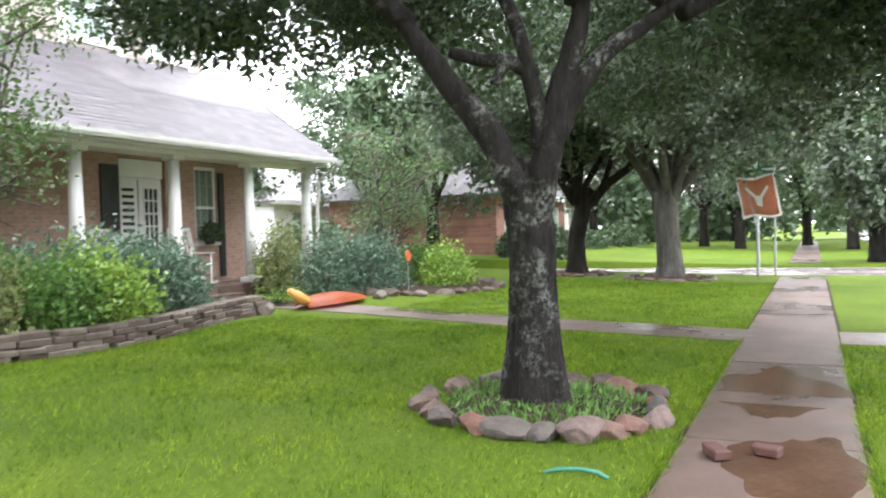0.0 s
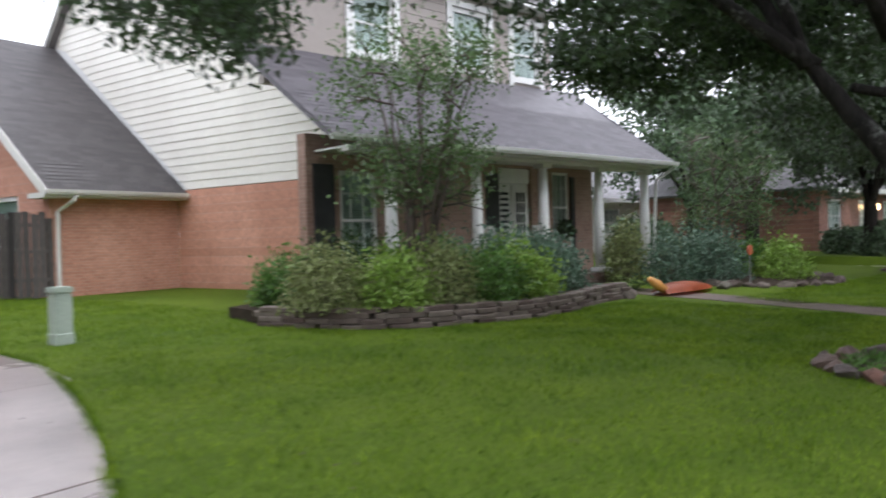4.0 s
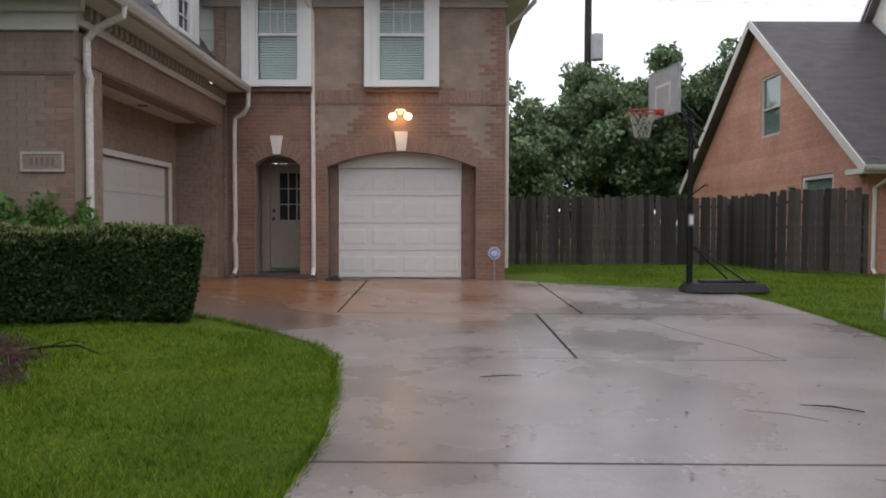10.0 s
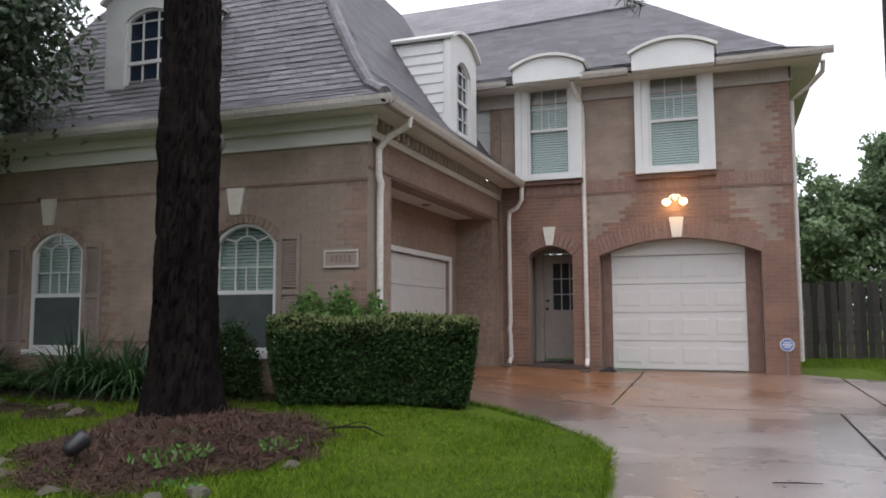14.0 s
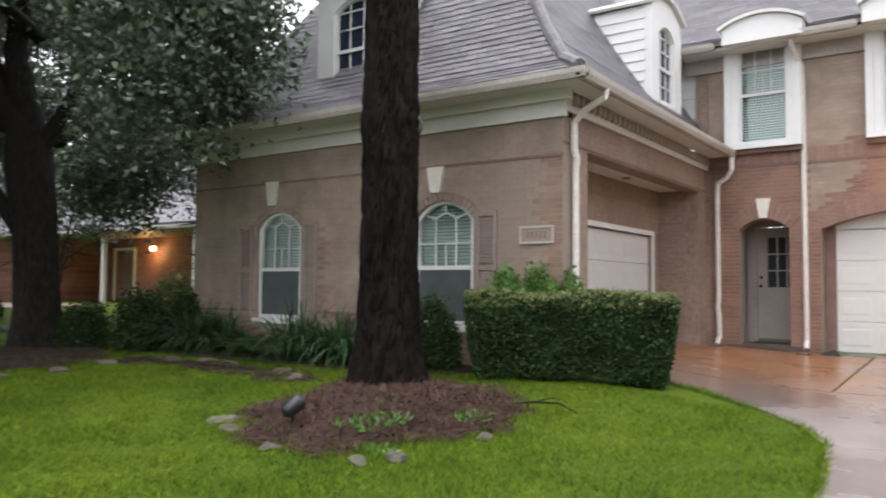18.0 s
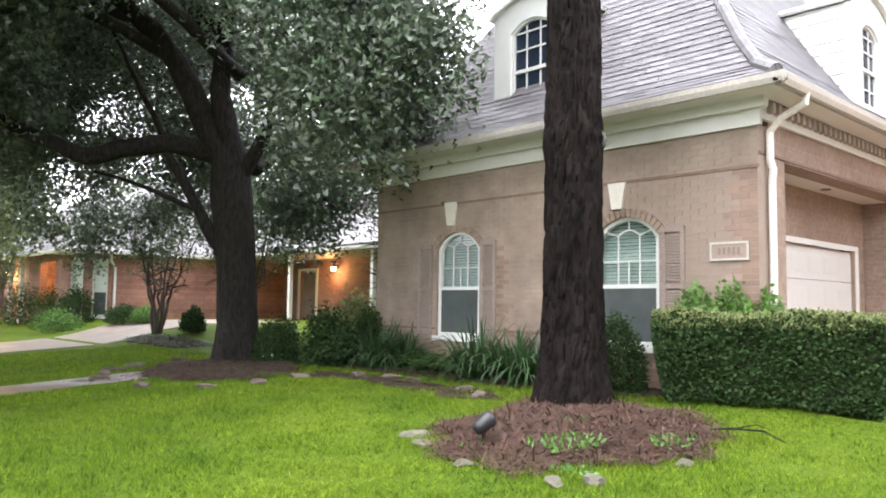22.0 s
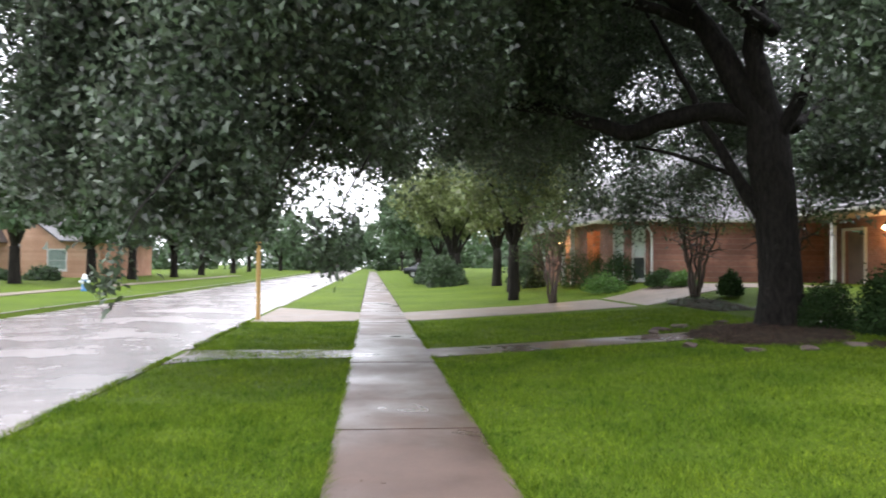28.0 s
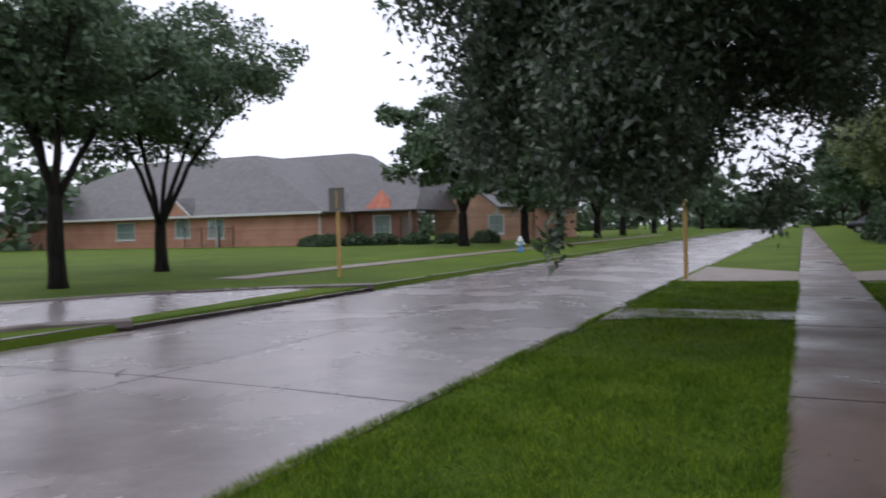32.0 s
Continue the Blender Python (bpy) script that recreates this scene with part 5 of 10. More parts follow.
part("deadbolt", tube(bmesh.new(), [(-3.36, 15.93, 1.68), (-3.36, 15.91, 1.68)], [0.03, 0.028], 12), M_blackmetal, door)
part("door_frame", boxes((-3.5, -3.435, 15.88, 15.9, HZ + 0.1, 2.65), (-3.435, -2.57, 15.88, 15.9, 2.61, 2.68)), M_beige, house)
mat = base("doormat", (-3.0, 15.55, HZ + 0.11), "dark rubber doormat at the entry door", "doormat")
part("mat", bevel(boxes((-3.38, -2.68, 15.3, 15.75, HZ + 0.101, HZ + 0.115)), 0.004, 1), M_rubber, mat)

# lantern over the garage
lantern = base("wall_light", (-0.81, FY, 3.42), "twin-globe wall light glowing warm over the garage", "wall light")
bm = tube(bmesh.new(), [(-0.81, FY - 0.022, 3.46), (-0.81, FY - 0.05, 3.46)], [0.06, 0.05], 14)
part("back_plate", bm, M_white, lantern)
bm = tube(bmesh.new(), [(-0.93, FY - 0.13, 3.41), (-0.88, FY - 0.11, 3.49), (-0.81, FY - 0.08, 3.51), (-0.74, FY - 0.11, 3.49), (-0.69, FY - 0.13, 3.41)], 0.016, 8)
part("arm", bm, M_white, lantern)
for x in (-0.95, -0.67):
    bm = bmesh.new()
    bmesh.ops.create_uvsphere(bm, u_segments=16, v_segments=10, radius=0.072)
    bmesh.ops.scale(bm, vec=(1, 1, 0.85), verts=list(bm.verts))
    bmesh.ops.translate(bm, vec=(x, FY - 0.15, 3.37), verts=list(bm.verts))
    part("globe", bm, M_bulb, lantern, "lit warm glass globe", smooth=True)
lamp = new("garage_lamp", bpy.data.lights.new("garage_lamp", "POINT"))
lamp.data.energy, lamp.data.color, lamp.data.shadow_soft_size = 6.0, (1.0, 0.58, 0.22), 0.08
lamp.location = (-0.81, FY - 0.28, 3.36)

# ---- the neighbour's house to the east: garage wing square to the main house ----
nb = base("house", (12, 17, 0.3), "salmon brick house with white lap siding and charcoal shingled roofs", "house")
NX, NY, NS = 8.95, 17.0, 12.1
RY, RZ = 22.67, 7.05
part("gable_wall", wall(bmesh.new(), "x", NX, NX + 0.25, NY, 28.3, -0.1, 2.7, ((18.4, 19.95, 1.4, 2.62, 0), (20.25, 20.75, 1.4, 2.4, 0), (21.25, 22.5, 3.85, 5.5, 0.0)), top=lambda u: 2.68 + (RZ - 2.68) * (1 - abs(u - RY) / (RY - NY))), M_nbrick_side, nb)
part("garage_front_wall", boxes((NX + 0.255, NS, NY, NY + 0.25, -0.1, 2.72)), M_nbrick_front, nb)
part("side_wall", boxes((NS, NS + 0.25, 12.24, NY - 0.005, -0.1, 2.74)), M_nbrick_side, nb)
EYN, EZN = 16.55, 2.62
bm = bmesh.new()
f4 = [(NX - 0.3, EYN, EZN), (NS - 0.01, EYN, EZN), (NS - 0.01, RY, RZ + 0.12), (NX - 0.3, RY, RZ + 0.12)]
face(bm, *f4)
face(bm, (NX - 0.3, 28.8, EZN), (NX - 0.3, RY, RZ + 0.12), (NS - 0.01, RY, RZ + 0.12), (NS - 0.01, 28.8, EZN))
part("garage_roof", thick(bm, 0.08), M_shingle_dark, nb)
shingle_rows("shingles", nb, f4, 50, M_tab_dark)
for e in (EYN, 28.8):
    part("barge_board", fix(bar(bmesh.new(), "x", NX - 0.32, NX - 0.29, (e, EZN - 0.06), (RY, RZ + 0.06), 0.2)), M_cream, nb)
part("eave_return", boxes((NX - 0.31, NX + 0.05, EYN + 0.02, NY + 0.3, EZN - 0.13, EZN - 0.02)), M_cream, nb)
part("garage_soffit", boxes((NX, NS - 0.01, EYN + 0.03, NY - 0.002, 2.5, 2.56)), M_cream, nb)
gutter(nb, "y", EYN + 0.02, NX - 0.3, NS - 0.05, 2.62, 1, M_cream)
downspout(nb, [(NX + 0.35, EYN - 0.03, 2.55), (NX + 0.3, EYN, 2.45), (NX + 0.13, NY - 0.07, 2.2), (NX + 0.12, NY - 0.06, 0.5), (NX + 0.12, NY - 0.16, 0.38)], M_cream, 0.045)
window(nb, "x", NX, 1, 21.25, 22.5, 3.85, 5.5, 0, 0.05, None, True, trim=M_cream, sill=False)
window(nb, "x", NX, 1, 18.4, 19.95, 1.4, 2.62, 0, 0.1, None, True, trim=M_white)
window(nb, "x", NX, 1, 20.25, 20.75, 1.4, 2.4, 0, 0.04, None, False, trim=M_cream)
# west gable of the main block, clad in lap siding
part("gable_backing", wall(bmesh.new(), "x", NS + 0.03, NS + 0.22, 11.2, 25.6, 2.75, 7.0, top=lambda u: 2.8 + min((u - 10.9) * 0.83, max(0.1, (26.5 - u) * 1.15))), M_siding, nb)
RISE = (RZ - 2.68) / (RY - NY)
siding(nb, "x", NS + 0.03, 1, 2.76, 9.2, lambda z: max(11.2, 10.9 + (z - 2.8) / 0.83), lambda z: min((16.6 + (z - 2.75) / RISE) if z < 7.1 else (26.4 - (z - 2.8) / 1.15), 26.4 - (z - 2.8) / 1.15), 0.2, M_nsiding)
bm = bmesh.new()
bar(bm, "x", NS - 0.25, NS - 0.22, (23.0, 6.85), (19.3, 11.1), 0.2)
part("rake_board", fix(bm), M_cream, nb)
bm = bmesh.new()
face(bm, (NS - 0.25, 23.4, 6.4), (NS - 0.25, 19.2, 11.25), (22, 19.2, 11.25), (22, 23.4, 6.4))
face(bm, (NS - 0.25, 14.2, 5.6), (22, 14.2, 5.6), (22, 19.2, 11.25), (NS - 0.25, 19.2, 11.25))
part("main_roof", thick(bm, 0.1), M_shingle_dark, nb)

# its porch, which looks at the bend of the street
porch = base("porch", (14.0, 11.5, 0.3), "white-columned brick porch with shingled roof and upper windows", "porch")
PX0, PX1 = 8.8, 18.9
part("back_wall", wall(bmesh.new(), "y", 12.25, 12.5, PX0 - 0.2, 17.4, 0.1, 3.4, ((9.35, 10.25, 1.0, 2.75, 0), (13.8, 14.95, 0.5, 3.0, 0), (15.75, 16.4, 1.35, 2.95, 0))), M_pbrick_front, porch)
f4 = [(PX0 - 0.75, 10.7, 3.2), (PX1, 10.7, 3.2), (PX1, 13.9, 5.36), (PX0 - 0.75, 13.9, 5.36)]
bm = face(bmesh.new(), *f4)
face(bm, (PX1, 13.9, 5.36), (PX1, 17.4, 3.0), (17.9, 17.4, 3.0), (17.9, 13.9, 5.36))
part("gable_end", plate(bmesh.new(), [(11.0, 3.16), (12.24, 3.16), (14.2, 3.16), (14.2, 5.1), (13.8, 5.1)], "x", PX1 - 0.35, PX1 - 0.3), M_siding, porch)
part("return_wall", boxes((17.15, 17.4, 12.505, 17.0, 0.1, 3.4)), M_nbrick_side, porch)
part("rake_trim", fix(bar(bmesh.new(), "x", PX1 - 0.03, PX1 + 0.01, (10.7, 3.12), (13.9, 5.28), 0.14)), M_white, porch)
part("porch_roof", thick(bm, 0.08), M_shingle_porch, porch)
shingle_rows("shingles", porch, f4, 26, M_tab_porch)
gutter(porch, "y", 10.72, PX0 - 0.75, PX1 + 0.05, 3.16, 1, M_white)
part("porch_ceiling", boxes((PX0, PX1 - 0.1, 10.85, 12.24, 3.06, 3.1)), M_white, porch)
part("porch_floor", boxes((PX0 + 0.2, 18.6, 10.95, 12.24, 0.0, 0.50)), M_walk, porch)
part("porch_step", boxes((14.0, 15.2, 10.55, 10.94, 0.0, 0.36)), M_walk, porch)
part("porch_beam", boxes((PX0, 18.6, 11.18, 11.42, 3.0, 3.06)), M_white, porch)
for x in (9.8, 12.08, 14.22, 16.33, 18.37):
    c = part("column", tube(bmesh.new(), [(x, 11.3, 0.6), (x, 11.3, 1.4), (x, 11.3, 2.9)], [0.125, 0.125, 0.1], 20), M_white, porch, "round white column", smooth=True)
    part("column_base", bevel(boxes((x - 0.17, x + 0.17, 11.13, 11.47, 0.5, 0.6)), 0.015, 1), M_white, c)
    part("capital", bevel(boxes((x - 0.15, x + 0.15, 11.15, 11.45, 2.9, 3.0)), 0.015, 1), M_white, c)
part("upper_wall", wall(bmesh.new(), "y", 13.9, 14.1, PX0, 17.9, 4.6, 7.6, ((11.0, 12.2, 5.5, 7.1, 0), (14.05, 15.35, 5.55, 7.1, 0), (16.3, 17.4, 5.55, 7.1, 0))), M_taupe_siding, porch)
siding(porch, "y", 13.9, 1, 5.25, 7.5, lambda z: 15.52, lambda z: 16.13, 0.2, M_taupe_siding)
siding(porch, "y", 13.9, 1, 5.25, 7.5, lambda z: 12.4, lambda z: 13.85, 0.2, M_taupe_siding)
for a, b in ((11.0, 12.2), (14.05, 15.35), (16.3, 17.4)):
    window(porch, "y", 13.9, 1, a, b, 5.5 if b < 13 else 5.55, 7.1, 0, 0.12, None, True, sill=True)
    part("window_trim", boxes((a - 0.16, a - 0.005, 13.85, 13.898, 5.38, 7.1), (b + 0.005, b + 0.16, 13.85, 13.898, 5.38, 7.1), (a - 0.16, b + 0.16, 13.85, 13.898, 7.1, 7.25)), M_white, porch)
bm = face(bmesh.new(), (PX0 - 0.3, 13.4, 7.5), (18.4, 13.4, 7.5), (18.4, 17.5, 10.1), (PX0 - 0.3, 17.5, 10.1))
part("upper_roof", thick(bm, 0.1), M_shingle_dark, porch)
part("upper_soffit", boxes((PX0, 18.3, 13.42, 13.9, 7.4, 7.45)), M_white, porch)
window(porch, "y", 12.25, 1, 9.35, 10.25, 1.0, 2.75, 0, 0.08, "six", True)
for a, b in ((8.75, 9.2), (13.36, 13.76), (16.44, 16.6)):
    part("shutter", boxes((a, b, 12.2, 12.248, 0.6, 2.85)), M_black, porch, "tall black shutter")
fd = part("front_door", boxes((14.33, 14.9, 12.32, 12.37, 0.52, 2.6)), M_white, porch, "white front door with a gridded light")
# opaque plate with the unlit inside painted into its colour
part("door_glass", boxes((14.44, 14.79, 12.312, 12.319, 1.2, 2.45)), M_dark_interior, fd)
part("door_muntins", boxes(*[(14.44 + 0.35 * k / 3 - 0.014, 14.44 + 0.35 * k / 3 + 0.014, 12.3, 12.311, 1.2, 2.45) for k in range(4)], *[(14.43, 14.8, 12.29, 12.2995, 1.2 + 0.25 * k - 0.016, 1.2 + 0.25 * k + 0.016) for k in range(6)]), M_white, fd)
part("door_panels", boxes((14.42, 14.81, 12.305, 12.319, 0.65, 1.08)), M_white, fd)
part("sidelight", boxes((13.84, 14.28, 12.32, 12.37, 0.52, 2.6)), M_white, porch)
part("transom", boxes((13.82, 14.93, 12.3, 12.37, 2.64, 2.98)), M_white, porch)
part("door_backing", boxes((13.75, 15.0, 12.38, 12.42, 0.4, 3.05)), M_white, porch)
# dark slats: the unlit inside seen between the panes, as colour
bm = bmesh.new()
z = 1.2
while z < 2.4:
    box(bm, 13.92, 14.2, 12.312, 12.319, z, z + 0.06)
    z += 0.13
ob = part("sidelight_slats", bm, M_dark_interior, porch)
ob["kind"] = "stuff"
window(porch, "y", 12.25, 1, 15.75, 16.4, 1.35, 2.95, 0, 0.06, "six", True)
downspout(porch, [(PX1 - 0.05, 10.68, 3.1), (PX1 - 0.1, 10.8, 2.98), (18.62, 11.1, 2.75), (18.58, 11.2, 0.6)], M_white)
porch.matrix_basis = BEND @ porch.matrix_basis

# ---- the red brick house to the west ----
GX, GY, GZ, GE = -27.17, 10.28, 0.8, 3.12             # the corner of its near wing, floor and eave
wh = base("house", (GX, GY, GZ), "red brick house with wet grey roof and lit lamps", "house")
part("side_wall", wall(bmesh.new(), "x", GX - 0.25, GX, GY, 16.5, 0.2, GE), M_rbrick_side, wh)
part("rear_wall", wall(bmesh.new(), "y", 17.0, 17.25, GX + 0.005, -13.0, 0.2, GE + 0.1, ((-25.9, -24.8, 0.7, 2.7, 0), (-20.6, -19.4, 1.4, 2.6, 0))), M_rbrick_front, wh)
part("rear_door", boxes((-25.85, -24.85, 17.08, 17.14, 0.7, 2.66)), M_shutter, wh, "dark side door")
part("rear_door_frame", boxes((-26.02, -25.91, 16.94, 16.999, 0.7, 2.8), (-24.79, -24.68, 16.94, 16.999, 0.7, 2.8), (-25.9, -24.8, 16.94, 16.999, 2.71, 2.8)), M_cream, wh)
part("breezeway_ceiling", boxes((GX + 0.55, -12.6, 14.9, 16.99, GE + 0.0, GE + 0.05)), M_beige, wh)
for x in (-23.6, -18.9, -14.2):
    part("breezeway_post", bevel(boxes((x, x + 0.14, 15.0, 15.14, 0.5, GE)), 0.01, 1), M_cream, wh)
window(wh, "y", 17.0, 1, -20.6, -19.4, 1.4, 2.6, 0, 0.06, None, True)
# canted bay with two tall windows, then the recessed porch
CX, CY = GX - 1.13, GY - 1.13
bay_wall = part("bay_wall", wall(bmesh.new(), "y", 0, 0.22, -1.6, 0, 0.2, GE, ((-1.42, -0.98, GZ + 0.12, 2.92, 0), (-0.66, -0.12, GZ + 0.12, 2.92, 0))), M_rbrick_front, wh)
bay_at = Matrix.Translation((GX, GY, 0)) @ Matrix.Rotation(radians(45), 4, "Z")
bay_wall.matrix_basis = bay_at
for a, b in ((-1.42, -0.98), (-0.66, -0.12)):
    for name, q, mtl in (("window_frame", ((a, a + 0.05, 0.02, 0.08, GZ + 0.12, 2.92), (b - 0.05, b, 0.02, 0.08, GZ + 0.12, 2.92), (a + 0.05, b - 0.05, 0.02, 0.08, 2.86, 2.92), (a + 0.05, b - 0.05, 0.02, 0.08, GZ + 0.12, GZ + 0.18), (a + 0.05, b - 0.05, 0.025, 0.075, 1.74, 1.79)), M_white),
                         ("blind", ((a + 0.05, b - 0.05, 0.1, 0.12, 1.79, 2.86),), M_blind), ("lower_pane", ((a + 0.05, b - 0.05, 0.1, 0.12, GZ + 0.18, 1.74),), M_insect_mesh), ("window_sill", ((a - 0.04, b + 0.04, -0.05, 0.02, GZ + 0.05, GZ + 0.118),), M_white)):
        part(name, boxes(*q), mtl, wh).matrix_basis = bay_at
part("front_wall", wall(bmesh.new(), "y", CY, CY + 0.25, -42.0, CX, 0.2, GE, ((-31.2, -29.4, GZ, 2.85, 0.0), (-40.2, -38.9, GZ + 0.2, 2.8, 0))), M_rbrick_front, wh)
window(wh, "y", CY, 1, -40.2, -38.9, GZ + 0.2, 2.8, 0, 0.06, None, True)
part("porch_back_wall", boxes((-31.8, -28.8, CY + 1.5, CY + 1.6, 0.5, GE)), M_rbrick_front, wh)
for x in (-31.9, -28.79):
    part("porch_side_wall", boxes((x, x + 0.09, CY + 0.255, CY + 1.6, 0.5, GE)), M_rbrick_side, wh)
part("porch_floor", boxes((-31.8, -28.8, CY + 0.255, CY + 1.5, 0.5, GZ)), M_walk, wh)
part("front_door", bevel(boxes((-30.6, -29.7, CY + 1.44, CY + 1.495, GZ, 2.75)), 0.01, 1), M_shutter, wh, "dark wooden front door")
bm = bmesh.new()
f4 = [(-44, CY - 0.5, GE), (GX + 0.55, CY - 0.5, GE), (-32.2, 14.2, 6.7), (-44, 14.2, 6.7)]
s4 = [(GX + 0.55, CY - 0.5, GE), (GX + 0.55, 19.5, GE), (-32.2, 16, 6.7), (-32.2, 14.2, 6.7)]
r4 = [(GX + 0.4, 14.75, GE + 0.12), (-12.5, 14.75, GE + 0.12), (-12.5, 19.4, 6.6), (-29.4, 19.4, 6.6)]
face(bm, *f4)
face(bm, *s4)
face(bm, *r4)
part("roof", thick(bm, 0.1), M_shingle_x, wh)
shingle_rows("shingles", wh, s4, 30, M_tab)
shingle_rows("shingles", wh, r4, 28, M_tab)
part("soffit", boxes((GX + 0.02, GX + 0.5, CY - 0.4, 15.2, GE - 0.06, GE - 0.01), (CX, GX + 0.5, CY - 0.45, CY - 0.02, GE - 0.12, GE - 0.065)), M_white, wh)
part("wing_wall_end", boxes((GX - 0.25, GX, 16.505, 17.25, 0.2, GE)), M_rbrick_side, wh)
gutter(wh, "x", GX + 0.53, CY - 0.5, 14.7, GE - 0.03, -1, M_white)
gutter(wh, "y", CY - 0.48, -44, GX + 0.6, GE - 0.03, 1, M_white)
gutter(wh, "y", 14.77, GX + 0.6, -12.5, GE + 0.09, 1, M_white)
downspout(wh, [(GX + 0.5, GY - 0.2, GE - 0.1), (GX + 0.2, GY - 0.1, GE - 0.3), (GX + 0.06, GY + 0.1, GE - 0.5), (GX + 0.06, GY + 0.1, 0.8)], M_white)
for x in (-32.4, -33.9):
    part("porch_post", bevel(boxes((x, x + 0.15, CY - 0.4, CY - 0.25, 0.5, GE - 0.05)), 0.01, 1), M_white, wh)
for i, (x, y, z) in enumerate(((-23.35, 16.75, 2.72), (-34.6, CY - 0.25, 2.5), (-30.2, CY + 0.9, 2.75))):
    w = base("wall_lantern", (x, y, z), "small outdoor lantern glowing warm under the eaves", "wall light", "house lanterns")
    bm = bmesh.new()
    bmesh.ops.create_uvsphere(bm, u_segments=12, v_segments=8, radius=0.1)
    bmesh.ops.translate(bm, vec=(x, y, z), verts=list(bm.verts))
    part("globe", bm, M_bulb, w, smooth=True)
    part("cap", tube(bmesh.new(), [(x, y, z + 0.07), (x, y, z + 0.18)], [0.12, 0.02], 10), M_blackmetal, w)
    yb = (17.0, CY, CY + 1.5)[i]
    part("bracket", tube(bmesh.new(), [(x, y, z + 0.14), (x, yb, z + 0.1)], 0.012, 6), M_blackmetal, w)
    l = new("lantern_lamp", bpy.data.lights.new("lantern_lamp", "POINT"))
    l.data.energy, l.data.color, l.data.shadow_soft_size = (14.0, 34.0, 40.0)[i], (1.0, 0.55, 0.2), 0.1
    l.location = (x, y - 0.2 if i < 2 else y, z - 0.12)

# ---- the house across the street ----
fh = base("house", (-58, -46, 0.2), "long low brown brick house with a broad hipped grey roof", "house")
part("side_wall", wall(bmesh.new(), "x", -54.0, -53.7, -80, -36.0, 0.0, 3.1, ((-48.2, -46.3, 1.0, 2.75, 0), (-59.5, -57.0, 0.9, 2.7, 0), (-52.1, -50.2, 1.1, 2.6, 0.4))), M_nbrick_side, fh)
part("front_wall", wall(bmesh.new(), "y", -36.3, -36.0, -66, -54.01, 0.0, 3.1), M_nbrick_front, fh)
for a, b in ((-48.2, -46.3), (-59.5, -57.0)):
    window(fh, "x", -53.7, -1, a, b, 1.0, 2.75 if a > -50 else 2.7, 0, 0.12, None, True)
window(fh, "x", -53.7, -1, -52.1, -50.2, 1.1, 2.6, 0.4, 0.14, "sun", True)
bm = bmesh.new()
face(bm, (-52.9, -81, 3.05), (-52.9, -35.4, 3.05), (-61, -48.3, 9.0), (-61, -63, 9.0))
face(bm, (-52.9, -35.4, 3.05), (-78, -35.4, 3.05), (-72, -48.3, 9.0), (-61, -48.3, 9.0))
face(bm, (-62, -52, 4.0), (-62, -35.6, 4.2), (-72, -44, 9.8), (-72, -53, 9.8))
face(bm, (-62, -35.6, 4.2), (-78, -35.6, 4.2), (-76, -44, 9.8), (-72, -44, 9.8))
part("roof", thick(bm, 0.15), M_shingle_far, fh)
bm = bmesh.new()
bar(bm, "x", -53.0, -52.8, (-53.0, 3.0), (-51.15, 4.55), 0.18)
bar(bm, "x", -53.0, -52.8, (-49.3, 3.0), (-51.15, 4.55), 0.18)
part("small_gable", plate(bmesh.new(), [(-52.9, 2.95), (-49.4, 2.95), (-51.15, 4.45)], "x", -53.35, -53.05), M_nbrick_side, fh)
gb = face(bmesh.new(), (-52.85, -53.2, 3.0), (-52.85, -51.15, 4.72), (-57.0, -51.15, 4.9), (-54.2, -53.2, 3.4))
face(gb, (-52.85, -51.15, 4.72), (-52.85, -49.1, 3.0), (-54.2, -49.1, 3.4), (-57.0, -51.15, 4.9))
part("small_gable_roof", thick(gb, 0.08), M_shingle_far, fh)
part("small_gable_trim", fix(bm), M_white, fh)
part("gutter_board", boxes((-52.92, -52.8, -81, -35.4, 2.9, 3.1)), M_cream, fh)
for y in (-36.25, -47.2):
    part("downpipe", boxes((-53.68, -53.55, y, y + 0.15, 0.1, 3.0)), M_cream, fh)
part("entry_wall", wall(bmesh.new(), "x", -58.6, -58.35, -36.0, -29.6, 0.0, 3.1, ((-33.9, -32.1, 0.75, 2.75, 0), (-31.2, -30.2, 0.3, 2.6, 0))), M_rbrick_side, fh)
window(fh, "x", -58.35, -1, -33.9, -32.1, 0.75, 2.75, 0, 0.14, "six", True)
part("entry_door", boxes((-58.55, -58.5, -31.15, -30.25, 0.3, 2.55)), M_shutter, fh, "dark recessed front door")
bm = face(bmesh.new(), (-57.6, -34.4, 3.1), (-57.6, -31.6, 3.1), (-58.5, -33.0, 4.95))
face(bm, (-57.6, -31.6, 3.1), (-59.2, -31.6, 3.1), (-58.5, -33.0, 4.95))
face(bm, (-57.6, -34.4, 3.1), (-58.5, -33.0, 4.95), (-59.2, -34.4, 3.1))
M_copper = surface("weathered_copper_sheet", (0.33, 0.1, 0.06), (0.5, 0.17, 0.1), 2, 0.4, 20, 0.1, 0.002, 0.3)
part("copper_roof", thick(bm, 0.06), M_copper, fh, "small copper-red bay roof")
bm = face(bmesh.new(), (-57.4, -36.2, 3.1), (-57.4, -29.2, 3.1), (-63.0, -31.0, 6.6), (-63.0, -38.0, 6.6))
face(bm, (-57.4, -29.2, 3.1), (-72.0, -29.2, 3.1), (-70.0, -31.0, 6.6), (-63.0, -31.0, 6.6))
part("entry_roof", thick(bm, 0.12), M_shingle_far, fh)
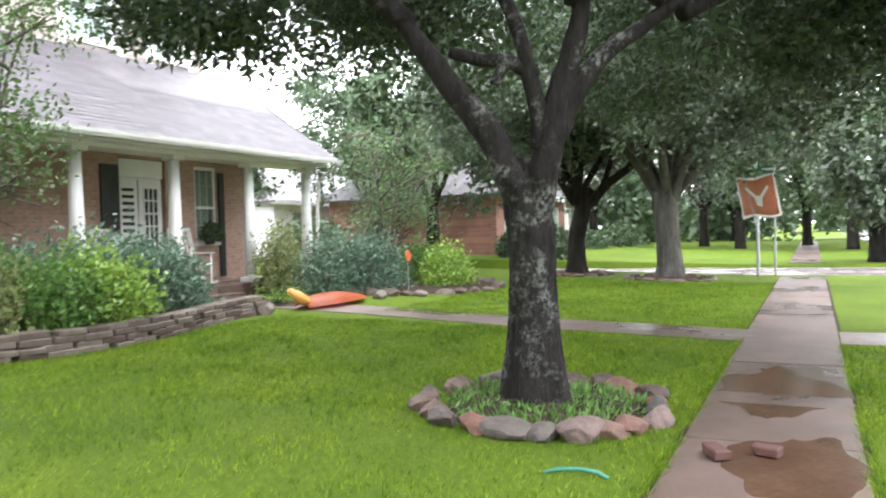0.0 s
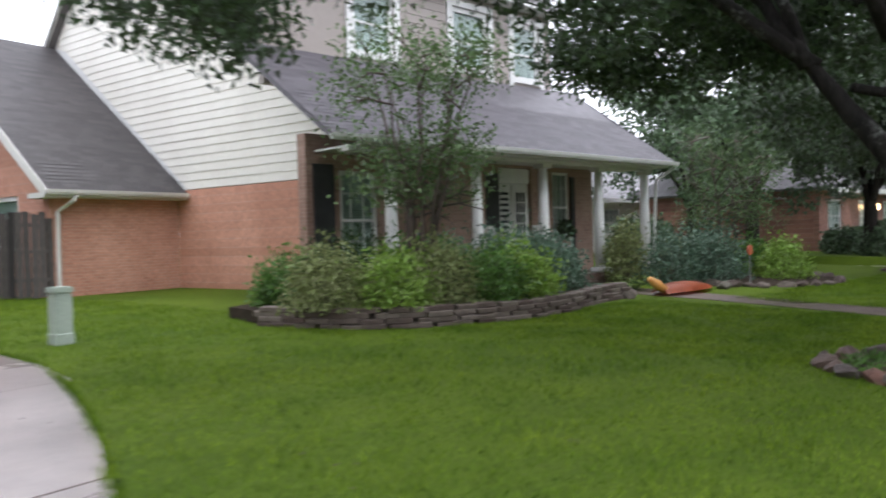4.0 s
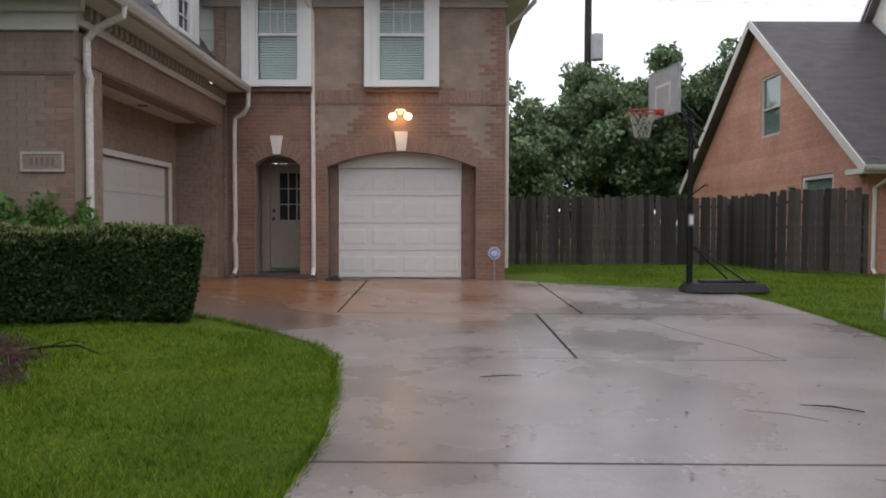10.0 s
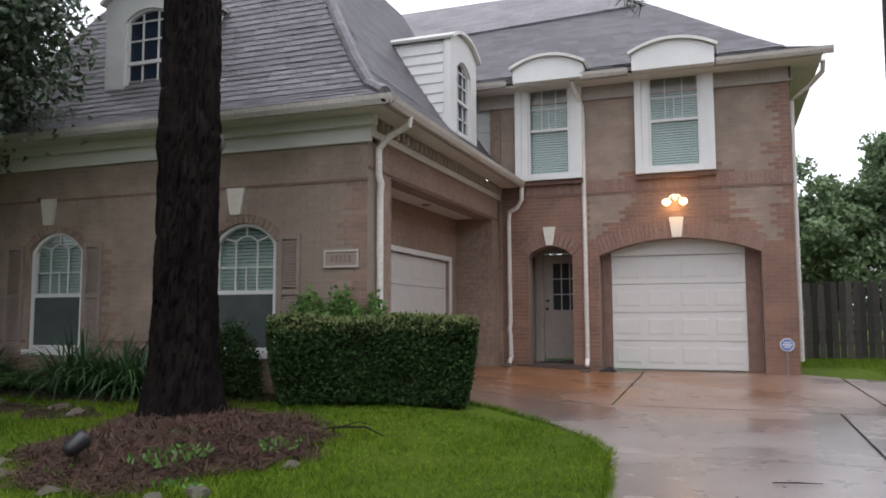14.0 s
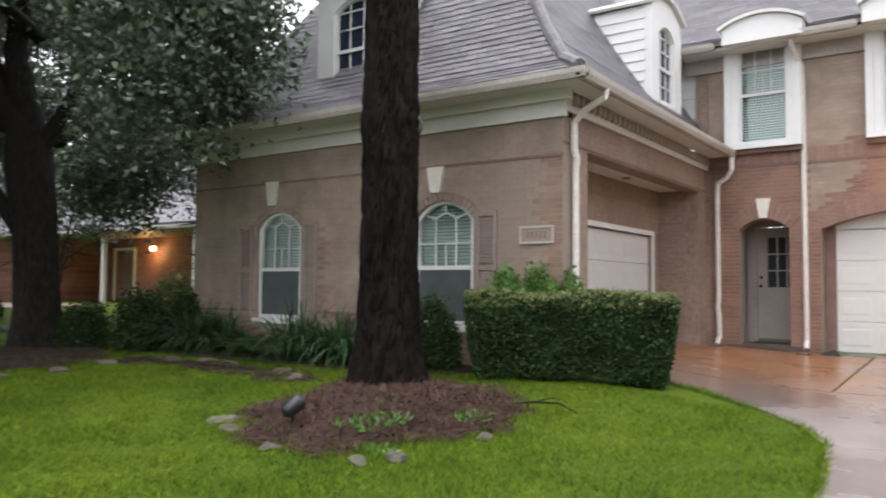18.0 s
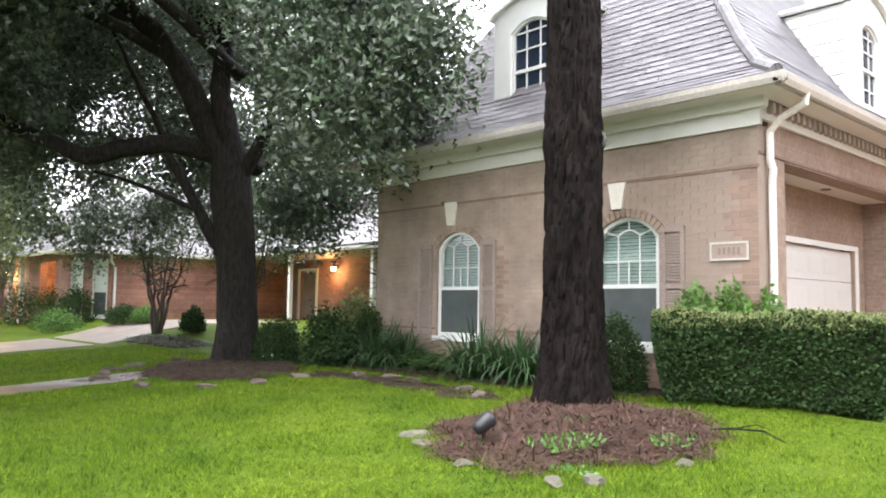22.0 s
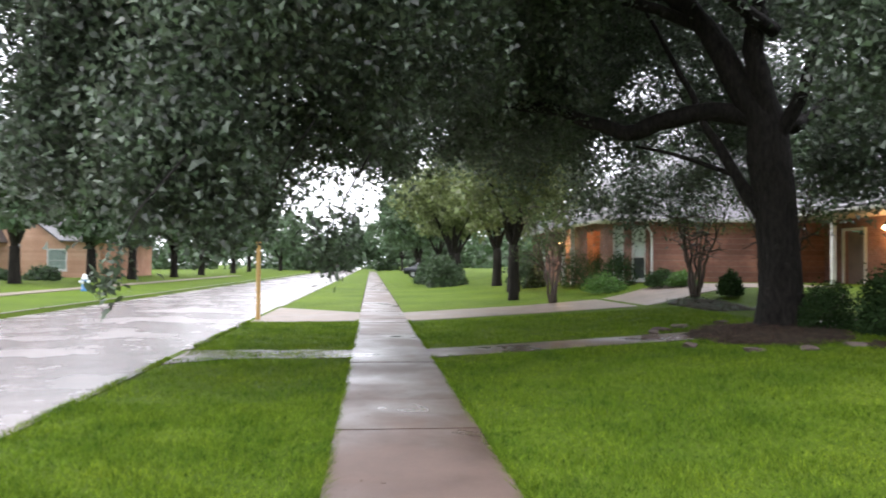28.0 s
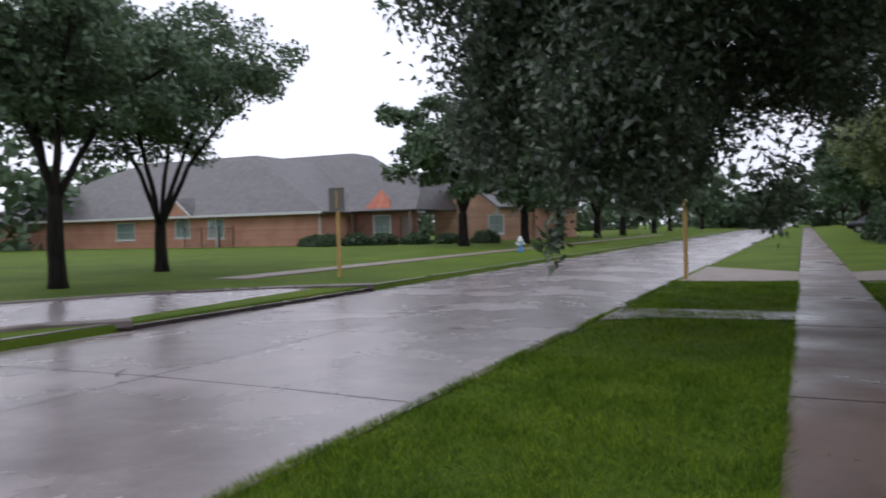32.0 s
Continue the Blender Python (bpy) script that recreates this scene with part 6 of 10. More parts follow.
for y in (-35.6, -29.9):
    part("entry_post", boxes((-57.7, -57.5, y, y + 0.2, 0.1, 3.1)), M_shutter, fh)
M_peach = bricks("peach_brick_side", (radians(90), 0, radians(90)), (0.6, 0.38, 0.27), (0.5, 0.3, 0.2), (0.55, 0.42, 0.34), (0.85, 0.8, 0.78))
bay = base("house", (-66, -28, 0.2), "peach brick house end with a steep dark roof", "house")
part("end_wall", wall(bmesh.new(), "x", -66.3, -66.0, -31.6, -22.0, 0.0, 3.3, ((-26.2, -24.6, 0.8, 2.6, 0),), top=lambda u: 3.3 + 2.6 * max(0.0, 1 - abs(u + 28.6) / 3.4)), M_peach, bay)
window(bay, "x", -66.0, -1, -26.2, -24.6, 0.8, 2.6, 0, 0.12, "six", True)
bm = face(bmesh.new(), (-65.6, -32.4, 3.0), (-65.6, -28.6, 6.1), (-80, -28.6, 6.1), (-80, -32.4, 3.0))
face(bm, (-65.6, -28.6, 6.1), (-65.6, -24.9, 3.2), (-80, -24.9, 3.2), (-80, -28.6, 6.1))
face(bm, (-65.5, -25.0, 3.2), (-65.5, -21.4, 3.1), (-80, -21.4, 3.1), (-80, -25.0, 3.4))
part("roof", thick(bm, 0.1), M_shingle_far, bay)
part("front_wall", boxes((-80, -66.31, -22.0, -21.7, 0, 3.2)), M_nbrick_front, bay)


# ---- trees ----
def limb(bm, points, r0, r1, tips, sides=9, twigs=6, reach=1.6, lift=0.3):
    """A bent limb, with twigs off its outer part; the ends of all of them go into tips."""
    pts = [Vector(p) for p in points]
    fine = []
    for i in range(len(pts) - 1):
        p0, p1, p2, p3 = pts[max(i - 1, 0)], pts[i], pts[i + 1], pts[min(i + 2, len(pts) - 1)]
        for k in range(4):
            t = k / 4
            fine.append(0.5 * ((2 * p1) + (p2 - p0) * t + (2 * p0 - 5 * p1 + 4 * p2 - p3) * t * t + (3 * p1 - p0 - 3 * p2 + p3) * t ** 3))
    fine.append(pts[-1])
    n = len(fine)
    wob = [Vector(rng.normal(size=3) * 0.02) for _ in fine]
    fine = [p + w * (0 if i in (0, n - 1) else 1) for i, (p, w) in enumerate(zip(fine, wob))]
    radii = [r0 + (r1 - r0) * (i / (n - 1)) ** 0.8 for i in range(n)]
    tube(bm, fine, radii, sides)
    for k in range(twigs):
        i = int(n * (0.35 + 0.62 * (k + 0.5) / twigs))
        p = fine[min(i, n - 1)]
        d = Vector((rng.normal(), rng.normal(), rng.normal() * 0.5 + lift)).normalized()
        length = reach * rng.uniform(0.6, 1.2)
        a, b = p + d * length * 0.5 + Vector((0, 0, 0.06)), p + d * length + Vector((0, 0, -0.05))
        tube(bm, [p, a, b], [max(radii[min(i, n - 1)] * 0.4, 0.02), 0.018, 0.007], 5)
        tips.append(b)
        tips.append(a)
        for _ in range(2):
            d2 = (d + Vector(rng.normal(size=3)) * 0.6).normalized()
            c = a + d2 * length * 0.55
            tube(bm, [a, c], [0.014, 0.005], 4)
            tips.append(c)
    tips.append(fine[-1])


def heavy(bm, points, r0, r1, sides=20):
    """A bare gnarled limb with uneven girth and ridged bark."""
    pts = [Vector(p) for p in points]
    fine = []
    for i in range(len(pts) - 1):
        p0, p1, p2, p3 = pts[max(i - 1, 0)], pts[i], pts[i + 1], pts[min(i + 2, len(pts) - 1)]
        for k in range(8):
            t = k / 8
            fine.append(0.5 * ((2 * p1) + (p2 - p0) * t + (2 * p0 - 5 * p1 + 4 * p2 - p3) * t * t + (3 * p1 - p0 - 3 * p2 + p3) * t ** 3))
    fine.append(pts[-1])
    n = len(fine)
    fine = [p + 0.05 * r0 / 0.2 * noise.noise_vector(p * 1.7) * (0 if i in (0, n - 1) else 1) for i, p in enumerate(fine)]
    radii = [(r0 + (r1 - r0) * (i / (n - 1)) ** 0.85) * (1 + 0.1 * noise.noise(p * 2.1)) for i, p in enumerate(fine)]
    had = len(bm.verts)
    tube(bm, fine, radii, sides)
    bm.verts.ensure_lookup_table()
    for v in bm.verts[had:]:
        c = min(fine, key=lambda p: (p - v.co).length_squared)
        v.co += (v.co - c) * 0.12 * noise.noise(v.co * 9)


def crown(tips, count, spread_, long, wide, material, parent, extra=(), flat=0.7, hang=0.0, name="crown"):
    """Leaves gathered round the twig ends."""
    centres = np.array([tuple(p) for p in tips] + [tuple(p) for p in extra])
    pick = centres[rng.integers(0, len(centres), count)]
    off = rng.normal(size=(count, 3))
    off *= (rng.random(count) ** 0.45 * spread_ * 1.75 / np.linalg.norm(off, axis=1))[:, None]
    off[:, 2] = off[:, 2] * flat - np.abs(rng.normal(size=count)) * hang
    return loose(name, leaf_quads(pick + off, long, wide, 0.3, count > 100000), material, parent)


def tree(name, at, limbs, label, bark, leaves, count, spread_, leaf=(0.09, 0.04), extra=(), trunk=None, hang=0.0, flat=0.7, twigs=6, reach=1.6, bones=()):
    """trunk: points with radii. limbs: (points, r0, r1), leafy; bones: the same, bare and heavy."""
    ob = base(name, at, label, "tree")
    tips = []
    bm = bmesh.new()
    o = Vector(at)
    if trunk:
        zs = [p[2] for p, _ in trunk]
        n = max(8, int((zs[-1] - zs[0]) / (0.05 if count > 60000 else 0.3)))
        hs = np.linspace(zs[0], zs[-1], n)
        at_z = [np.interp(hs, zs, [p[k] for p, _ in trunk]) for k in (0, 1)]
        tube(bm, [o + Vector((a, b, c)) for a, b, c in zip(*at_z, hs)], list(np.interp(hs, zs, [r for _, r in trunk])), 64 if count > 60000 else 18)
        for v in bm.verts:                       # buttressed foot
            h = v.co.z - o.z
            if h < 0.8:
                q = v.co - o
                k = 1 + 0.13 * math.cos(5 * math.atan2(q.y, q.x) + at[0]) * (0.8 - max(h, 0)) / 0.8
                v.co.x, v.co.y = o.x + q.x * k, o.y + q.y * k
        for v in bm.verts:                       # ridged bark
            q = v.co - o
            rad = math.hypot(q.x, q.y) + 1e-6
            s = Vector((q.x / rad * 4.5, q.y / rad * 4.5, q.z * 2.2))
            k = 1 - (0.018 * (1 - min(abs(noise.noise(s) + 0.5 * noise.noise(s * 2.4)) * 2.6, 1.0)) + 0.006 * noise.noise(s * 5)) / rad
            v.co.x, v.co.y = o.x + q.x * k, o.y + q.y * k
    for pts, r0, r1 in limbs:
        limb(bm, [o + Vector(p) for p in pts], r0, r1, tips, 10, twigs, reach)
    for pts, r0, r1 in bones:
        heavy(bm, [o + Vector(p) for p in pts], r0, r1)
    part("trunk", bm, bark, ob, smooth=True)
    crown(tips, count, spread_, leaf[0], leaf[1], leaves, ob, [o + Vector(p) for p in extra], flat, hang)
    return ob


def lumps(n, shapes, seed, about=(0, 0, 0)):
    """Places for leaf clusters in several rounded masses."""
    r = np.random.default_rng(seed)
    out = []
    total = sum(s[6] if len(s) > 6 else 1 for s in shapes)
    for s in shapes:
        k = int(n * (s[6] if len(s) > 6 else 1) / total)
        d = r.normal(size=(k, 3))
        d /= np.linalg.norm(d, axis=1, keepdims=True)
        d *= (r.random(k) ** 0.42)[:, None]
        out.append(d * np.array(s[3:6]) + np.array(s[:3]) - np.array(about))
    return [tuple(p) for p in np.vstack(out)]


def arching(n, height, radius, start, r0, seed, lean=(0, 0)):
    """Limbs that spread from a fork and arch outwards."""
    r = np.random.default_rng(seed)
    out = []
    for k in range(n):
        a = 2 * math.pi * (k + r.uniform(-0.3, 0.3)) / n
        R, H = radius * r.uniform(0.7, 1.1), height * r.uniform(0.75, 1.1)
        dx, dy = math.cos(a), math.sin(a)
        p = [(0, 0, start), (dx * R * 0.25 + lean[0] * 0.3, dy * R * 0.25 + lean[1] * 0.3, start + (H - start) * 0.4),
             (dx * R * 0.6 + lean[0] * 0.6, dy * R * 0.6 + lean[1] * 0.6, start + (H - start) * 0.75), (dx * R + lean[0], dy * R + lean[1], H)]
        out.append((p, r0 * r.uniform(0.7, 1.0), 0.03))
    return out


OAK_E = ((-5.0, 4.4, 4.4, 1.8, 1.7, 1.25, 1.5), (-3.6, 3.4, 4.9, 1.7, 1.7, 1.0, 0.9), (-2.2, 2.0, 6.2, 2.4, 2.2, 1.3, 0.9), (1.4, 3.0, 4.6, 2.0, 1.6, 1.1, 0.9), (3.0, 2.0, 4.3, 2.6, 2.4, 1.6, 1.2), (2.6, -2.4, 3.9, 2.6, 2.4, 1.5, 1.6),
         (0.6, -2.8, 5.2, 2.4, 2.2, 1.6, 1.2), (0.5, 0.5, 6.6, 3.2, 3.2, 1.8, 1.4), (-3.2, -0.5, 6.2, 2.0, 2.4, 1.2, 0.8), (5.0, 0.5, 4.2, 2.4, 2.4, 1.4, 1.0), (3.0, -4.6, 4.0, 2.8, 2.0, 1.4, 1.5), (5.6, -3.0, 3.8, 2.6, 2.2, 1.3, 1.2),
         (4.4, -2.1, 4.2, 2.2, 1.8, 0.9, 1.2), (4.9, -0.8, 4.9, 2.2, 1.8, 1.0, 1.2), (7.4, 0.9, 5.0, 2.4, 2.0, 0.8, 0.7), (9.5, -1.2, 5.1, 2.6, 2.2, 0.9, 0.7), (5.8, 4.3, 5.3, 2.0, 1.6, 0.9, 0.6), (2.4, 3.1, 4.1, 0.9, 0.8, 0.6, 0.3), (0.7, 3.3, 3.55, 0.75, 0.6, 0.4, 0.26), (0.4, 3.9, 3.9, 0.8, 0.7, 0.4, 0.26))
# masses of the big oak's crown: over the street, before the wing, high, behind, beyond the low limb
OAK_W = ((2.6, -8.6, 5.0, 3.2, 2.4, 2.6, 3.6), (0.2, -7.8, 5.0, 3.5, 2.7, 2.2, 3.3), (3.5, -0.4, 5.0, 1.5, 1.3, 1.7, 0.9), (0.5, -1.5, 8.6, 5.0, 4.5, 1.8, 2.2), (-4.6, 1.6, 5.8, 4.2, 3.4, 2.0, 1.0),
         (-6.0, -4.8, 5.2, 4.7, 3.2, 1.9, 2.1), (-1.5, -10.3, 3.9, 3.0, 1.7, 1.8, 0.9), (3.4, -6.8, 6.9, 2.3, 2.2, 1.6, 1.0), (-3.4, -4.6, 6.2, 3.4, 3.0, 1.8, 2.2), (-9.5, -3.5, 5.8, 3.6, 3.4, 1.6, 1.2), (-3.2, 3.4, 3.9, 3.2, 2.2, 1.3, 0.9), (-7.0, 0.2, 3.7, 3.6, 2.6, 1.3, 1.0), (4.3, -9.4, 2.5, 0.3, 0.3, 0.3, 0.12), (4.2, 0.3, 5.0, 1.0, 0.9, 1.0, 0.5), (-4.0, -1.0, 7.6, 4.0, 3.4, 1.8, 1.4), (-7.5, -3.0, 6.4, 3.4, 3.0, 1.8, 1.6),
         (-0.1, -4.2, 6.5, 1.9, 1.6, 1.2, 1.2), (-4.6, -1.6, 6.8, 2.6, 2.2, 1.2, 1.0), (-3.6, 0.6, 5.2, 1.6, 1.4, 1.2, 0.5), (-0.2, 1.7, 3.4, 1.0, 1.0, 0.6, 0.4), (3.1, 0.9, 4.5, 1.1, 0.9, 0.8, 0.5), (4.2, -9.4, 2.6, 0.8, 0.9, 0.5, 0.3), (-3.0, -5.0, 8.6, 4.2, 3.6, 1.3, 2.4), (-6.3, -1.4, 5.0, 2.0, 1.7, 1.0, 0.9), (-3.2, -3.6, 5.6, 1.6, 1.5, 0.9, 0.8), (2.6, -11.1, 3.5, 1.3, 0.8, 1.3, 1.1), (3.2, -10.6, 4.6, 1.4, 0.9, 0.9, 0.7))
# the oak before the neighbour's house, in its ring of stones
oak_e = tree("oak_tree", (9.08, 2.55, rise(9.1, 2.55)), [
    ([(-0.5, 0.85, 3.0), (-0.6, 1.4, 3.9), (-0.5, 2.2, 4.6), (-0.2, 3.2, 4.8)], 0.09, 0.03),
    ([(0.0, -0.4, 3.1), (0.0, -0.3, 4.2), (-0.2, 0.2, 5.6), (-0.2, 0.6, 6.6)], 0.10, 0.03),
    ([(0.3, -0.9, 3.1), (0.7, -1.6, 4.0), (1.2, -2.2, 4.8), (1.9, -3.0, 5.4)], 0.08, 0.03),
    ([(0.4, -1.1, 3.0), (1.4, -2.0, 3.6), (2.4, -2.8, 4.2), (3.6, -3.8, 4.3)], 0.07, 0.03),
    ([(-0.4, 0.8, 3.0), (-1.4, 1.8, 4.0), (-2.4, 2.8, 4.5), (-3.4, 3.8, 4.3)], 0.09, 0.03),
    ([(-0.2, 0.2, 3.2), (-1.6, 0.4, 4.5), (-2.8, 0.2, 5.2), (-4.0, 0.3, 5.4)], 0.08, 0.03),
    ([(0.1, 0.0, 3.4), (1.6, 1.2, 4.2), (3.0, 2.0, 4.8), (4.6, 2.8, 4.8)], 0.10, 0.03),
], "dark-trunked oak with lichened forking limbs in a ring of stones", M_bark_lichen, M_leaf_oak, 210000, 0.34, (0.095, 0.042), lumps(600, OAK_E, 31),
    trunk=[((0.05, 0, -0.15), 0.36), ((0.02, 0, 0.12), 0.27), ((0, 0, 0.6), 0.205), ((0, 0, 1.2), 0.185), ((0, 0.02, 1.5), 0.195), ((0, 0.04, 1.72), 0.185), ((0, 0.04, 1.95), 0.11)],
    bones=[([(0, 0.02, 1.5), (-0.14, 0.12, 1.8), (-0.2, 0.25, 2.13), (-0.31, 0.5, 2.48), (-0.4, 0.69, 2.78), (-0.47, 0.86, 3.1), (-0.55, 1.0, 3.5), (-0.6, 1.3, 4.2)], 0.135, 0.05),
           ([(0, 0, 1.45), (-0.03, -0.1, 1.85), (-0.02, -0.2, 2.17), (0.03, -0.27, 2.51), (0.07, -0.36, 2.85), (0.1, -0.42, 3.2), (0.1, -0.4, 4.2)], 0.14, 0.06),
           ([(-0.05, -0.1, 2.0), (-0.06, -0.1, 2.3), (-0.09, -0.03, 2.62), (-0.12, 0.05, 2.96), (-0.2, 0.2, 3.4), (-0.3, 0.3, 4.2)], 0.085, 0.04),
           ([(0.0, -0.22, 2.1), (0.05, -0.35, 2.4), (0.16, -0.55, 2.7), (0.3, -0.82, 2.9), (0.43, -1.1, 3.14), (0.6, -1.4, 3.4)], 0.085, 0.05),
           ([(-0.06, -0.08, 2.55), (-0.13, 0.1, 2.68), (-0.22, 0.3, 2.7), (-0.34, 0.5, 2.76)], 0.065, 0.045),
           ([(-0.15, 0.12, 2.68), (-0.2, 0.16, 2.58), (-0.23, 0.19, 2.5)], 0.05, 0.035)])

# the big oak before the wing
oak_w = tree("oak_tree", (-12.94, 7.45, land(-12.94, 7.45)), [
    ([(-3.4, -4.5, 4.7), (-4.6, -5.6, 5.2), (-6.4, -6.4, 5.4), (-8.2, -6.8, 5.6)], 0.13, 0.05),
    ([(-1.3, -2.4, 7.0), (-1.8, -2.8, 8.0), (-2.6, -3.0, 9.0)], 0.12, 0.05),
    ([(0.3, -0.4, 7.3), (0.4, -0.5, 8.2), (0.6, -0.6, 9.2)], 0.12, 0.05),
    ([(0.9, 0.5, 5.6), (1.6, 0.2, 6.2), (2.6, -0.4, 6.4), (3.6, -1.2, 6.0)], 0.10, 0.04),
    ([(-0.3, 0.4, 3.6), (-1.2, 1.4, 4.2), (-2.2, 2.4, 4.8), (-3.6, 3.2, 5.0)], 0.12, 0.04),
    ([(-1.0, -1.8, 6.2), (-1.8, -2.6, 6.6), (-3.2, -4.0, 7.0), (-4.6, -5.6, 6.8)], 0.13, 0.04),
    ([(0.6, 0.4, 5.0), (1.6, 0.6, 6.2), (3.0, 0.4, 6.8), (4.6, 0.0, 6.2)], 0.13, 0.04),
    ([(0, -0.5, 6.0), (0.6, -2.2, 6.8), (1.0, -3.8, 7.0), (0.6, -5.4, 6.2)], 0.14, 0.04),
    ([(0.2, -0.2, 5.2), (1.4, -3.2, 6.2), (2.6, -6.4, 6.2), (3.6, -9.6, 4.6)], 0.13, 0.03),
    ([(-0.6, -0.8, 5.4), (-0.8, -3.6, 6.2), (-0.6, -7.0, 6.0), (0.0, -10.2, 3.8)], 0.13, 0.03),
    ([(-0.6, 0, 5.6), (-2.4, 0.6, 6.8), (-4.4, 0.6, 7.4), (-6.4, 0.2, 6.8)], 0.14, 0.04),
], "broad dark live oak with a low heavy limb over the lawn", M_bark_old, M_leaf_oak2, 560000, 0.38, (0.105, 0.045), lumps(1150, OAK_W, 32),
    trunk=[((0.0, 0, -0.2), 0.52), ((0, 0, 0.1), 0.43), ((0, 0, 0.7), 0.37), ((-0.02, -0.04, 1.6), 0.35), ((-0.04, -0.1, 2.4), 0.36), ((-0.05, -0.18, 3.0), 0.38), ((-0.05, -0.22, 3.6), 0.34), ((-0.05, -0.25, 4.0), 0.22)],
    bones=[([(-0.05, -0.2, 3.1), (-0.1, -0.42, 3.8), (-0.22, -0.7, 4.45), (-0.42, -1.05, 5.3), (-0.7, -1.45, 5.9), (-1.0, -1.85, 6.35), (-1.36, -2.35, 7.05), (-1.8, -2.8, 8.0)], 0.28, 0.11),
           ([(-0.05, -0.25, 3.4), (0.03, -0.32, 4.1), (0.01, -0.48, 4.92), (0.09, -0.47, 5.75), (0.17, -0.45, 6.45), (0.3, -0.4, 7.3), (0.4, -0.5, 8.2)], 0.235, 0.1),
           ([(0.04, -0.46, 5.4), (-0.25, -0.8, 6.1), (-0.5, -1.0, 6.6), (-0.8, -1.2, 7.4)], 0.14, 0.07),
           ([(0.1, -0.15, 3.3), (0.35, 0.1, 3.85), (0.5, 0.2, 4.35), (0.62, 0.3, 4.9), (0.92, 0.5, 5.7), (1.5, 0.6, 6.8)], 0.15, 0.04),
           ([(-0.05, -0.3, 3.6), (-0.3, -0.62, 3.84), (-0.62, -1.14, 3.92), (-1.1, -1.7, 3.82), (-1.55, -2.24, 3.7), (-1.94, -2.72, 3.88), (-2.33, -3.21, 4.17), (-2.72, -3.7, 4.36), (-3.11, -4.18, 4.48), (-3.62, -4.83, 4.8), (-4.8, -5.7, 5.2)], 0.2, 0.09),
           ([(-0.1, -0.3, 2.0), (-0.25, -0.52, 2.45), (-0.34, -0.7, 2.86), (-0.52, -0.96, 3.37), (-0.64, -1.14, 3.74), (-0.9, -1.3, 4.4), (-1.4, -1.6, 5.4), (-2.0, -1.8, 6.4)], 0.14, 0.03),
           ([(-0.34, -0.7, 2.75), (-0.6, -1.1, 2.95), (-1.0, -1.6, 3.2), (-1.5, -2.1, 3.4)], 0.06, 0.025)], hang=0.35, twigs=8, reach=2.0)

# thin sprays that hang from the oak over the street
bm = bmesh.new()
for k, (x, y, z, n) in enumerate(((-7.13, -2.12, 1.25, 300), (-8.8, -1.47, 1.75, 800), (-9.2, -0.25, 1.6, 720), (-8.7, -2.2, 1.95, 800), (-9.1, -0.97, 2.0, 500))):
    top = Vector((x - 0.9, y + 0.5, z + 1.3))
    tube(bm, [top, top.lerp(Vector((x, y, z)), 0.6) + Vector((0.1, 0, 0.15)), (x, y, z)], [0.016, 0.01, 0.004], 5)
    crown([(x, y, z + 0.12), (x - 0.05, y, z), (x - 0.12, y + 0.06, z + 0.28)] + ([(x - 0.3, y + 0.15, z + 0.5)] if n > 700 else []), n // (1 if n > 500 else 2), 0.11 if n < 700 else 0.24, 0.11, 0.045, M_leaf_oak2, oak_w, hang=0.08, name="hanging_spray")["kind"] = "stuff"
part("hanging_twig", bm, M_bark_old, oak_w)["kind"] = "stuff"

# the pine before the wing
pine = base("pine_tree", (-5.4, 7.4, land(-5.4, 7.4)), "tall straight pine trunk with dark plated bark on a mulch mound", "tree")
g = land(-5.4, 7.4)
prof = [(-0.2, 0.50), (0.1, 0.43), (0.5, 0.35), (1.2, 0.315), (2.4, 0.298), (2.7, 0.30), (2.95, 0.325), (3.3, 0.295), (6.5, 0.27), (10, 0.25), (13, 0.2)]
bm = bmesh.new()
rings = []
SIDES = 96
for z in [-0.2 + 0.035 * k for k in range(215)] + [7.6 + 0.25 * k for k in range(22)]:
    R = float(np.interp(z, [q[0] for q in prof], [q[1] for q in prof]))
    row = []
    for k in range(SIDES):
        a = 2 * math.pi * k / SIDES
        s = Vector((math.cos(a) * 8.5, math.sin(a) * 8.5, z * 2.6))
        f = noise.noise(s) + 0.5 * noise.noise(s * 2.3)
        crack = min(abs(f) * 2.6, 1.0)                    # deep furrows between long plates
        fine = 0.006 * noise.noise(Vector((math.cos(a) * 22, math.sin(a) * 22, z * 16)))
        r = R + 0.02 - 0.042 * (1 - crack) ** 1.3 + 0.012 * noise.noise(s * 0.8) + fine
        row.append(bm.verts.new((-5.375 + math.cos(a) * r, 7.418 + math.sin(a) * r, g + z)))
    rings.append(row)
for a, b in zip(rings, rings[1:]):
    for k in range(SIDES):
        bm.faces.new((a[k], a[(k + 1) % SIDES], b[(k + 1) % SIDES], b[k]))
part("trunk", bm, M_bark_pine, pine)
bm = bmesh.new()
bmesh.ops.create_icosphere(bm, subdivisions=3, radius=0.1)
for v in bm.verts:
    v.co = Vector((v.co.x * 0.8 - 5.14, v.co.y * 0.8 + 7.58, v.co.z * 1.1 + g + 2.92)) + v.co * 0.25 * noise.noise(v.co * 30)
part("knob", bm, M_bark_pale, pine, "pale healed branch stub", smooth=True)
bm, tips = bmesh.new(), []
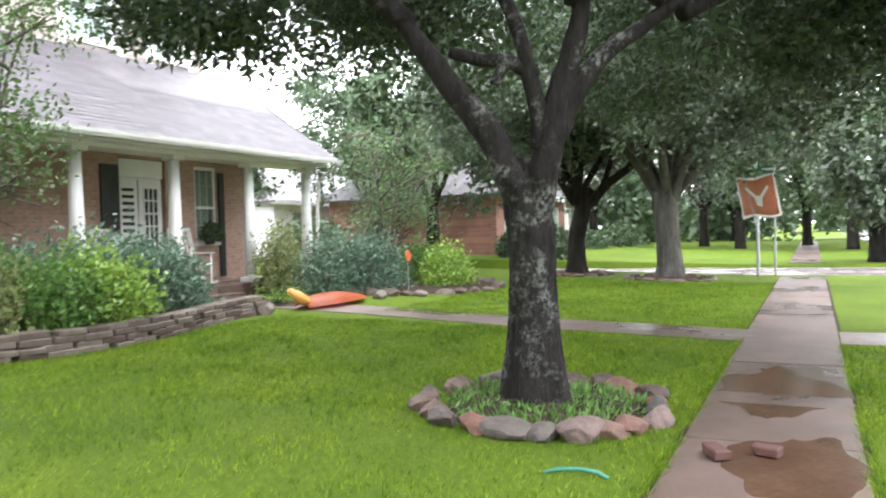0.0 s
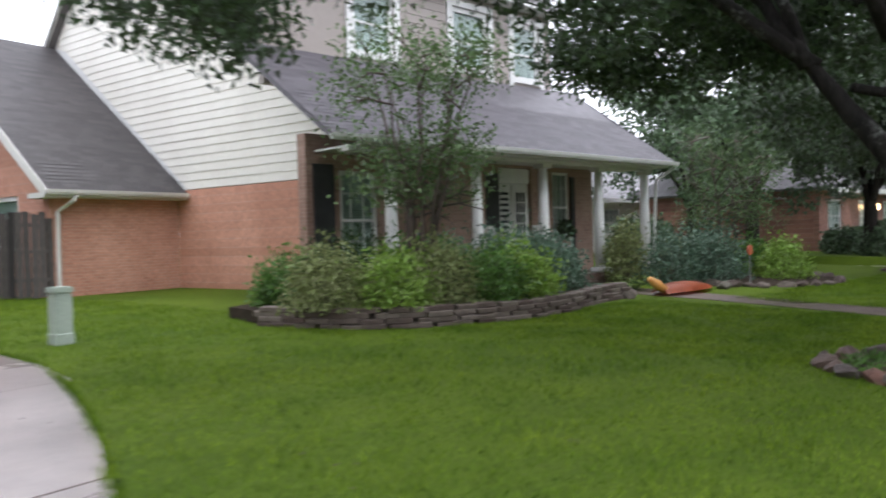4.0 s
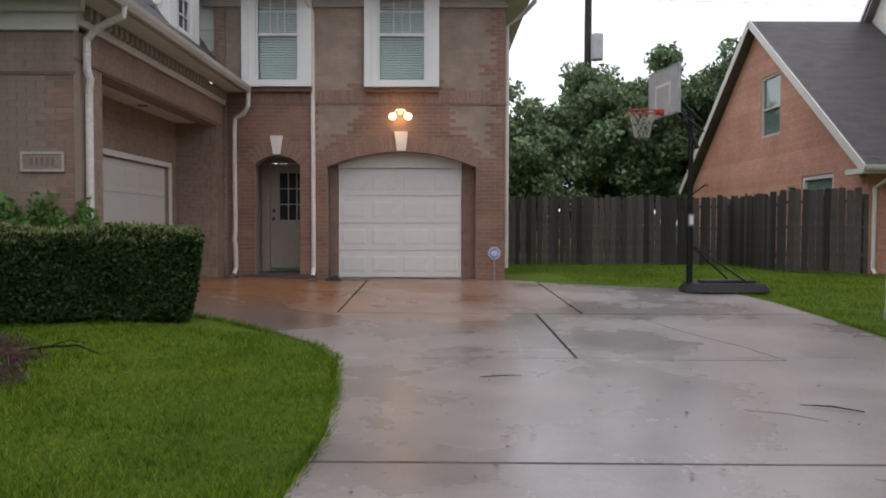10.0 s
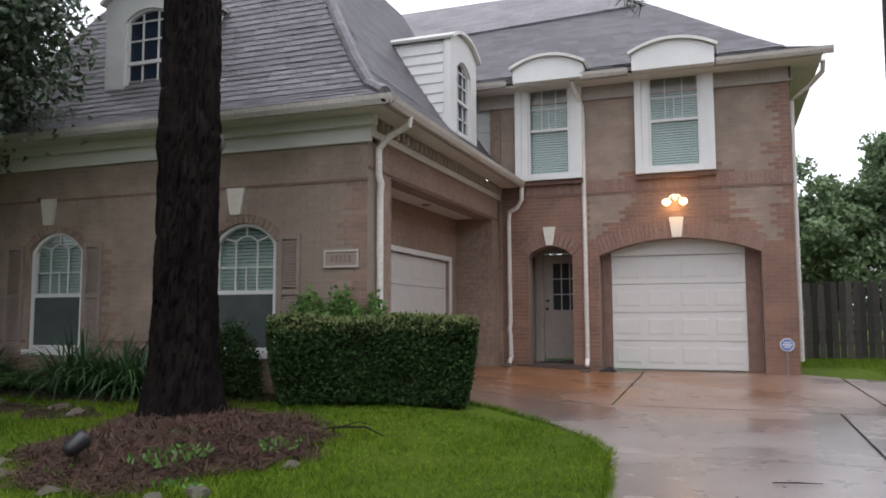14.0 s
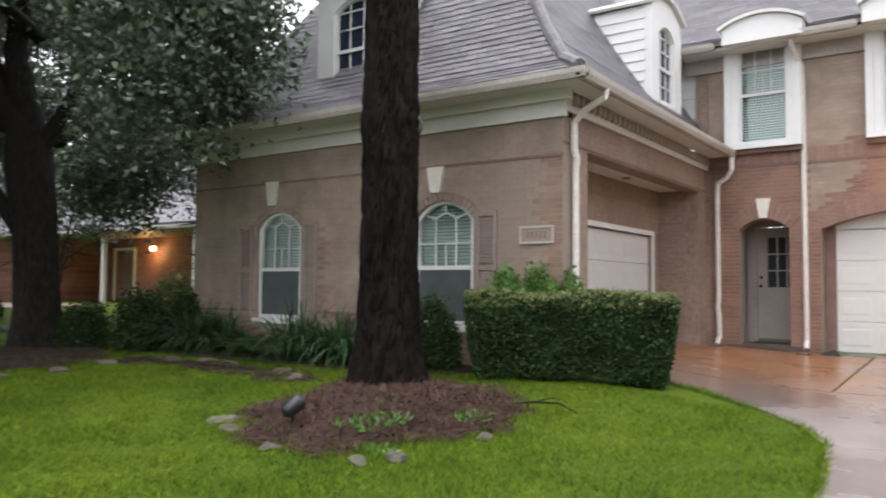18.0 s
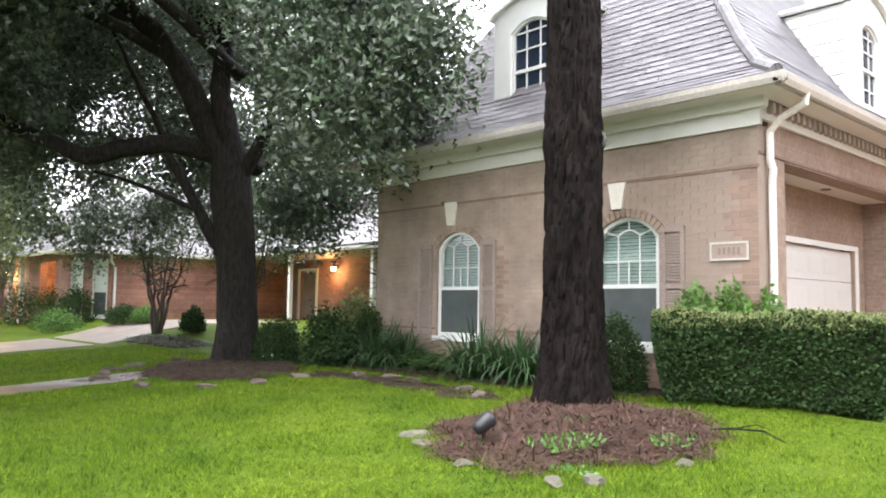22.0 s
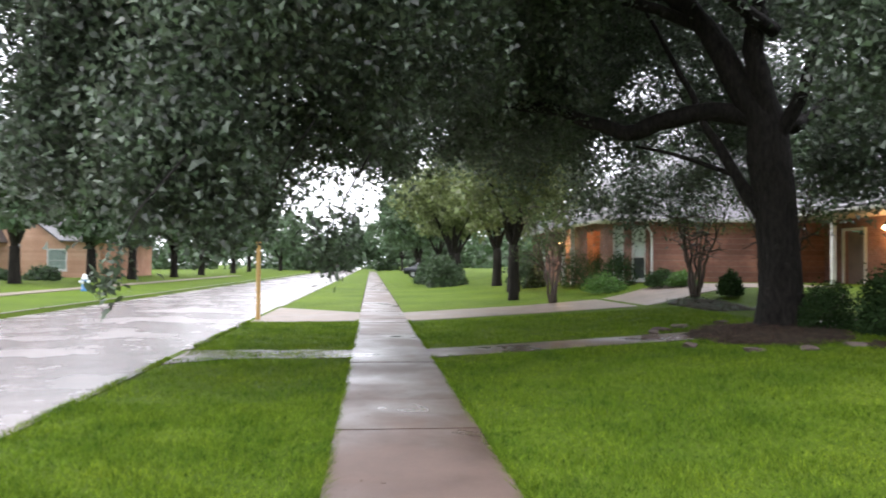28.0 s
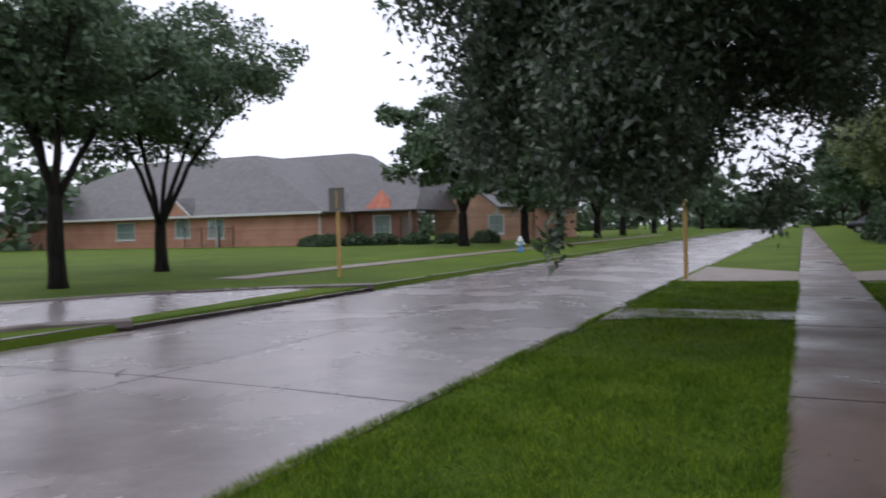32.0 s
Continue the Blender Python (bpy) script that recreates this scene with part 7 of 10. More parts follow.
for k in range(9):
    a = k * 2.4
    limb(bm, [(-5.4, 7.4, g + 9.5 + k * 0.4), (-5.4 + math.cos(a) * 1.2, 7.4 + math.sin(a) * 1.2, g + 10.2 + k * 0.4), (-5.4 + math.cos(a) * 2.6, 7.4 + math.sin(a) * 2.6, g + 10.4 + k * 0.4)], 0.06, 0.02, tips, 7, 4, 1.0)
part("upper_limb", bm, M_bark_pine, pine)
crown(tips, 9000, 0.35, 0.2, 0.012, M_leaf_oak, pine)
oak_e.matrix_basis = BEND @ oak_e.matrix_basis


# ---- garden helpers ----
def cloud(n, rx, ry, h, lumps=9, seed=1, hollow=0.45, low=0.0, rough=0.5):
    """Points in a lumpy mound of half-widths rx, ry and height h over the ground."""
    r = np.random.default_rng(seed)
    d = r.normal(size=(n, 3))
    d[:, 2] = np.abs(d[:, 2]) * 1.1 + low
    d /= np.linalg.norm(d, axis=1, keepdims=True)
    c = r.normal(size=(lumps, 3))
    c[:, 2] = np.abs(c[:, 2])
    c /= np.linalg.norm(c, axis=1, keepdims=True)
    swell = 0.78 + 0.26 * np.clip((d @ c.T).max(1) * 3 - 2, 0, 1)
    depth = 1 - hollow * r.random(n) ** 2
    depth *= 1 + 0.13 * r.normal(size=n) * rough
    return d * (swell * depth)[:, None] * np.array([rx, ry, h])


def shrub(at, size, label, leaves, count, leaf=(0.06, 0.03), name="shrub", seed=1, group="", ground=None, stems=7, category="shrub", rough=0.5):
    x, y = at
    z = land(x, y) if ground is None else ground
    ob = base(name, (x, y, z), label, category, group)
    r = np.random.default_rng(seed)
    bm = bmesh.new()
    for _ in range(stems):
        a, q = r.uniform(0, 6.28), r.uniform(0.2, 0.75)
        tube(bm, [(x, y, z - 0.05), (x + size[0] * q * 0.4 * math.cos(a), y + size[1] * q * 0.4 * math.sin(a), z + size[2] * 0.4), (x + size[0] * q * math.cos(a), y + size[1] * q * math.sin(a), z + size[2] * 0.75)], [0.016, 0.012, 0.005], 5)
    part("stem", bm, M_bark_myrtle, ob)["kind"] = "stuff"
    p = cloud(count, *size, seed=seed, rough=rough) + np.array([x, y, z + 0.03])
    loose("foliage", leaf_quads(p, leaf[0], leaf[1], -0.3), leaves, ob)
    return ob


def straps(at, n, length, width, label, material=None, name="strap_leaf_plant", seed=1, spread_=0.9, group="", ground=None, category="plant"):
    """A clump of arching strap leaves."""
    x, y = at
    z = land(x, y) if ground is None else ground
    ob = base(name, (x, y, z), label, category, group)
    r = np.random.default_rng(seed)
    bm = bmesh.new()
    for _ in range(n):
        a = r.uniform(0, 6.28)
        d = Vector((math.cos(a), math.sin(a), 0))
        s = Vector((-math.sin(a), math.cos(a), 0)) * width / 2
        L, R = length * r.uniform(0.65, 1.15), spread_ * r.uniform(0.35, 1.15)
        o = Vector((x, y, z - 0.02)) + d * r.uniform(0, 0.1) + Vector((r.normal() * 0.08, r.normal() * 0.08, 0))
        last = None
        for k in range(6):
            t = k / 5
            p = o + d * L * R * t + Vector((0, 0, L * (1.25 * t - R * 1.25 * t * t)))
            w = s * (1.0 - t ** 2.2) + s * 0.06
            e = (bm.verts.new(p - w), bm.verts.new(p + Vector((0, 0, -width * 0.12))), bm.verts.new(p + w))
            if last:
                bm.faces.new((last[0], last[1], e[1], e[0]))
                bm.faces.new((last[1], last[2], e[2], e[1]))
            last = e
    part("leaves", bm, material or M_strap, ob)
    return ob


def fronds(at, n, length, label, material, name="fern", seed=1, ground=None, lift=0.9, category="plant", height=0.0):
    """Feather-leaved fronds from one crown."""
    x, y = at
    z = land(x, y) if ground is None else ground
    ob = base(name, (x, y, z), label, category)
    r = np.random.default_rng(seed)
    bm = bmesh.new()
    quads = []
    if height:
        tube(bm, [(x, y, z - 0.05), (x, y, z + height)], [0.09, 0.08], 9)
    for k in range(n):
        a = 6.28 * (k + r.uniform(-0.3, 0.3)) / n
        L = length * r.uniform(0.75, 1.1)
        up = lift * r.uniform(0.5, 1.2)
        d, s = np.array([math.cos(a), math.sin(a), 0]), np.array([-math.sin(a), math.cos(a), 0])
        o = np.array([x, y, z + height])
        pos = lambda t: o + d * L * 0.85 * t + np.array([0, 0, L * (up * 1.3 * t - up * 1.25 * t * t)])
        tube(bm, [pos(t) for t in (0, 0.35, 0.7, 1.0)], [0.01, 0.008, 0.005, 0.002], 4)
        for t in np.linspace(0.15, 0.98, 15):
            w = L * 0.2 * math.sin(math.pi * min(t + 0.12, 1)) + 0.02
            for q in (-1, 1):
                p = pos(t)
                e = p + s * q * w + d * w * 0.5 + np.array([0, 0, -0.03 * w])
                m = (p + e) / 2
                quads.append([p, m + d * 0.017, e, m - d * 0.017])
    part("stalks", bm, M_strap, ob)["kind"] = "stuff"
    loose("fronds", np.array(quads), material, ob)
    return ob


def myrtle(at, stems, height, spread_, label, leaves=None, count=2600, seed=1, start=1.1, ground=None, leaf=(0.06, 0.03), name="crape_myrtle", girth=0.034):
    """Several slim stems from one foot, with an open leafy head."""
    x, y = at
    z = land(x, y) if ground is None else ground
    ob = base(name, (x, y, z), label, "small tree")
    r = np.random.default_rng(seed)
    bm, tips = bmesh.new(), []
    for k in range(stems):
        a = 6.28 * (k + r.uniform(-0.25, 0.25)) / stems
        R, H = spread_ * r.uniform(0.55, 1.0), height * r.uniform(0.8, 1.05)
        q = lambda f, h: (x + math.cos(a) * R * f, y + math.sin(a) * R * f, z + h)
        limb(bm, [q(0.07, -0.05), q(0.22, H * 0.28), q(0.45, H * 0.55), q(0.85, H * 0.95)], girth, 0.008, tips, 7, 7 if girth < 0.06 else 5, H * (0.24 if girth < 0.06 else 0.16), 0.5)
    part("trunk", bm, M_bark_myrtle, ob, smooth=True)
    tips = [p for p in tips if p.z > z + start]
    crown(tips, count, height * 0.075, leaf[0], leaf[1], leaves or M_leaf_myrtle, ob, name="foliage")
    return ob


def rock_mesh(name, seed, material, parent, size):
    r = np.random.default_rng(seed)
    bm = bmesh.new()
    bmesh.ops.create_icosphere(bm, subdivisions=3, radius=1.0)
    cuts = [(Vector(r.normal(size=3)).normalized(), r.uniform(0.55, 0.8)) for _ in range(9)]
    for v in bm.verts:
        p = v.co.copy()
        for n, d in cuts:
            over = p.dot(n) - d
            if over > 0:
                p -= n * over
        p += noise.noise_vector(p * 3 + Vector((seed, 0, 0))) * 0.06
        v.co = Vector((p.x * size[0], p.y * size[1], p.z * size[2]))
    return part(name, bm, material, parent)


def stone_ring(label, centre, n, radius, size, material=None, seed=1, squash=1.0, straight=True, gaps=()):
    """Loose stones laid in a ring; each is a part of the edging."""
    r = np.random.default_rng(seed)
    x0, y0 = centre
    h = rise if straight else land
    ob = base("stone_edging", (x0, y0, h(x0, y0)), label, "stone edging")
    proto = [rock_mesh("stone", seed + k, material or M_rock, ob, size) for k in range(min(4, n))]
    for k in range(n):
        a = 6.283 * k / n + r.uniform(-0.06, 0.06)
        x, y = x0 + math.cos(a) * radius * r.uniform(0.94, 1.06), y0 + math.sin(a) * radius * squash * r.uniform(0.94, 1.06)
        m = Matrix.Translation((x, y, h(x, y) + size[2] * 0.45)) @ Matrix.Rotation(a + math.pi / 2 + r.uniform(-0.3, 0.3), 4, "Z") @ Matrix.Diagonal((r.uniform(0.8, 1.25), r.uniform(0.8, 1.15), r.uniform(0.75, 1.25), 1))
        if k < len(proto):
            proto[k].matrix_basis = m
        else:
            share(proto[k % len(proto)], m, ob)
    return ob


def mound(name, outline, top, material, label, straw=None, count=0, straight=False, category="mulch bed", seed=1, blade=(0.09, 0.006), ragged=0.16):
    """A low heap of mulch over a plan outline, with loose needles on it."""
    h = rise if straight else land
    cx, cy = sum(p[0] for p in outline) / len(outline), sum(p[1] for p in outline) / len(outline)
    ob = base(name, (cx, cy, h(cx, cy)), label, category, kind="structure")
    bm = bmesh.new()
    r = np.random.default_rng(seed)
    n = 40
    rim = []
    m = len(outline)
    for k in range(n):
        f = k * m / n
        i, t = int(f), f - int(f)
        p0, p1, p2, p3 = [np.array(outline[(i + j) % m]) for j in (-1, 0, 1, 2)]
        rim.append(0.5 * (2 * p1 + (p2 - p0) * t + (2 * p0 - 5 * p1 + 4 * p2 - p3) * t * t + (3 * p1 - p0 - 3 * p2 + p3) * t ** 3))
    rings = []
    c = np.array([cx, cy])
    rim = [c + (p - c) * (1 + ragged * (noise.noise(Vector((p[0] * 1.6, p[1] * 1.6, seed))) + 0.4 * noise.noise(Vector((p[0] * 4, p[1] * 4, seed))))) for p in rim]
    fs = (1.0, 0.92, 0.8, 0.65, 0.48, 0.3, 0.14)
    for f in fs:
        row = []
        for p in rim:
            q = c + (p - c) * f + r.normal(size=2) * 0.012
            z = h(q[0], q[1]) + (-0.04 if f == 1.0 else top * (1 - f ** 2.4) + 0.02 + r.normal() * 0.012)
            row.append(bm.verts.new((q[0], q[1], z)))
        rings.append(row)
    for a, b in zip(rings, rings[1:]):
        for k in range(n):
            bm.faces.new((a[k], a[(k + 1) % n], b[(k + 1) % n], b[k]))
    bm.faces.new(rings[-1])
    part("heap", fix(bm), material, ob, smooth=True)
    if count:
        k = r.integers(0, n, count)
        f = np.sqrt(r.random(count)) * 1.02
        q = c + (np.array(rim)[k] - c) * f[:, None] + r.normal(size=(count, 2)) * 0.05
        z = np.array([h(a, b) for a, b in q]) + top * (1 - np.minimum(f, 1) ** 2.4) + 0.03
        at = np.column_stack([q, z])
        d = r.normal(size=(count, 3))
        d[:, 2] *= 0.22
        d /= np.linalg.norm(d, axis=1, keepdims=True)
        s = np.cross(d, np.array([0, 0, 1.0]))
        s /= np.linalg.norm(s, axis=1, keepdims=True) + 1e-9
        L = blade[0] * r.uniform(0.5, 1.3, (count, 1))
        w = blade[1]
        loose("needles", np.stack([at - s * w, at + s * w, at + d * L + s * w * 0.5, at + d * L - s * w * 0.5], 1), straw, ob)["kind"] = "stuff"
    return ob


M_straw = random_tint("pine_needles", (0.075, 0.04, 0.027), 0.6, 0.9, 0.0, True, 0, 0.2)
M_palestone = random_tint("pale_flat_stone", (0.105, 0.095, 0.072), 0.35, 0.8, 0.0, False, 9, 0.1)
M_red = surface("red_rim_paint", (0.40, 0.035, 0.02), (0.52, 0.06, 0.03), 5, 0.4, 40, 0.1, 0.001)
M_net = surface("white_net_cord", (0.35, 0.33, 0.31), (0.45, 0.43, 0.40), 8, 0.8, 60, 0.2, 0.001)
M_board = surface("cloudy_grey_backboard", (0.42, 0.45, 0.45), (0.55, 0.58, 0.58), 2, 0.25, 40, 0.05, 0.001)
M_blueplate = surface("blue_sign_face", (0.10, 0.17, 0.42), (0.14, 0.22, 0.5), 4, 0.4, 40, 0.05, 0.001)
M_pole = surface("weathered_pole_wood", (0.015, 0.013, 0.012), (0.04, 0.035, 0.032), 4, 0.9, 30, 0.5, 0.01, stretch=(1, 1, 0.2))
M_steel = surface("dull_grey_steel", (0.30, 0.31, 0.32), (0.42, 0.43, 0.44), 4, 0.45, 40, 0.1, 0.001, 0.4)
M_cable = surface("black_cable", (0.02, 0.02, 0.02), (0.035, 0.035, 0.035), 4, 0.6, 40, 0.1, 0.001)

# ---- fence behind the driveway ----
fence = base("fence", (4, 20.6, land(4, 20)), "weathered dark grey board fence with uneven tops", "fence")
protos = []
for k in range(6):
    r = np.random.default_rng(60 + k)
    w, hh = r.uniform(0.128, 0.142), 1.78 + r.uniform(-0.045, 0.05)
    bm = plate(bmesh.new(), [(0, 0), (w, 0), (w, hh - 0.03), (w - 0.025, hh + r.uniform(-0.02, 0.005)), (0.025, hh), (0, hh - 0.03)], "y", -0.009, 0.009)
    protos.append(bm)
made = []


def fence_run(p, q, lift=0.0):
    a, b = Vector((*p, 0)), Vector((*q, 0))
    n = int((b - a).length / 0.145)
    d = (b - a).normalized()
    turn = Matrix.Rotation(math.atan2(d.y, d.x), 4, "Z")
    for k in range(n):
        o = a + d * (k * 0.145)
        z = land(o.x, o.y) - 0.02 + lift + rng.normal() * 0.012
        m = Matrix.Translation((o.x, o.y, z)) @ turn @ Matrix.Rotation(rng.normal() * 0.006, 4, "Y")
        j = int(rng.integers(0, 6))
        if len(made) < 6:
            ob = part("board", protos[len(made)], M_fence, fence)
            ob.matrix_basis = m
            made.append(ob)
        else:
            share(made[j], m, fence)
    off = Vector((-d.y, d.x, 0)) * 0.045
    for h in (0.35, 0.95, 1.5):
        pa, pb = a + off, b + off
        za, zb = land(*p) + h + lift, land(*q) + h + lift
        bm = tube(bmesh.new(), [(pa.x, pa.y, za), (pb.x, pb.y, zb)], [0.045, 0.045], 4)
        part("rail", bm, M_fence, fence)
    for f in (0.0, 0.5, 1.0):
        o = a.lerp(b, f) + off * 2
        part("post", boxes((o.x - 0.05, o.x + 0.05, o.y - 0.05, o.y + 0.05, land(o.x, o.y) - 0.05, land(o.x, o.y) + 1.7)), M_fence, fence)


fence_run((1.12, 20.6), (7.4, 20.6))
fence_run((7.4, 20.5), (7.42, 17.75))
fence_run((7.42, 17.7), (8.9, 16.95), 0.05)

# ---- basketball hoop ----
HB = Vector((3.91, 13.0, land(3.91, 13.0) + 0.03))
hoop = base("basketball_hoop", HB, "black portable basketball hoop with grey backboard and red rim", "basketball hoop")
bm = bmesh.new()
slab(bm, [(-0.12, -0.18), (0.15, -0.42), (1.0, -0.46), (1.25, -0.3), (1.25, 0.3), (1.0, 0.46), (0.15, 0.42), (-0.12, 0.18)], 0.0, 0.17)
for v in bm.verts:
    if v.co.z > 0.1:
        v.co.x, v.co.y = 0.55 + (v.co.x - 0.55) * 0.9, v.co.y * 0.84
        v.co.z -= 0.05 * abs(v.co.x - 0.5)
bm2 = bevel(bm, 0.02, 2)
part("base_tank", bm2, M_rubber, hoop, "low black plastic base")
part("base_ridge", bevel(boxes((0.2, 1.1, -0.12, 0.12, 0.14, 0.19)), 0.015, 1), M_rubber, hoop)
pole = part("pole", tube(bmesh.new(), [(0, 0, 0.02), (0, 0, 1.3), (0, 0, 1.301), (0, 0, 2.62), (-0.03, 0, 2.85)], [0.048, 0.048, 0.042, 0.042, 0.04], 14), M_blackmetal, hoop)
part("sticker", bevel(boxes((-0.052, 0.052, -0.052, -0.043, 1.05, 1.25)), 0.002, 1), M_signback, pole, "grey height gauge")
part("sticker_bar", boxes((-0.03, 0.03, -0.0535, -0.0525, 1.08, 1.22)), M_white, pole)
part("brace", tube(bmesh.new(), [(0.03, 0.05, 0.75), (0.85, 0.3, 0.15)], 0.014, 8), M_blackmetal, hoop)
part("brace", tube(bmesh.new(), [(0.03, -0.05, 0.75), (0.85, -0.3, 0.15)], 0.014, 8), M_blackmetal, hoop)
part("handle", tube(bmesh.new(), [(0.02, 0, 1.55), (0.26, 0, 1.72), (0.30, 0, 1.7)], 0.014, 8), M_blackmetal, hoop)
for yy in (-0.11, 0.11):
    part("arm", tube(bmesh.new(), [(0.16, yy, 2.55), (-0.43, yy, 2.98)], 0.019, 8), M_blackmetal, hoop)
    part("arm", tube(bmesh.new(), [(0.10, yy, 2.72), (-0.43, yy, 3.24)], 0.019, 8), M_blackmetal, hoop)
part("spring", tube(bmesh.new(), [(0.12, 0, 2.3), (-0.1, 0, 2.75)], 0.028, 8), M_blackmetal, hoop)
board = part("backboard", bevel(boxes((-0.48, -0.45, -0.54, 0.54, 2.80, 3.52)), 0.006, 1), M_board, hoop, "cloudy grey acrylic backboard")
part("board_frame", boxes((-0.485, -0.44, -0.56, -0.54, 2.78, 3.54), (-0.485, -0.44, 0.54, 0.56, 2.78, 3.54), (-0.485, -0.44, -0.54, 0.54, 3.52, 3.54), (-0.485, -0.44, -0.54, 0.54, 2.78, 2.80)), M_steel, board)
part("target_square", boxes((-0.4845, -0.4815, -0.28, -0.24, 2.95, 3.3), (-0.4845, -0.4815, 0.24, 0.28, 2.95, 3.3), (-0.4845, -0.4815, -0.24, 0.24, 3.26, 3.3)), M_white, board)
circle = lambda R, z, n=22: [(-0.82 + R * math.cos(6.2832 * k / n), R * math.sin(6.2832 * k / n), z) for k in range(n + 1)]
rim = part("rim", tube(bmesh.new(), circle(0.225, 2.86), 0.012, 8, False), M_red, hoop, "red steel rim", smooth=True)
part("rim_bracket", bevel(boxes((-0.61, -0.486, -0.07, 0.07, 2.82, 2.89)), 0.006, 1), M_red, rim)
bm = bmesh.new()
for k in range(12):
    for q in (1, -1):
        pts = []
        for j in range(5):
            a = 6.2832 * (k + q * j * 0.5) / 12
            R = 0.225 - 0.115 * (j / 4) ** 0.7
            pts.append((-0.82 + R * math.cos(a), R * math.sin(a), 2.85 - 0.1 * j))
        tube(bm, pts, 0.0045, 4)
part("net", bm, M_net, rim, "frayed white net")
for c in hoop.children:
    c.matrix_parent_inverse = Matrix()
hoop.matrix_basis = Matrix.Translation(HB) @ Matrix.Rotation(radians(8), 4, "Z")

# ---- small fixtures by the driveway ----
g = land(5.42, 10.1)
ped = base("utility_pedestal", (5.42, 10.1, g), "pale green utility pedestal with a small red label", "utility box")
part("post", bevel(boxes((5.31, 5.53, 10.0, 10.2, g - 0.05, 0.88)), 0.012, 2), M_pedestal, ped)
part("cap", bevel(boxes((5.295, 5.545, 9.985, 10.215, 0.885, 0.965)), 0.015, 2), M_pedestal, ped)
part("label", boxes((5.535, 5.539, 10.04, 10.16, 0.72, 0.86)), M_red, ped, "small red label")
part("skirt", bevel(boxes((5.30, 5.54, 9.99, 10.21, g - 0.05, g + 0.14)), 0.01, 1), M_pedestal, ped)
ped.matrix_basis = Matrix.Translation((0.13, 0, 0)) @ ped.matrix_basis
g = land(0.89, 14.55)
sign = base("yard_sign", (0.89, 14.55, g), "small blue and white octagonal yard sign on a stake", "sign")
part("stake", tube(bmesh.new(), [(0.89, 14.56, g - 0.05), (0.89, 14.56, 0.82)], 0.012, 8), M_steel, sign)
octo = lambda R: [(0.89 + R * math.cos(math.pi / 8 + k * math.pi / 4), 0.9 + R * math.sin(math.pi / 8 + k * math.pi / 4)) for k in range(8)]
plate_s = part("plate", plate(bmesh.new(), octo(0.115), "y", 14.535, 14.548), M_white, sign)
part("face", plate(bmesh.new(), octo(0.1), "y", 14.531, 14.5345), M_blueplate, plate_s)
for z, w in ((0.935, 0.05), (0.9, 0.075), (0.865, 0.045)):
    part("bar", boxes((0.89 - w, 0.89 + w, 14.528, 14.5305, z - 0.01, z + 0.01)), M_white, plate_s)
# small black thing of unclear use; its wedge shape is made up
g = land(-2.0, 14.7)
prop = base("rubber_wheel_chock", (-2.05, 14.72, g), "small black object of unclear use by the garage pier", "wedge")
bm = bmesh.new()
hexa(bm, [(-2.2, 14.62, g), (-1.85, 14.62, g + 0.0), (-1.85, 14.8, g), (-2.2, 14.8, g), (-2.17, 14.64, g + 0.06), (-1.98, 14.64, g + 0.13), (-1.98, 14.78, g + 0.13), (-2.17, 14.78, g + 0.06)])
part("wedge", bevel(bm, 0.01, 1), M_rubber, prop)
for x in (-3.83, -2.40):
    gg = land(x, 14.5)
    sp = base("splash_block", (x, 14.55, gg), "small pale splash block under a downspout", "splash block")
    part("block", bevel(boxes((x - 0.09, x + 0.09, 14.38, 14.68, gg, gg + 0.06)), 0.012, 1), M_walk, sp)

# ---- the clipped hedge and the plants along the wing ----
A, B = Vector((-4.76, 8.05, 0)), Vector((-2.76, 9.28, 0))
d = (B - A).normalized()
nrm = Vector((-d.y, d.x, 0))
L, D = (B - A).length, 0.72
g = land(-3.9, 8.7)
hedge = base("clipped_hedge", (-3.9, 8.7, g), "box-clipped dark green hedge with yellow-green young tips", "hedge")
r = np.random.default_rng(5)


def hedge_points(n, faces):
    out = []
    for f, share_ in faces:
        k = int(n * share_)
        u, v = r.random(k), r.random(k)
        if f == "front":
            p = (u * L, np.zeros(k), v * 1.0)
        elif f == "back":
            p = (u * L, np.full(k, D), v * 1.0)
        elif f == "right":
            p = (np.full(k, L), u * D, v * 1.0)
        elif f == "leftside":
            p = (np.zeros(k), u * D, v * 1.0)
        else:
            p = (u * L, v * D, np.ones(k))
        out.append(np.column_stack(p))
    p = np.vstack(out)
    a, b, c = p[:, 0], p[:, 1], p[:, 2]
    wave = 0.03 * np.sin(a * 5.1) * np.sin(c * 7 + b * 4) + r.normal(size=len(a)) * 0.022
    pinch = 1 - 0.12 * (1 - c) ** 2                         # drawn in towards the foot
    a2, b2 = (a - L / 2) * pinch + L / 2, (b - D / 2) * pinch + D / 2
    base_z = np.array([land(A.x + d.x * i, A.y + d.y * i) for i in a])
    zz = base_z + 0.06 + c * (1.33 - base_z - 0.06) + np.where(c > 0.99, wave, 0)
    q = np.array([A.x, A.y, 0]) + a2[:, None] * np.array(d) + (b2 + np.where(c < 0.99, wave, 0))[:, None] * np.array(nrm)
    q[:, 2] = zz
    return q


# added solid dark block: the shade inside the hedge, put in as colour
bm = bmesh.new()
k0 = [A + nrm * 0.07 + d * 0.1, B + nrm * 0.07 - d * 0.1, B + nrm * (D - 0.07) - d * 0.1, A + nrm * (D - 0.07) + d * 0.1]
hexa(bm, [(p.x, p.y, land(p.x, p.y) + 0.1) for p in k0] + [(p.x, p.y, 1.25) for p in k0])
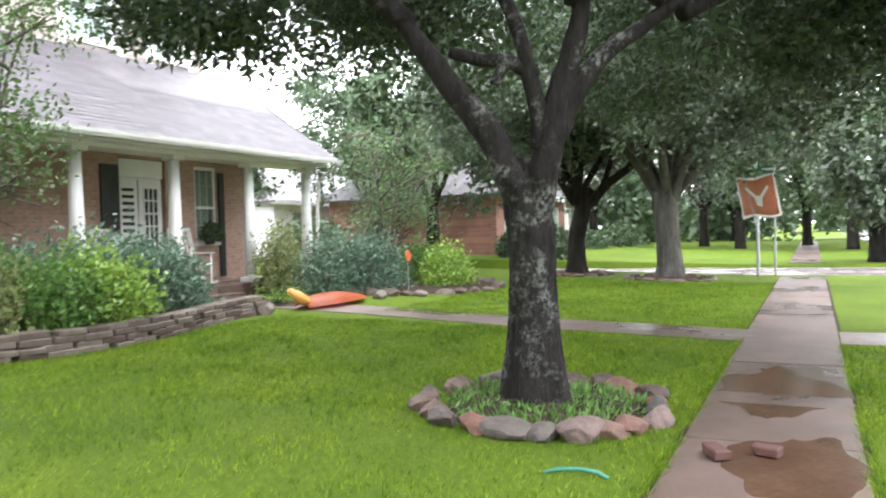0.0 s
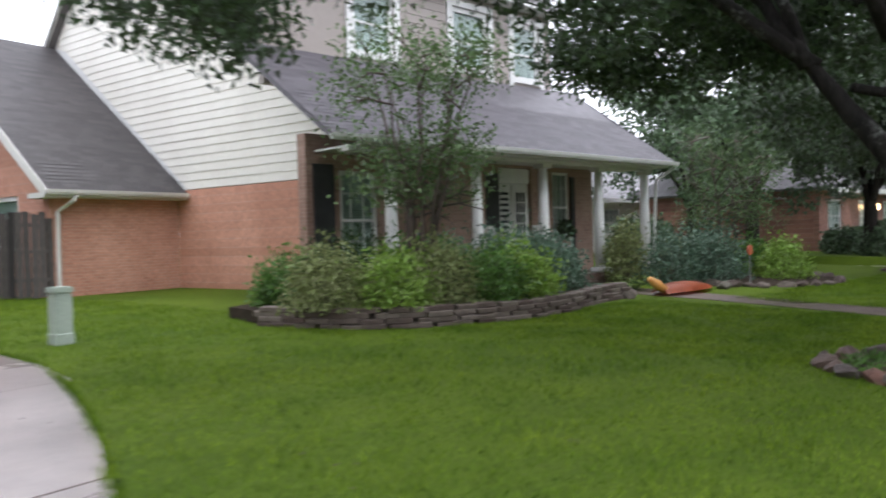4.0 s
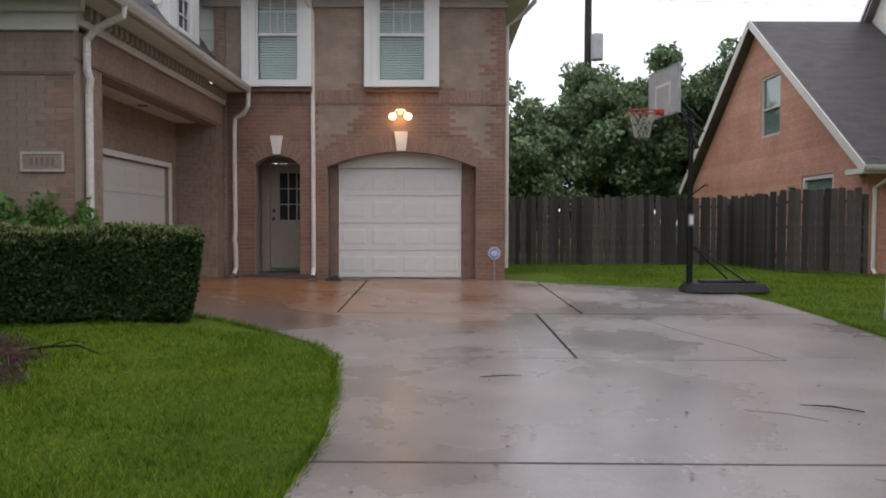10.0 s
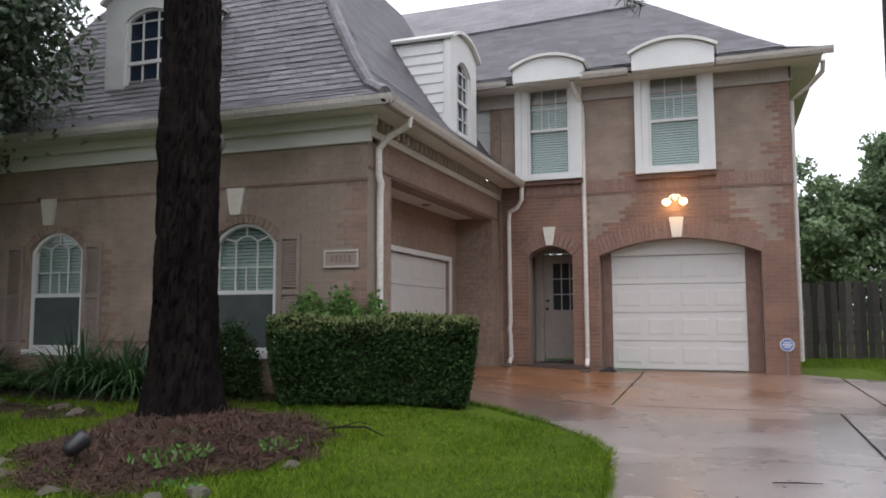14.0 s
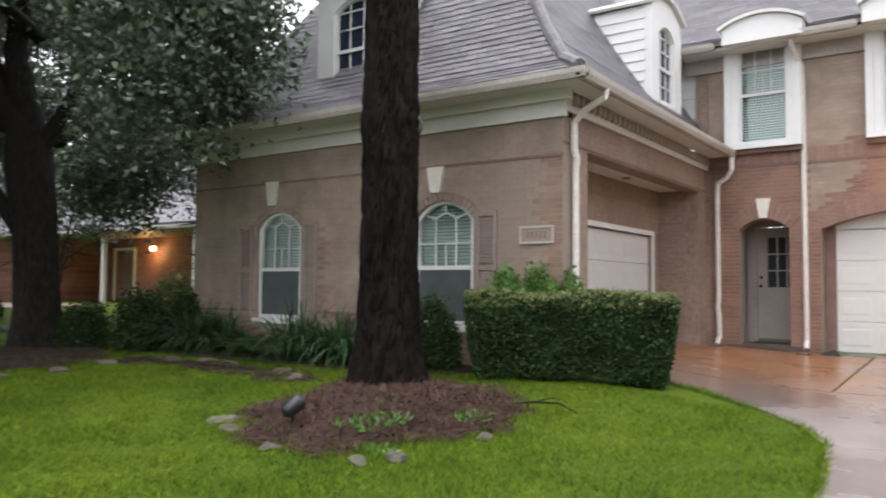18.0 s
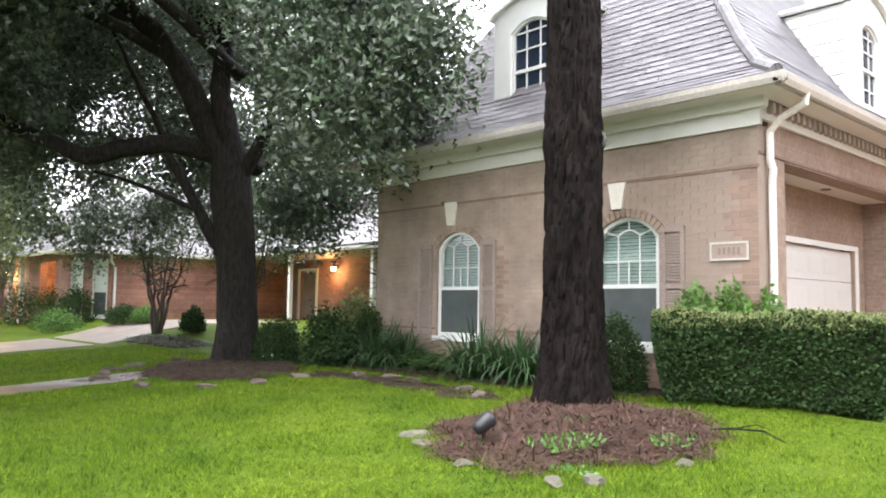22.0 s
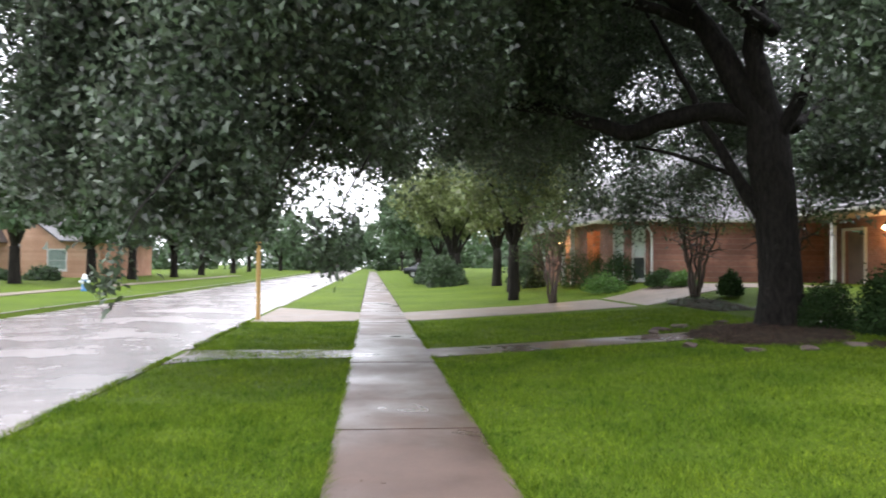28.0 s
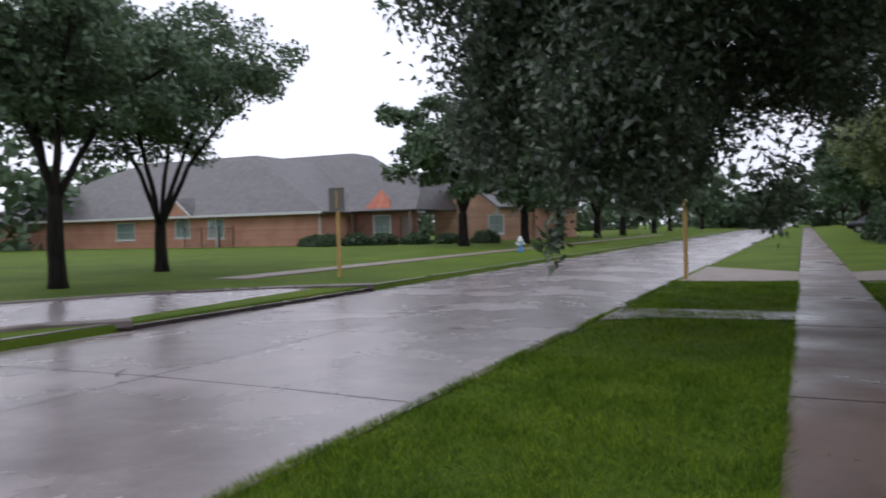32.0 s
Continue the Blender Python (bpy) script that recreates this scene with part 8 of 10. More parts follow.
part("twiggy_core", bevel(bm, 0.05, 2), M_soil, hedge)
bm = bmesh.new()
for k in range(16):
    p = A + d * r.uniform(0.2, L - 0.2) + nrm * r.uniform(0.2, D - 0.2)
    tube(bm, [(p.x, p.y, land(p.x, p.y) - 0.03), (p.x + r.normal() * 0.05, p.y, land(p.x, p.y) + 0.3)], [0.02, 0.012], 5)
part("stem", bm, M_bark_myrtle, hedge)["kind"] = "stuff"
loose("foliage", leaf_quads(hedge_points(40000, (("front", 0.34), ("right", 0.14), ("leftside", 0.13), ("back", 0.14), ("top", 0.25))), 0.045, 0.03, -0.2), M_leaf_hedge, hedge)
top = hedge_points(12000, (("top", 0.9), ("right", 0.05), ("front", 0.05)))
band = hedge_points(16000, (("front", 0.7), ("right", 0.3)))
top = np.vstack([top, band[band[:, 2] > 1.2]])
top = top[top[:, 2] > 1.15]
top[:, 2] += 0.01
loose("new_growth", leaf_quads(top, 0.05, 0.022, -1.4), M_leaf_tip, hedge)["kind"] = "stuff"

for i, (x, y, rx) in enumerate(((-4.62, 8.72, 0.4), (-4.3, 8.88, 0.42), (-3.98, 9.06, 0.42))):
    shrub((x, y), (rx, 0.26, 1.2), "bright green shrub rising behind the clipped hedge", M_leaf_fresh, 3600, (0.07, 0.04), seed=3 + 90 * i, rough=0.35, group="shrubs behind the hedge")
shrub((-5.62, 8.62), (0.36, 0.3, 0.85), "small round dark shrub by the window", M_leaf_hedge, 5200, (0.045, 0.028), seed=4)
shrub((-12.3, 7.9), (0.48, 0.46, 0.82), "clipped dark ball shrub beside the path", M_leaf_hedge, 7000, (0.045, 0.028), seed=5)
shrub((-11.2, 8.25), (0.52, 0.5, 0.85), "leafy dark shrub with paler new growth", M_leaf_hedge, 6500, (0.07, 0.04), seed=6, rough=1.1)
shrub((-11.75, 9.2), (0.55, 0.5, 1.05), "tall loose shrub with pale leaf tips", M_leaf_tip, 3200, (0.11, 0.06), seed=7, rough=1.6)
shrub((-11.0, 9.0), (0.5, 0.4, 0.9), "dark leafy shrub at the house corner", M_leaf_hedge, 4500, (0.06, 0.035), seed=8)
for i, (x, y, s) in enumerate(((-10.1, 8.5, 1.0), (-9.75, 8.75, 0.9), (-7.75, 8.35, 1.05), (-7.3, 8.6, 1.0), (-10.5, 8.75, 0.85), (-6.9, 8.45, 0.85))):
    straps((x, y), 170, 1.0 * s, 0.034, "dark green clump of arching strap leaves", seed=20 + i, group="strap-leaf clumps along the wing")
for i, (x, y, n, l) in enumerate(((-9.15, 8.55, 13, 0.75), (-8.7, 8.5, 12, 0.6), (-8.35, 8.7, 11, 0.55), (-9.3, 8.85, 12, 0.9))):
    fronds((x, y), n, l, "bright green fern beside the strap leaves", M_leaf_fresh, seed=30 + i, lift=1.1)
fronds((-11.7, 9.6), 16, 1.15, "dark sago palm with stiff feathered fronds", M_strap, "sago_palm", 40, lift=0.9, height=0.8)
myrtle((-11.55, 10.3), 6, 4.3, 1.0, "tall slim dark-stemmed tree at the wing corner", M_leaf_oak2, 4500, 41, 2.2)
myrtle((-15.9, 9.2), 6, 3.2, 1.3, "open multi-stemmed crape myrtle before the brick wall", None, 4200, 42, 1.9, girth=0.05)
myrtle((-19.9, 8.9), 7, 3.4, 1.4, "vase-shaped crape myrtle with bare brown stems", None, 4200, 43, 1.9, girth=0.055)
myrtle((-23.6, 5.9), 6, 3.0, 1.1, "slim multi-stemmed young tree by the drive", None, 4200, 44, 1.5, girth=0.05)
for i, (x, y, rx, h, mtl) in enumerate(((-26.3, 8.4, 1.0, 0.62, M_leaf_fresh), (-27.6, 9.3, 0.9, 1.1, M_leaf_hedge), (-29.3, 9.2, 1.0, 1.2, M_leaf_hedge), (-24.2, 9.6, 0.8, 0.5, M_leaf_hedge),
                                        (-23.2, 9.9, 0.6, 0.4, M_leaf_fresh), (-31.2, 8.6, 1.1, 1.4, M_leaf_hedge), (-18.9, 9.4, 0.4, 0.55, M_leaf_hedge), (-14.8, 12.8, 0.7, 0.8, M_leaf_hedge), (-16.6, 14.4, 0.9, 1.2, M_leaf_hedge))):
    shrub((x, y), (rx, rx * 0.7, h), "rounded green shrub in the neighbouring bed", mtl, 3000, (0.08, 0.045), seed=50 + i, rough=1.0, group="shrubs before the red brick house")
# low dark edging bed in front of the red house
mound("shrub_bed", [(-17.0, 8.2), (-20, 8.1), (-20.2, 8.7), (-17, 9.0)], 0.05, M_soil, "dark low planting bed along the drive", M_strap, 1200, category="planting bed", blade=(0.12, 0.01))
mound("shrub_bed", [(-11.6, 8.2), (-8.5, 8.05), (-6.2, 8.15), (-5.1, 8.5), (-5.1, 9.0), (-11.6, 9.0)], 0.03, M_soil, "dark soil bed along the wing wall", M_leaf_hedge, 900, category="planting bed", blade=(0.07, 0.012))

# ---- pine mound, oak bed, stones ----
for i, (x, y, a, b) in enumerate(((-8.2, 7.5, 1.3, 0.28), (-9.9, 7.45, 0.7, 0.3), (-6.9, 7.35, 0.5, 0.3))):
    mound("bare_patch", [(x + a * math.cos(k * 0.7) * (1 + 0.25 * math.sin(k * 2.1 + i)), y + b * math.sin(k * 0.7) * (1 + 0.3 * math.cos(k * 1.7 + i))) for k in range(9)], 0.012, M_soil, "dark bare patch in the lawn with thatch", M_straw, 160, category="bare patch", seed=60 + i, blade=(0.06, 0.004))
mound("mulch_mound", [(-5.75, 6.2), (-5.3, 5.25), (-4.6, 4.95), (-3.85, 5.15), (-3.45, 6.1), (-3.5, 6.95), (-4.2, 7.75), (-5.4, 8.0), (-6.1, 7.4)], 0.09, M_mulch, "reddish pine-straw mulch mound round the pine", M_straw, 15000, seed=2, ragged=0.3)
mound("mulch_mound", [(-14.0, 6.8), (-13.3, 5.9), (-12.1, 5.5), (-11.2, 5.6), (-10.6, 6.2), (-10.6, 7.2), (-12.0, 8.1), (-13.6, 8.1)], 0.08, M_soil, "dark soil bed round the oak's foot", M_straw, 2600, seed=3)
r = np.random.default_rng(8)
for i, (x, y, s) in enumerate(((-5.55, 5.35, 0.2), (-5.25, 5.12, 0.17), (-4.45, 4.86, 0.1), (-3.65, 4.95, 0.13), (-3.5, 5.2, 0.15), (-3.3, 6.1, 0.09))):
    st = rock_mesh("flat_stone", 70 + i, M_palestone, None, (s, s * 0.6, 0.045))
    st.matrix_basis = Matrix.Translation((x, y, land(x, y) + 0.018)) @ Matrix.Rotation(r.uniform(0, 3), 4, "Z")
    tagged(st, "flat pale stone on the rim of the mulch mound", "stone", "stones round the pine mound")
for i, (x, y, s) in enumerate(((-14.1, 6.1, 0.2), (-13.7, 5.6, 0.22), (-13.2, 5.25, 0.18), (-12.6, 5.0, 0.2), (-11.2, 5.05, 0.16), (-10.3, 5.6, 0.18), (-10.1, 6.3, 0.16), (-10.2, 7.0, 0.2), (-9.5, 7.6, 0.22), (-9.0, 7.8, 0.2), (-8.4, 7.75, 0.18), (-7.2, 7.55, 0.2), (-6.7, 7.3, 0.16), (-14.3, 7.0, 0.2))):
    st = rock_mesh("edging_stone", 90 + i, M_flagstone, None, (s, s * 0.6, 0.06))
    st.matrix_basis = Matrix.Translation((x, y, land(x, y) + 0.025)) @ Matrix.Rotation(r.uniform(0, 3), 4, "Z")
    tagged(st, "dark flat edging stone sunk in the lawn", "stone", "edging stones along the beds")
for i in range(9):                                           # stepping stones of the front path by the house
    x, y = -12.9 - 0.13 * i + r.normal() * 0.15, 8.6 + 0.42 * i
    st = rock_mesh("stepping_stone", 110 + i, M_palestone, None, (0.42, 0.24, 0.05))
    st.matrix_basis = Matrix.Translation((x, y, land(x, y) + 0.045)) @ Matrix.Rotation(r.uniform(-0.3, 0.3), 4, "Z")
    tagged(st, "wet pale stepping stone by the front door path", "stone", "stepping stones")
g = land(-4.72, 5.35) + 0.1
spotl = base("garden_spotlight", (-4.72, 5.35, g), "small black garden spotlight staked in the mulch", "garden light")
part("stake", tube(bmesh.new(), [(-4.72, 5.35, g - 0.08), (-4.72, 5.35, g + 0.07)], 0.012, 8), M_black, spotl)
part("head", tube(bmesh.new(), [(-4.75, 5.28, g + 0.06), (-4.735, 5.31, g + 0.08), (-4.70, 5.40, g + 0.15), (-4.695, 5.42, g + 0.16)], [0.045, 0.065, 0.075, 0.07], 14), M_black, spotl, smooth=True)
part("lens", tube(bmesh.new(), [(-4.694, 5.423, g + 0.161), (-4.692, 5.427, g + 0.164)], [0.06, 0.06], 14), M_glass, spotl)
g = land(-3.4, 7.3)
tw = base("fallen_twig", (-3.4, 7.3, g), "dark fallen twig lying on the grass", "twig")
part("stem", tube(bmesh.new(), [(-3.75, 7.2, g + 0.05), (-3.5, 7.3, g + 0.08), (-3.2, 7.25, g + 0.1), (-2.95, 7.1, g + 0.05)], [0.006, 0.011, 0.009, 0.004], 6), M_bark_oak, tw)
part("side_twig", tube(bmesh.new(), [(-3.5, 7.3, g + 0.08), (-3.35, 7.42, g + 0.12), (-3.25, 7.5, g + 0.08)], [0.007, 0.005, 0.003], 5), M_bark_oak, tw)
weeds = np.column_stack([rng.uniform(-4.6, -3.4, 900), rng.uniform(4.95, 6.6, 900), np.zeros(900)])
weeds = weeds[(np.sin(weeds[:, 0] * 5) * np.sin(weeds[:, 1] * 4 + 1) > 0.25)]
weeds[:, 2] = [land(a, b) + 0.1 for a, b, _ in weeds]
wd = loose("weeds", leaf_quads(weeds, 0.06, 0.025, -0.8), M_leaf_fresh)
tagged(wd, "small bright weeds creeping over the mulch", "weeds", kind="stuff")

# ---- power pole, wires and the woods behind ----
pp = base("utility_pole", (6.25, 34, 0.6), "dark wooden utility pole with a grey transformer", "utility pole")
part("pole", tube(bmesh.new(), [(6.25, 34, 0.3), (6.25, 34, 8), (6.25, 34, 16)], [0.19, 0.16, 0.13], 12), M_pole, pp)
part("transformer", bevel(tube(bmesh.new(), [(6.6, 33.8, 8.4), (6.6, 33.8, 9.5)], [0.27, 0.27], 14), 0.03, 1), M_steel, pp, "grey can transformer")
part("crossarm", boxes((5.2, 7.3, 33.85, 33.97, 15.4, 15.55)), M_pole, pp)
for x in (5.3, 6.0, 7.2):
    part("insulator", tube(bmesh.new(), [(x, 33.9, 15.55), (x, 33.9, 15.75)], [0.05, 0.03], 8), M_steel, pp)
for i, (y, z, sag) in enumerate(((34.0, 12.9, 0.5), (34.3, 12.2, 0.6), (34.0, 11.1, 0.5))):
    w = base("overhead_wire", (6.25, y, z), "thin dark overhead wire strung from the pole", "wire", "overhead wires")
    pts = [(6.25 + 60 * (f - 0.0), y, z - sag * 4 * (f - f * f)) for f in np.linspace(-0.6, 1, 17)]
    part("cable", tube(bmesh.new(), pts, 0.009, 5), M_cable, w)


# ---- the garden of the east house (laid out on the straight plan, then turned with the street) ----
def east(ob):
    ob.matrix_basis = BEND @ ob.matrix_basis
    return ob


east(stone_ring("ring of rounded brown and red stones round the oak", (9.1, 2.5), 22, 0.9, (0.19, 0.13, 0.1), seed=11))
wp = np.column_stack([9.1 + rng.normal(size=2600) * 0.42, 2.5 + rng.normal(size=2600) * 0.42, np.zeros(2600)])
wp = wp[(np.hypot(wp[:, 0] - 9.1, wp[:, 1] - 2.5) < 0.8)]
wp[:, 2] = [rise(a, b) + 0.04 for a, b, _ in wp]
ob = loose("ground_cover", leaf_quads(wp, 0.09, 0.02, -1.2), M_leaf_fresh)
tagged(ob, "green weeds growing inside the stone ring", "weeds", kind="stuff")
east(ob)
ob = mound("mulch_ring", [(9.9, 2.5), (9.6, 3.1), (9.1, 3.35), (8.5, 3.1), (8.3, 2.5), (8.6, 1.9), (9.1, 1.7), (9.7, 1.9)], 0.06, M_soil, "dark soil inside the stone ring", straight=True)
east(ob)
# garden hose end and two broken bricks
M_hose = surface("green_hose", (0.03, 0.16, 0.11), (0.05, 0.22, 0.16), 4, 0.4, 40, 0.05, 0.001)
ob = base("garden_hose", (7.5, 1.88, 0.05), "short arc of green garden hose in the grass", "hose")
part("hose", tube(bmesh.new(), [(7.58, 2.0, 0.02), (7.61, 1.92, 0.045), (7.63, 1.8, 0.05), (7.64, 1.7, 0.04), (7.64, 1.64, 0.01)], 0.013, 8), M_hose, ob, smooth=True)
east(ob)
M_brokenbrick = random_tint("broken_red_brick", (0.075, 0.032, 0.026), 0.3, 0.6, 0.0, False, 14, 0.1)
for x, y, a, l in ((8.2, 1.12, 0.5, 0.2), (8.32, 0.84, 1.3, 0.15)):
    bm = bevel(boxes((-l / 2, l / 2, -0.05, 0.05, 0, 0.06)), 0.008, 1)
    for v in bm.verts:
        if v.co.x > l * 0.35:
            v.co.x += (v.co.z - 0.03) * 0.6
    ob = part("brick", bm, M_brokenbrick)
    ob.matrix_basis = BEND @ Matrix.Translation((x, y, 0.035)) @ Matrix.Rotation(a, 4, "Z")
    tagged(ob, "broken red brick lying on the wet sidewalk", "brick", "broken bricks")
# shallow brown rain puddles in the hollows of the sidewalk
M_puddle = surface("brown_rain_puddle", (0.05, 0.028, 0.018), (0.085, 0.05, 0.032), 3, 0.13, 20, 0.02, 0.001)
for n in M_puddle.node_tree.nodes:
    if n.type == "BSDF_PRINCIPLED":
        n.inputs["IOR"].default_value = 1.33
        n.inputs["Specular IOR Level"].default_value = 0.06
for x, y, rx, ry, s in ((8.15, 0.68, 0.7, 0.33, 1.0), (10.3, 0.84, 1.0, 0.42, 5.0)):
    bm = bmesh.new()
    top, low = [], []
    for k in range(48):
        a = 2 * math.pi * k / 48
        f = 1 + 0.5 * noise.noise(Vector((math.cos(a) * 1.6 + s, math.sin(a) * 1.6, s))) + 0.08 * noise.noise(Vector((math.cos(a) * 5, math.sin(a) * 5 + s, s)))
        top.append(bm.verts.new((math.cos(a) * rx * f, math.sin(a) * ry * f, 0.0)))
        low.append(bm.verts.new((math.cos(a) * rx * f * 1.01, math.sin(a) * ry * f * 1.01, -0.012)))
    bm.faces.new(top)
    bm.faces.new(low[::-1])
    for k in range(48):
        bm.faces.new((top[k - 1], low[k - 1], low[k], top[k]))
    ob = part("puddle", bm, M_puddle)
    ob.matrix_basis = BEND @ Matrix.Translation((x, y, 0.0305))
    tagged(ob, "shallow brown rain puddle on the concrete sidewalk", "puddle", "puddles on the sidewalk")
# raised bed of stacked flagstone
BED = [(6.5, 10.3), (6.9, 9.5), (7.5, 8.75), (8.6, 8.25), (9.7, 8.02), (10.8, 8.1), (11.9, 8.45), (12.8, 8.62), (13.5, 8.6)]
fine = []
for i in range(len(BED) - 1):
    p0, p1, p2, p3 = [np.array(BED[min(max(i + j, 0), len(BED) - 1)]) for j in (-1, 0, 1, 2)]
    for t in np.linspace(0, 1, 6)[:-1]:
        fine.append(0.5 * (2 * p1 + (p2 - p0) * t + (2 * p0 - 5 * p1 + 4 * p2 - p3) * t * t + (3 * p1 - p0 - 3 * p2 + p3) * t ** 3))
fine.append(np.array(BED[-1]))
seg = np.cumsum([0] + [np.linalg.norm(b - a) for a, b in zip(fine, fine[1:])])
TOPB = 0.50
edging = base("flagstone_wall", (9, 8.2, rise(9, 8.2)), "low dry wall of stacked dark flagstones round the bed", "garden wall")
proto = [part("flagstone", bevel(boxes((-0.17 * (0.8 + 0.12 * k), 0.17 * (0.8 + 0.12 * k), -0.11, 0.11, 0, 0.066 + 0.006 * k)), 0.012, 1), M_flagstone, edging) for k in range(4)]
first = [True] * 4
for course in range(4):
    s = 0.1 + 0.09 * (course % 2)
    while s < seg[-1] - 0.1:
        k = int(rng.integers(0, 4))
        i = min(int(np.searchsorted(seg, s)), len(fine) - 1)
        a, b = fine[max(i - 1, 0)], fine[i]
        t = (s - seg[max(i - 1, 0)]) / max(seg[i] - seg[max(i - 1, 0)], 1e-6)
        p = a + (b - a) * t
        g = rise(p[0], p[1])
        m = Matrix.Translation((p[0] + rng.normal() * 0.012, p[1] + rng.normal() * 0.018 + 0.015 * course, g - 0.01 + course * 0.074)) @ Matrix.Rotation(math.atan2(b[1] - a[1], b[0] - a[0]) + rng.normal() * 0.05, 4, "Z") @ Matrix.Rotation(rng.normal() * 0.015, 4, "X")
        if first[k]:
            proto[k].matrix_basis = m
            first[k] = False
        else:
            share(proto[k], m, edging)
        s += 0.34 * (0.8 + 0.12 * k) + 0.005
east(edging)
bed = base("planting_bed", (9.5, 9.5, 0.4), "raised soil bed behind the flagstone wall", "planting bed", kind="structure")
part("soil", slab(bmesh.new(), [tuple(p + np.array([0.0, 0.1])) for p in fine] + [(13.4, 11.0), (8.0, 12.2), (6.6, 11.5)], 0.1, TOPB - 0.06), M_soil, bed)
east(bed)
rows = ((7.2, 9.6, 0.7, 0.75, M_leaf_tip), (8.0, 9.0, 0.65, 0.7, M_leaf_lime), (8.8, 8.85, 0.7, 0.8, M_leaf_tip), (9.5, 8.6, 0.6, 0.65, M_leaf_fresh),
        (10.2, 8.6, 0.62, 0.72, M_leaf_lime), (7.9, 10.2, 0.8, 0.9, M_leaf_hedge), (9.2, 9.8, 0.8, 0.95, M_leaf_fresh), (10.6, 9.3, 0.75, 0.85, M_leaf_blue), (11.4, 9.2, 0.75, 0.8, M_leaf_blue), (12.1, 9.5, 0.6, 0.7, M_leaf_blue),
        (7.2, 10.8, 0.5, 0.6, M_leaf_fresh), (10.2, 10.4, 0.7, 0.8, M_leaf_blue))
for i, (x, y, rx, h, mtl) in enumerate(rows):
    east(shrub((x, y), (rx * 1.1, rx * 0.95, h * 1.12), "grey-green leafy shrub spilling over the flagstone bed" if mtl is M_leaf_blue else "yellow-green leafy shrub in the flagstone bed", mtl, 4200, (0.11, 0.046) if mtl is M_leaf_blue else (0.085, 0.042), seed=130 + i, rough=1.5, group="shrubs in the flagstone bed", ground=TOPB - 0.08))
east(myrtle((8.9, 9.5), 8, 4.5, 1.15, "open multi-stemmed crape myrtle in the raised bed", M_leaf_myrtle, 7600, 150, 1.75, TOPB - 0.1, (0.085, 0.045), girth=0.065))
# stones and the orange hull at the bed's end
for i, (x, y, s) in enumerate(((13.5, 8.75, 0.24), (13.2, 8.5, 0.2), (16.2, 8.1, 0.2), (12.9, 8.8, 0.26))):
    st = rock_mesh("bed_stone", 160 + i, M_palestone if i == 2 else M_flagstone, None, (s, s * 0.75, s * 0.6))
    st.matrix_basis = BEND @ Matrix.Translation((x, y, rise(x, y) + s * 0.3))
    tagged(st, "loose grey stone at the end of the bed", "stone", "loose stones by the bed")
hull = base("orange_board", (14.9, 8.3, rise(14.9, 8.3)), "orange plastic hull tipped over on the lawn edge", "kayak")
g = rise(14.9, 8.3)
bm = bmesh.new()
rows_ = []
for t in np.linspace(0, 1, 13):
    w = 0.36 * math.sin(math.pi * min(max(t * 0.9 + 0.08, 0), 1)) ** 0.6
    x = 13.95 + 1.95 * t
    rows_.append([bm.verts.new((x, 8.3 + w * math.cos(a) * 1.0, g + 0.05 + 0.02 * math.sin(t * 3) + 0.2 * (w / 0.36) * max(math.sin(a), 0) * (1 - 0.3 * t))) for a in np.linspace(0, math.pi, 9)])
for a, b in zip(rows_, rows_[1:]):
    for k in range(8):
        bm.faces.new((a[k], b[k], b[k + 1], a[k + 1]))
bmesh.ops.solidify(bm, geom=list(bm.faces), thickness=0.015)
part("hull", fix(bm), M_orange, hull, smooth=True)
M_orangepale = surface("yellow_orange_plastic", (0.62, 0.28, 0.07), (0.75, 0.36, 0.10), 3, 0.4, 40, 0.1, 0.002)
part("bow_end", tube(bmesh.new(), [(13.7, 8.35, g + 0.35), (13.9, 8.3, g + 0.22), (14.15, 8.2, g + 0.06)], [0.05, 0.1, 0.06], 10), M_orangepale, hull, "yellow-orange bow end", smooth=True)
east(hull)
east(fronds((14.6, 9.3), 14, 0.75, "bright green fern by the porch step", M_leaf_lime, seed=170, ground=rise(14.6, 9.3), lift=1.0))
# bed on the far side of the front path
east(mound("planting_bed", [(16.6, 8.6), (17.6, 7.4), (19.0, 6.9), (20.6, 7.3), (20.9, 8.6), (20.0, 10.2), (17.6, 10.8), (16.4, 10.0)], 0.08, M_soil, "dark planting bed beyond the front path", straight=True, category="planting bed"))
east(stone_ring("low brown stone edging of the second bed", (18.8, 8.6), 30, 2.1, (0.2, 0.12, 0.1), M_flagstone, 12, 0.85))
for i, (x, y, rx, h, mtl) in enumerate(((16.6, 9.5, 0.8, 1.15, M_leaf_blue), (17.4, 9.0, 0.85, 1.25, M_leaf_blue), (18.1, 9.5, 0.9, 1.2, M_leaf_blue), (19.0, 8.1, 0.75, 0.85, M_leaf_lime), (19.7, 8.3, 0.7, 0.75, M_leaf_lime), (18.5, 10.2, 0.9, 1.0, M_leaf_tip), (20.1, 9.3, 0.8, 0.9, M_leaf_fresh), (16.4, 10.6, 0.6, 1.3, M_leaf_tip))):
    east(shrub((x, y), (rx, rx * 0.8, h), "blue-green leafy shrub in the second bed" if mtl is M_leaf_blue else "lime green shrub in the second bed", mtl, 2600, (0.11, 0.045), seed=180 + i, rough=1.4, group="shrubs in the second bed", ground=rise(x, y)))
east(myrtle((18.9, 9.4), 8, 3.6, 1.4, "spreading crape myrtle with thin stems", M_leaf_myrtle, 9000, 195, 1.3, rise(18.9, 9.4)))
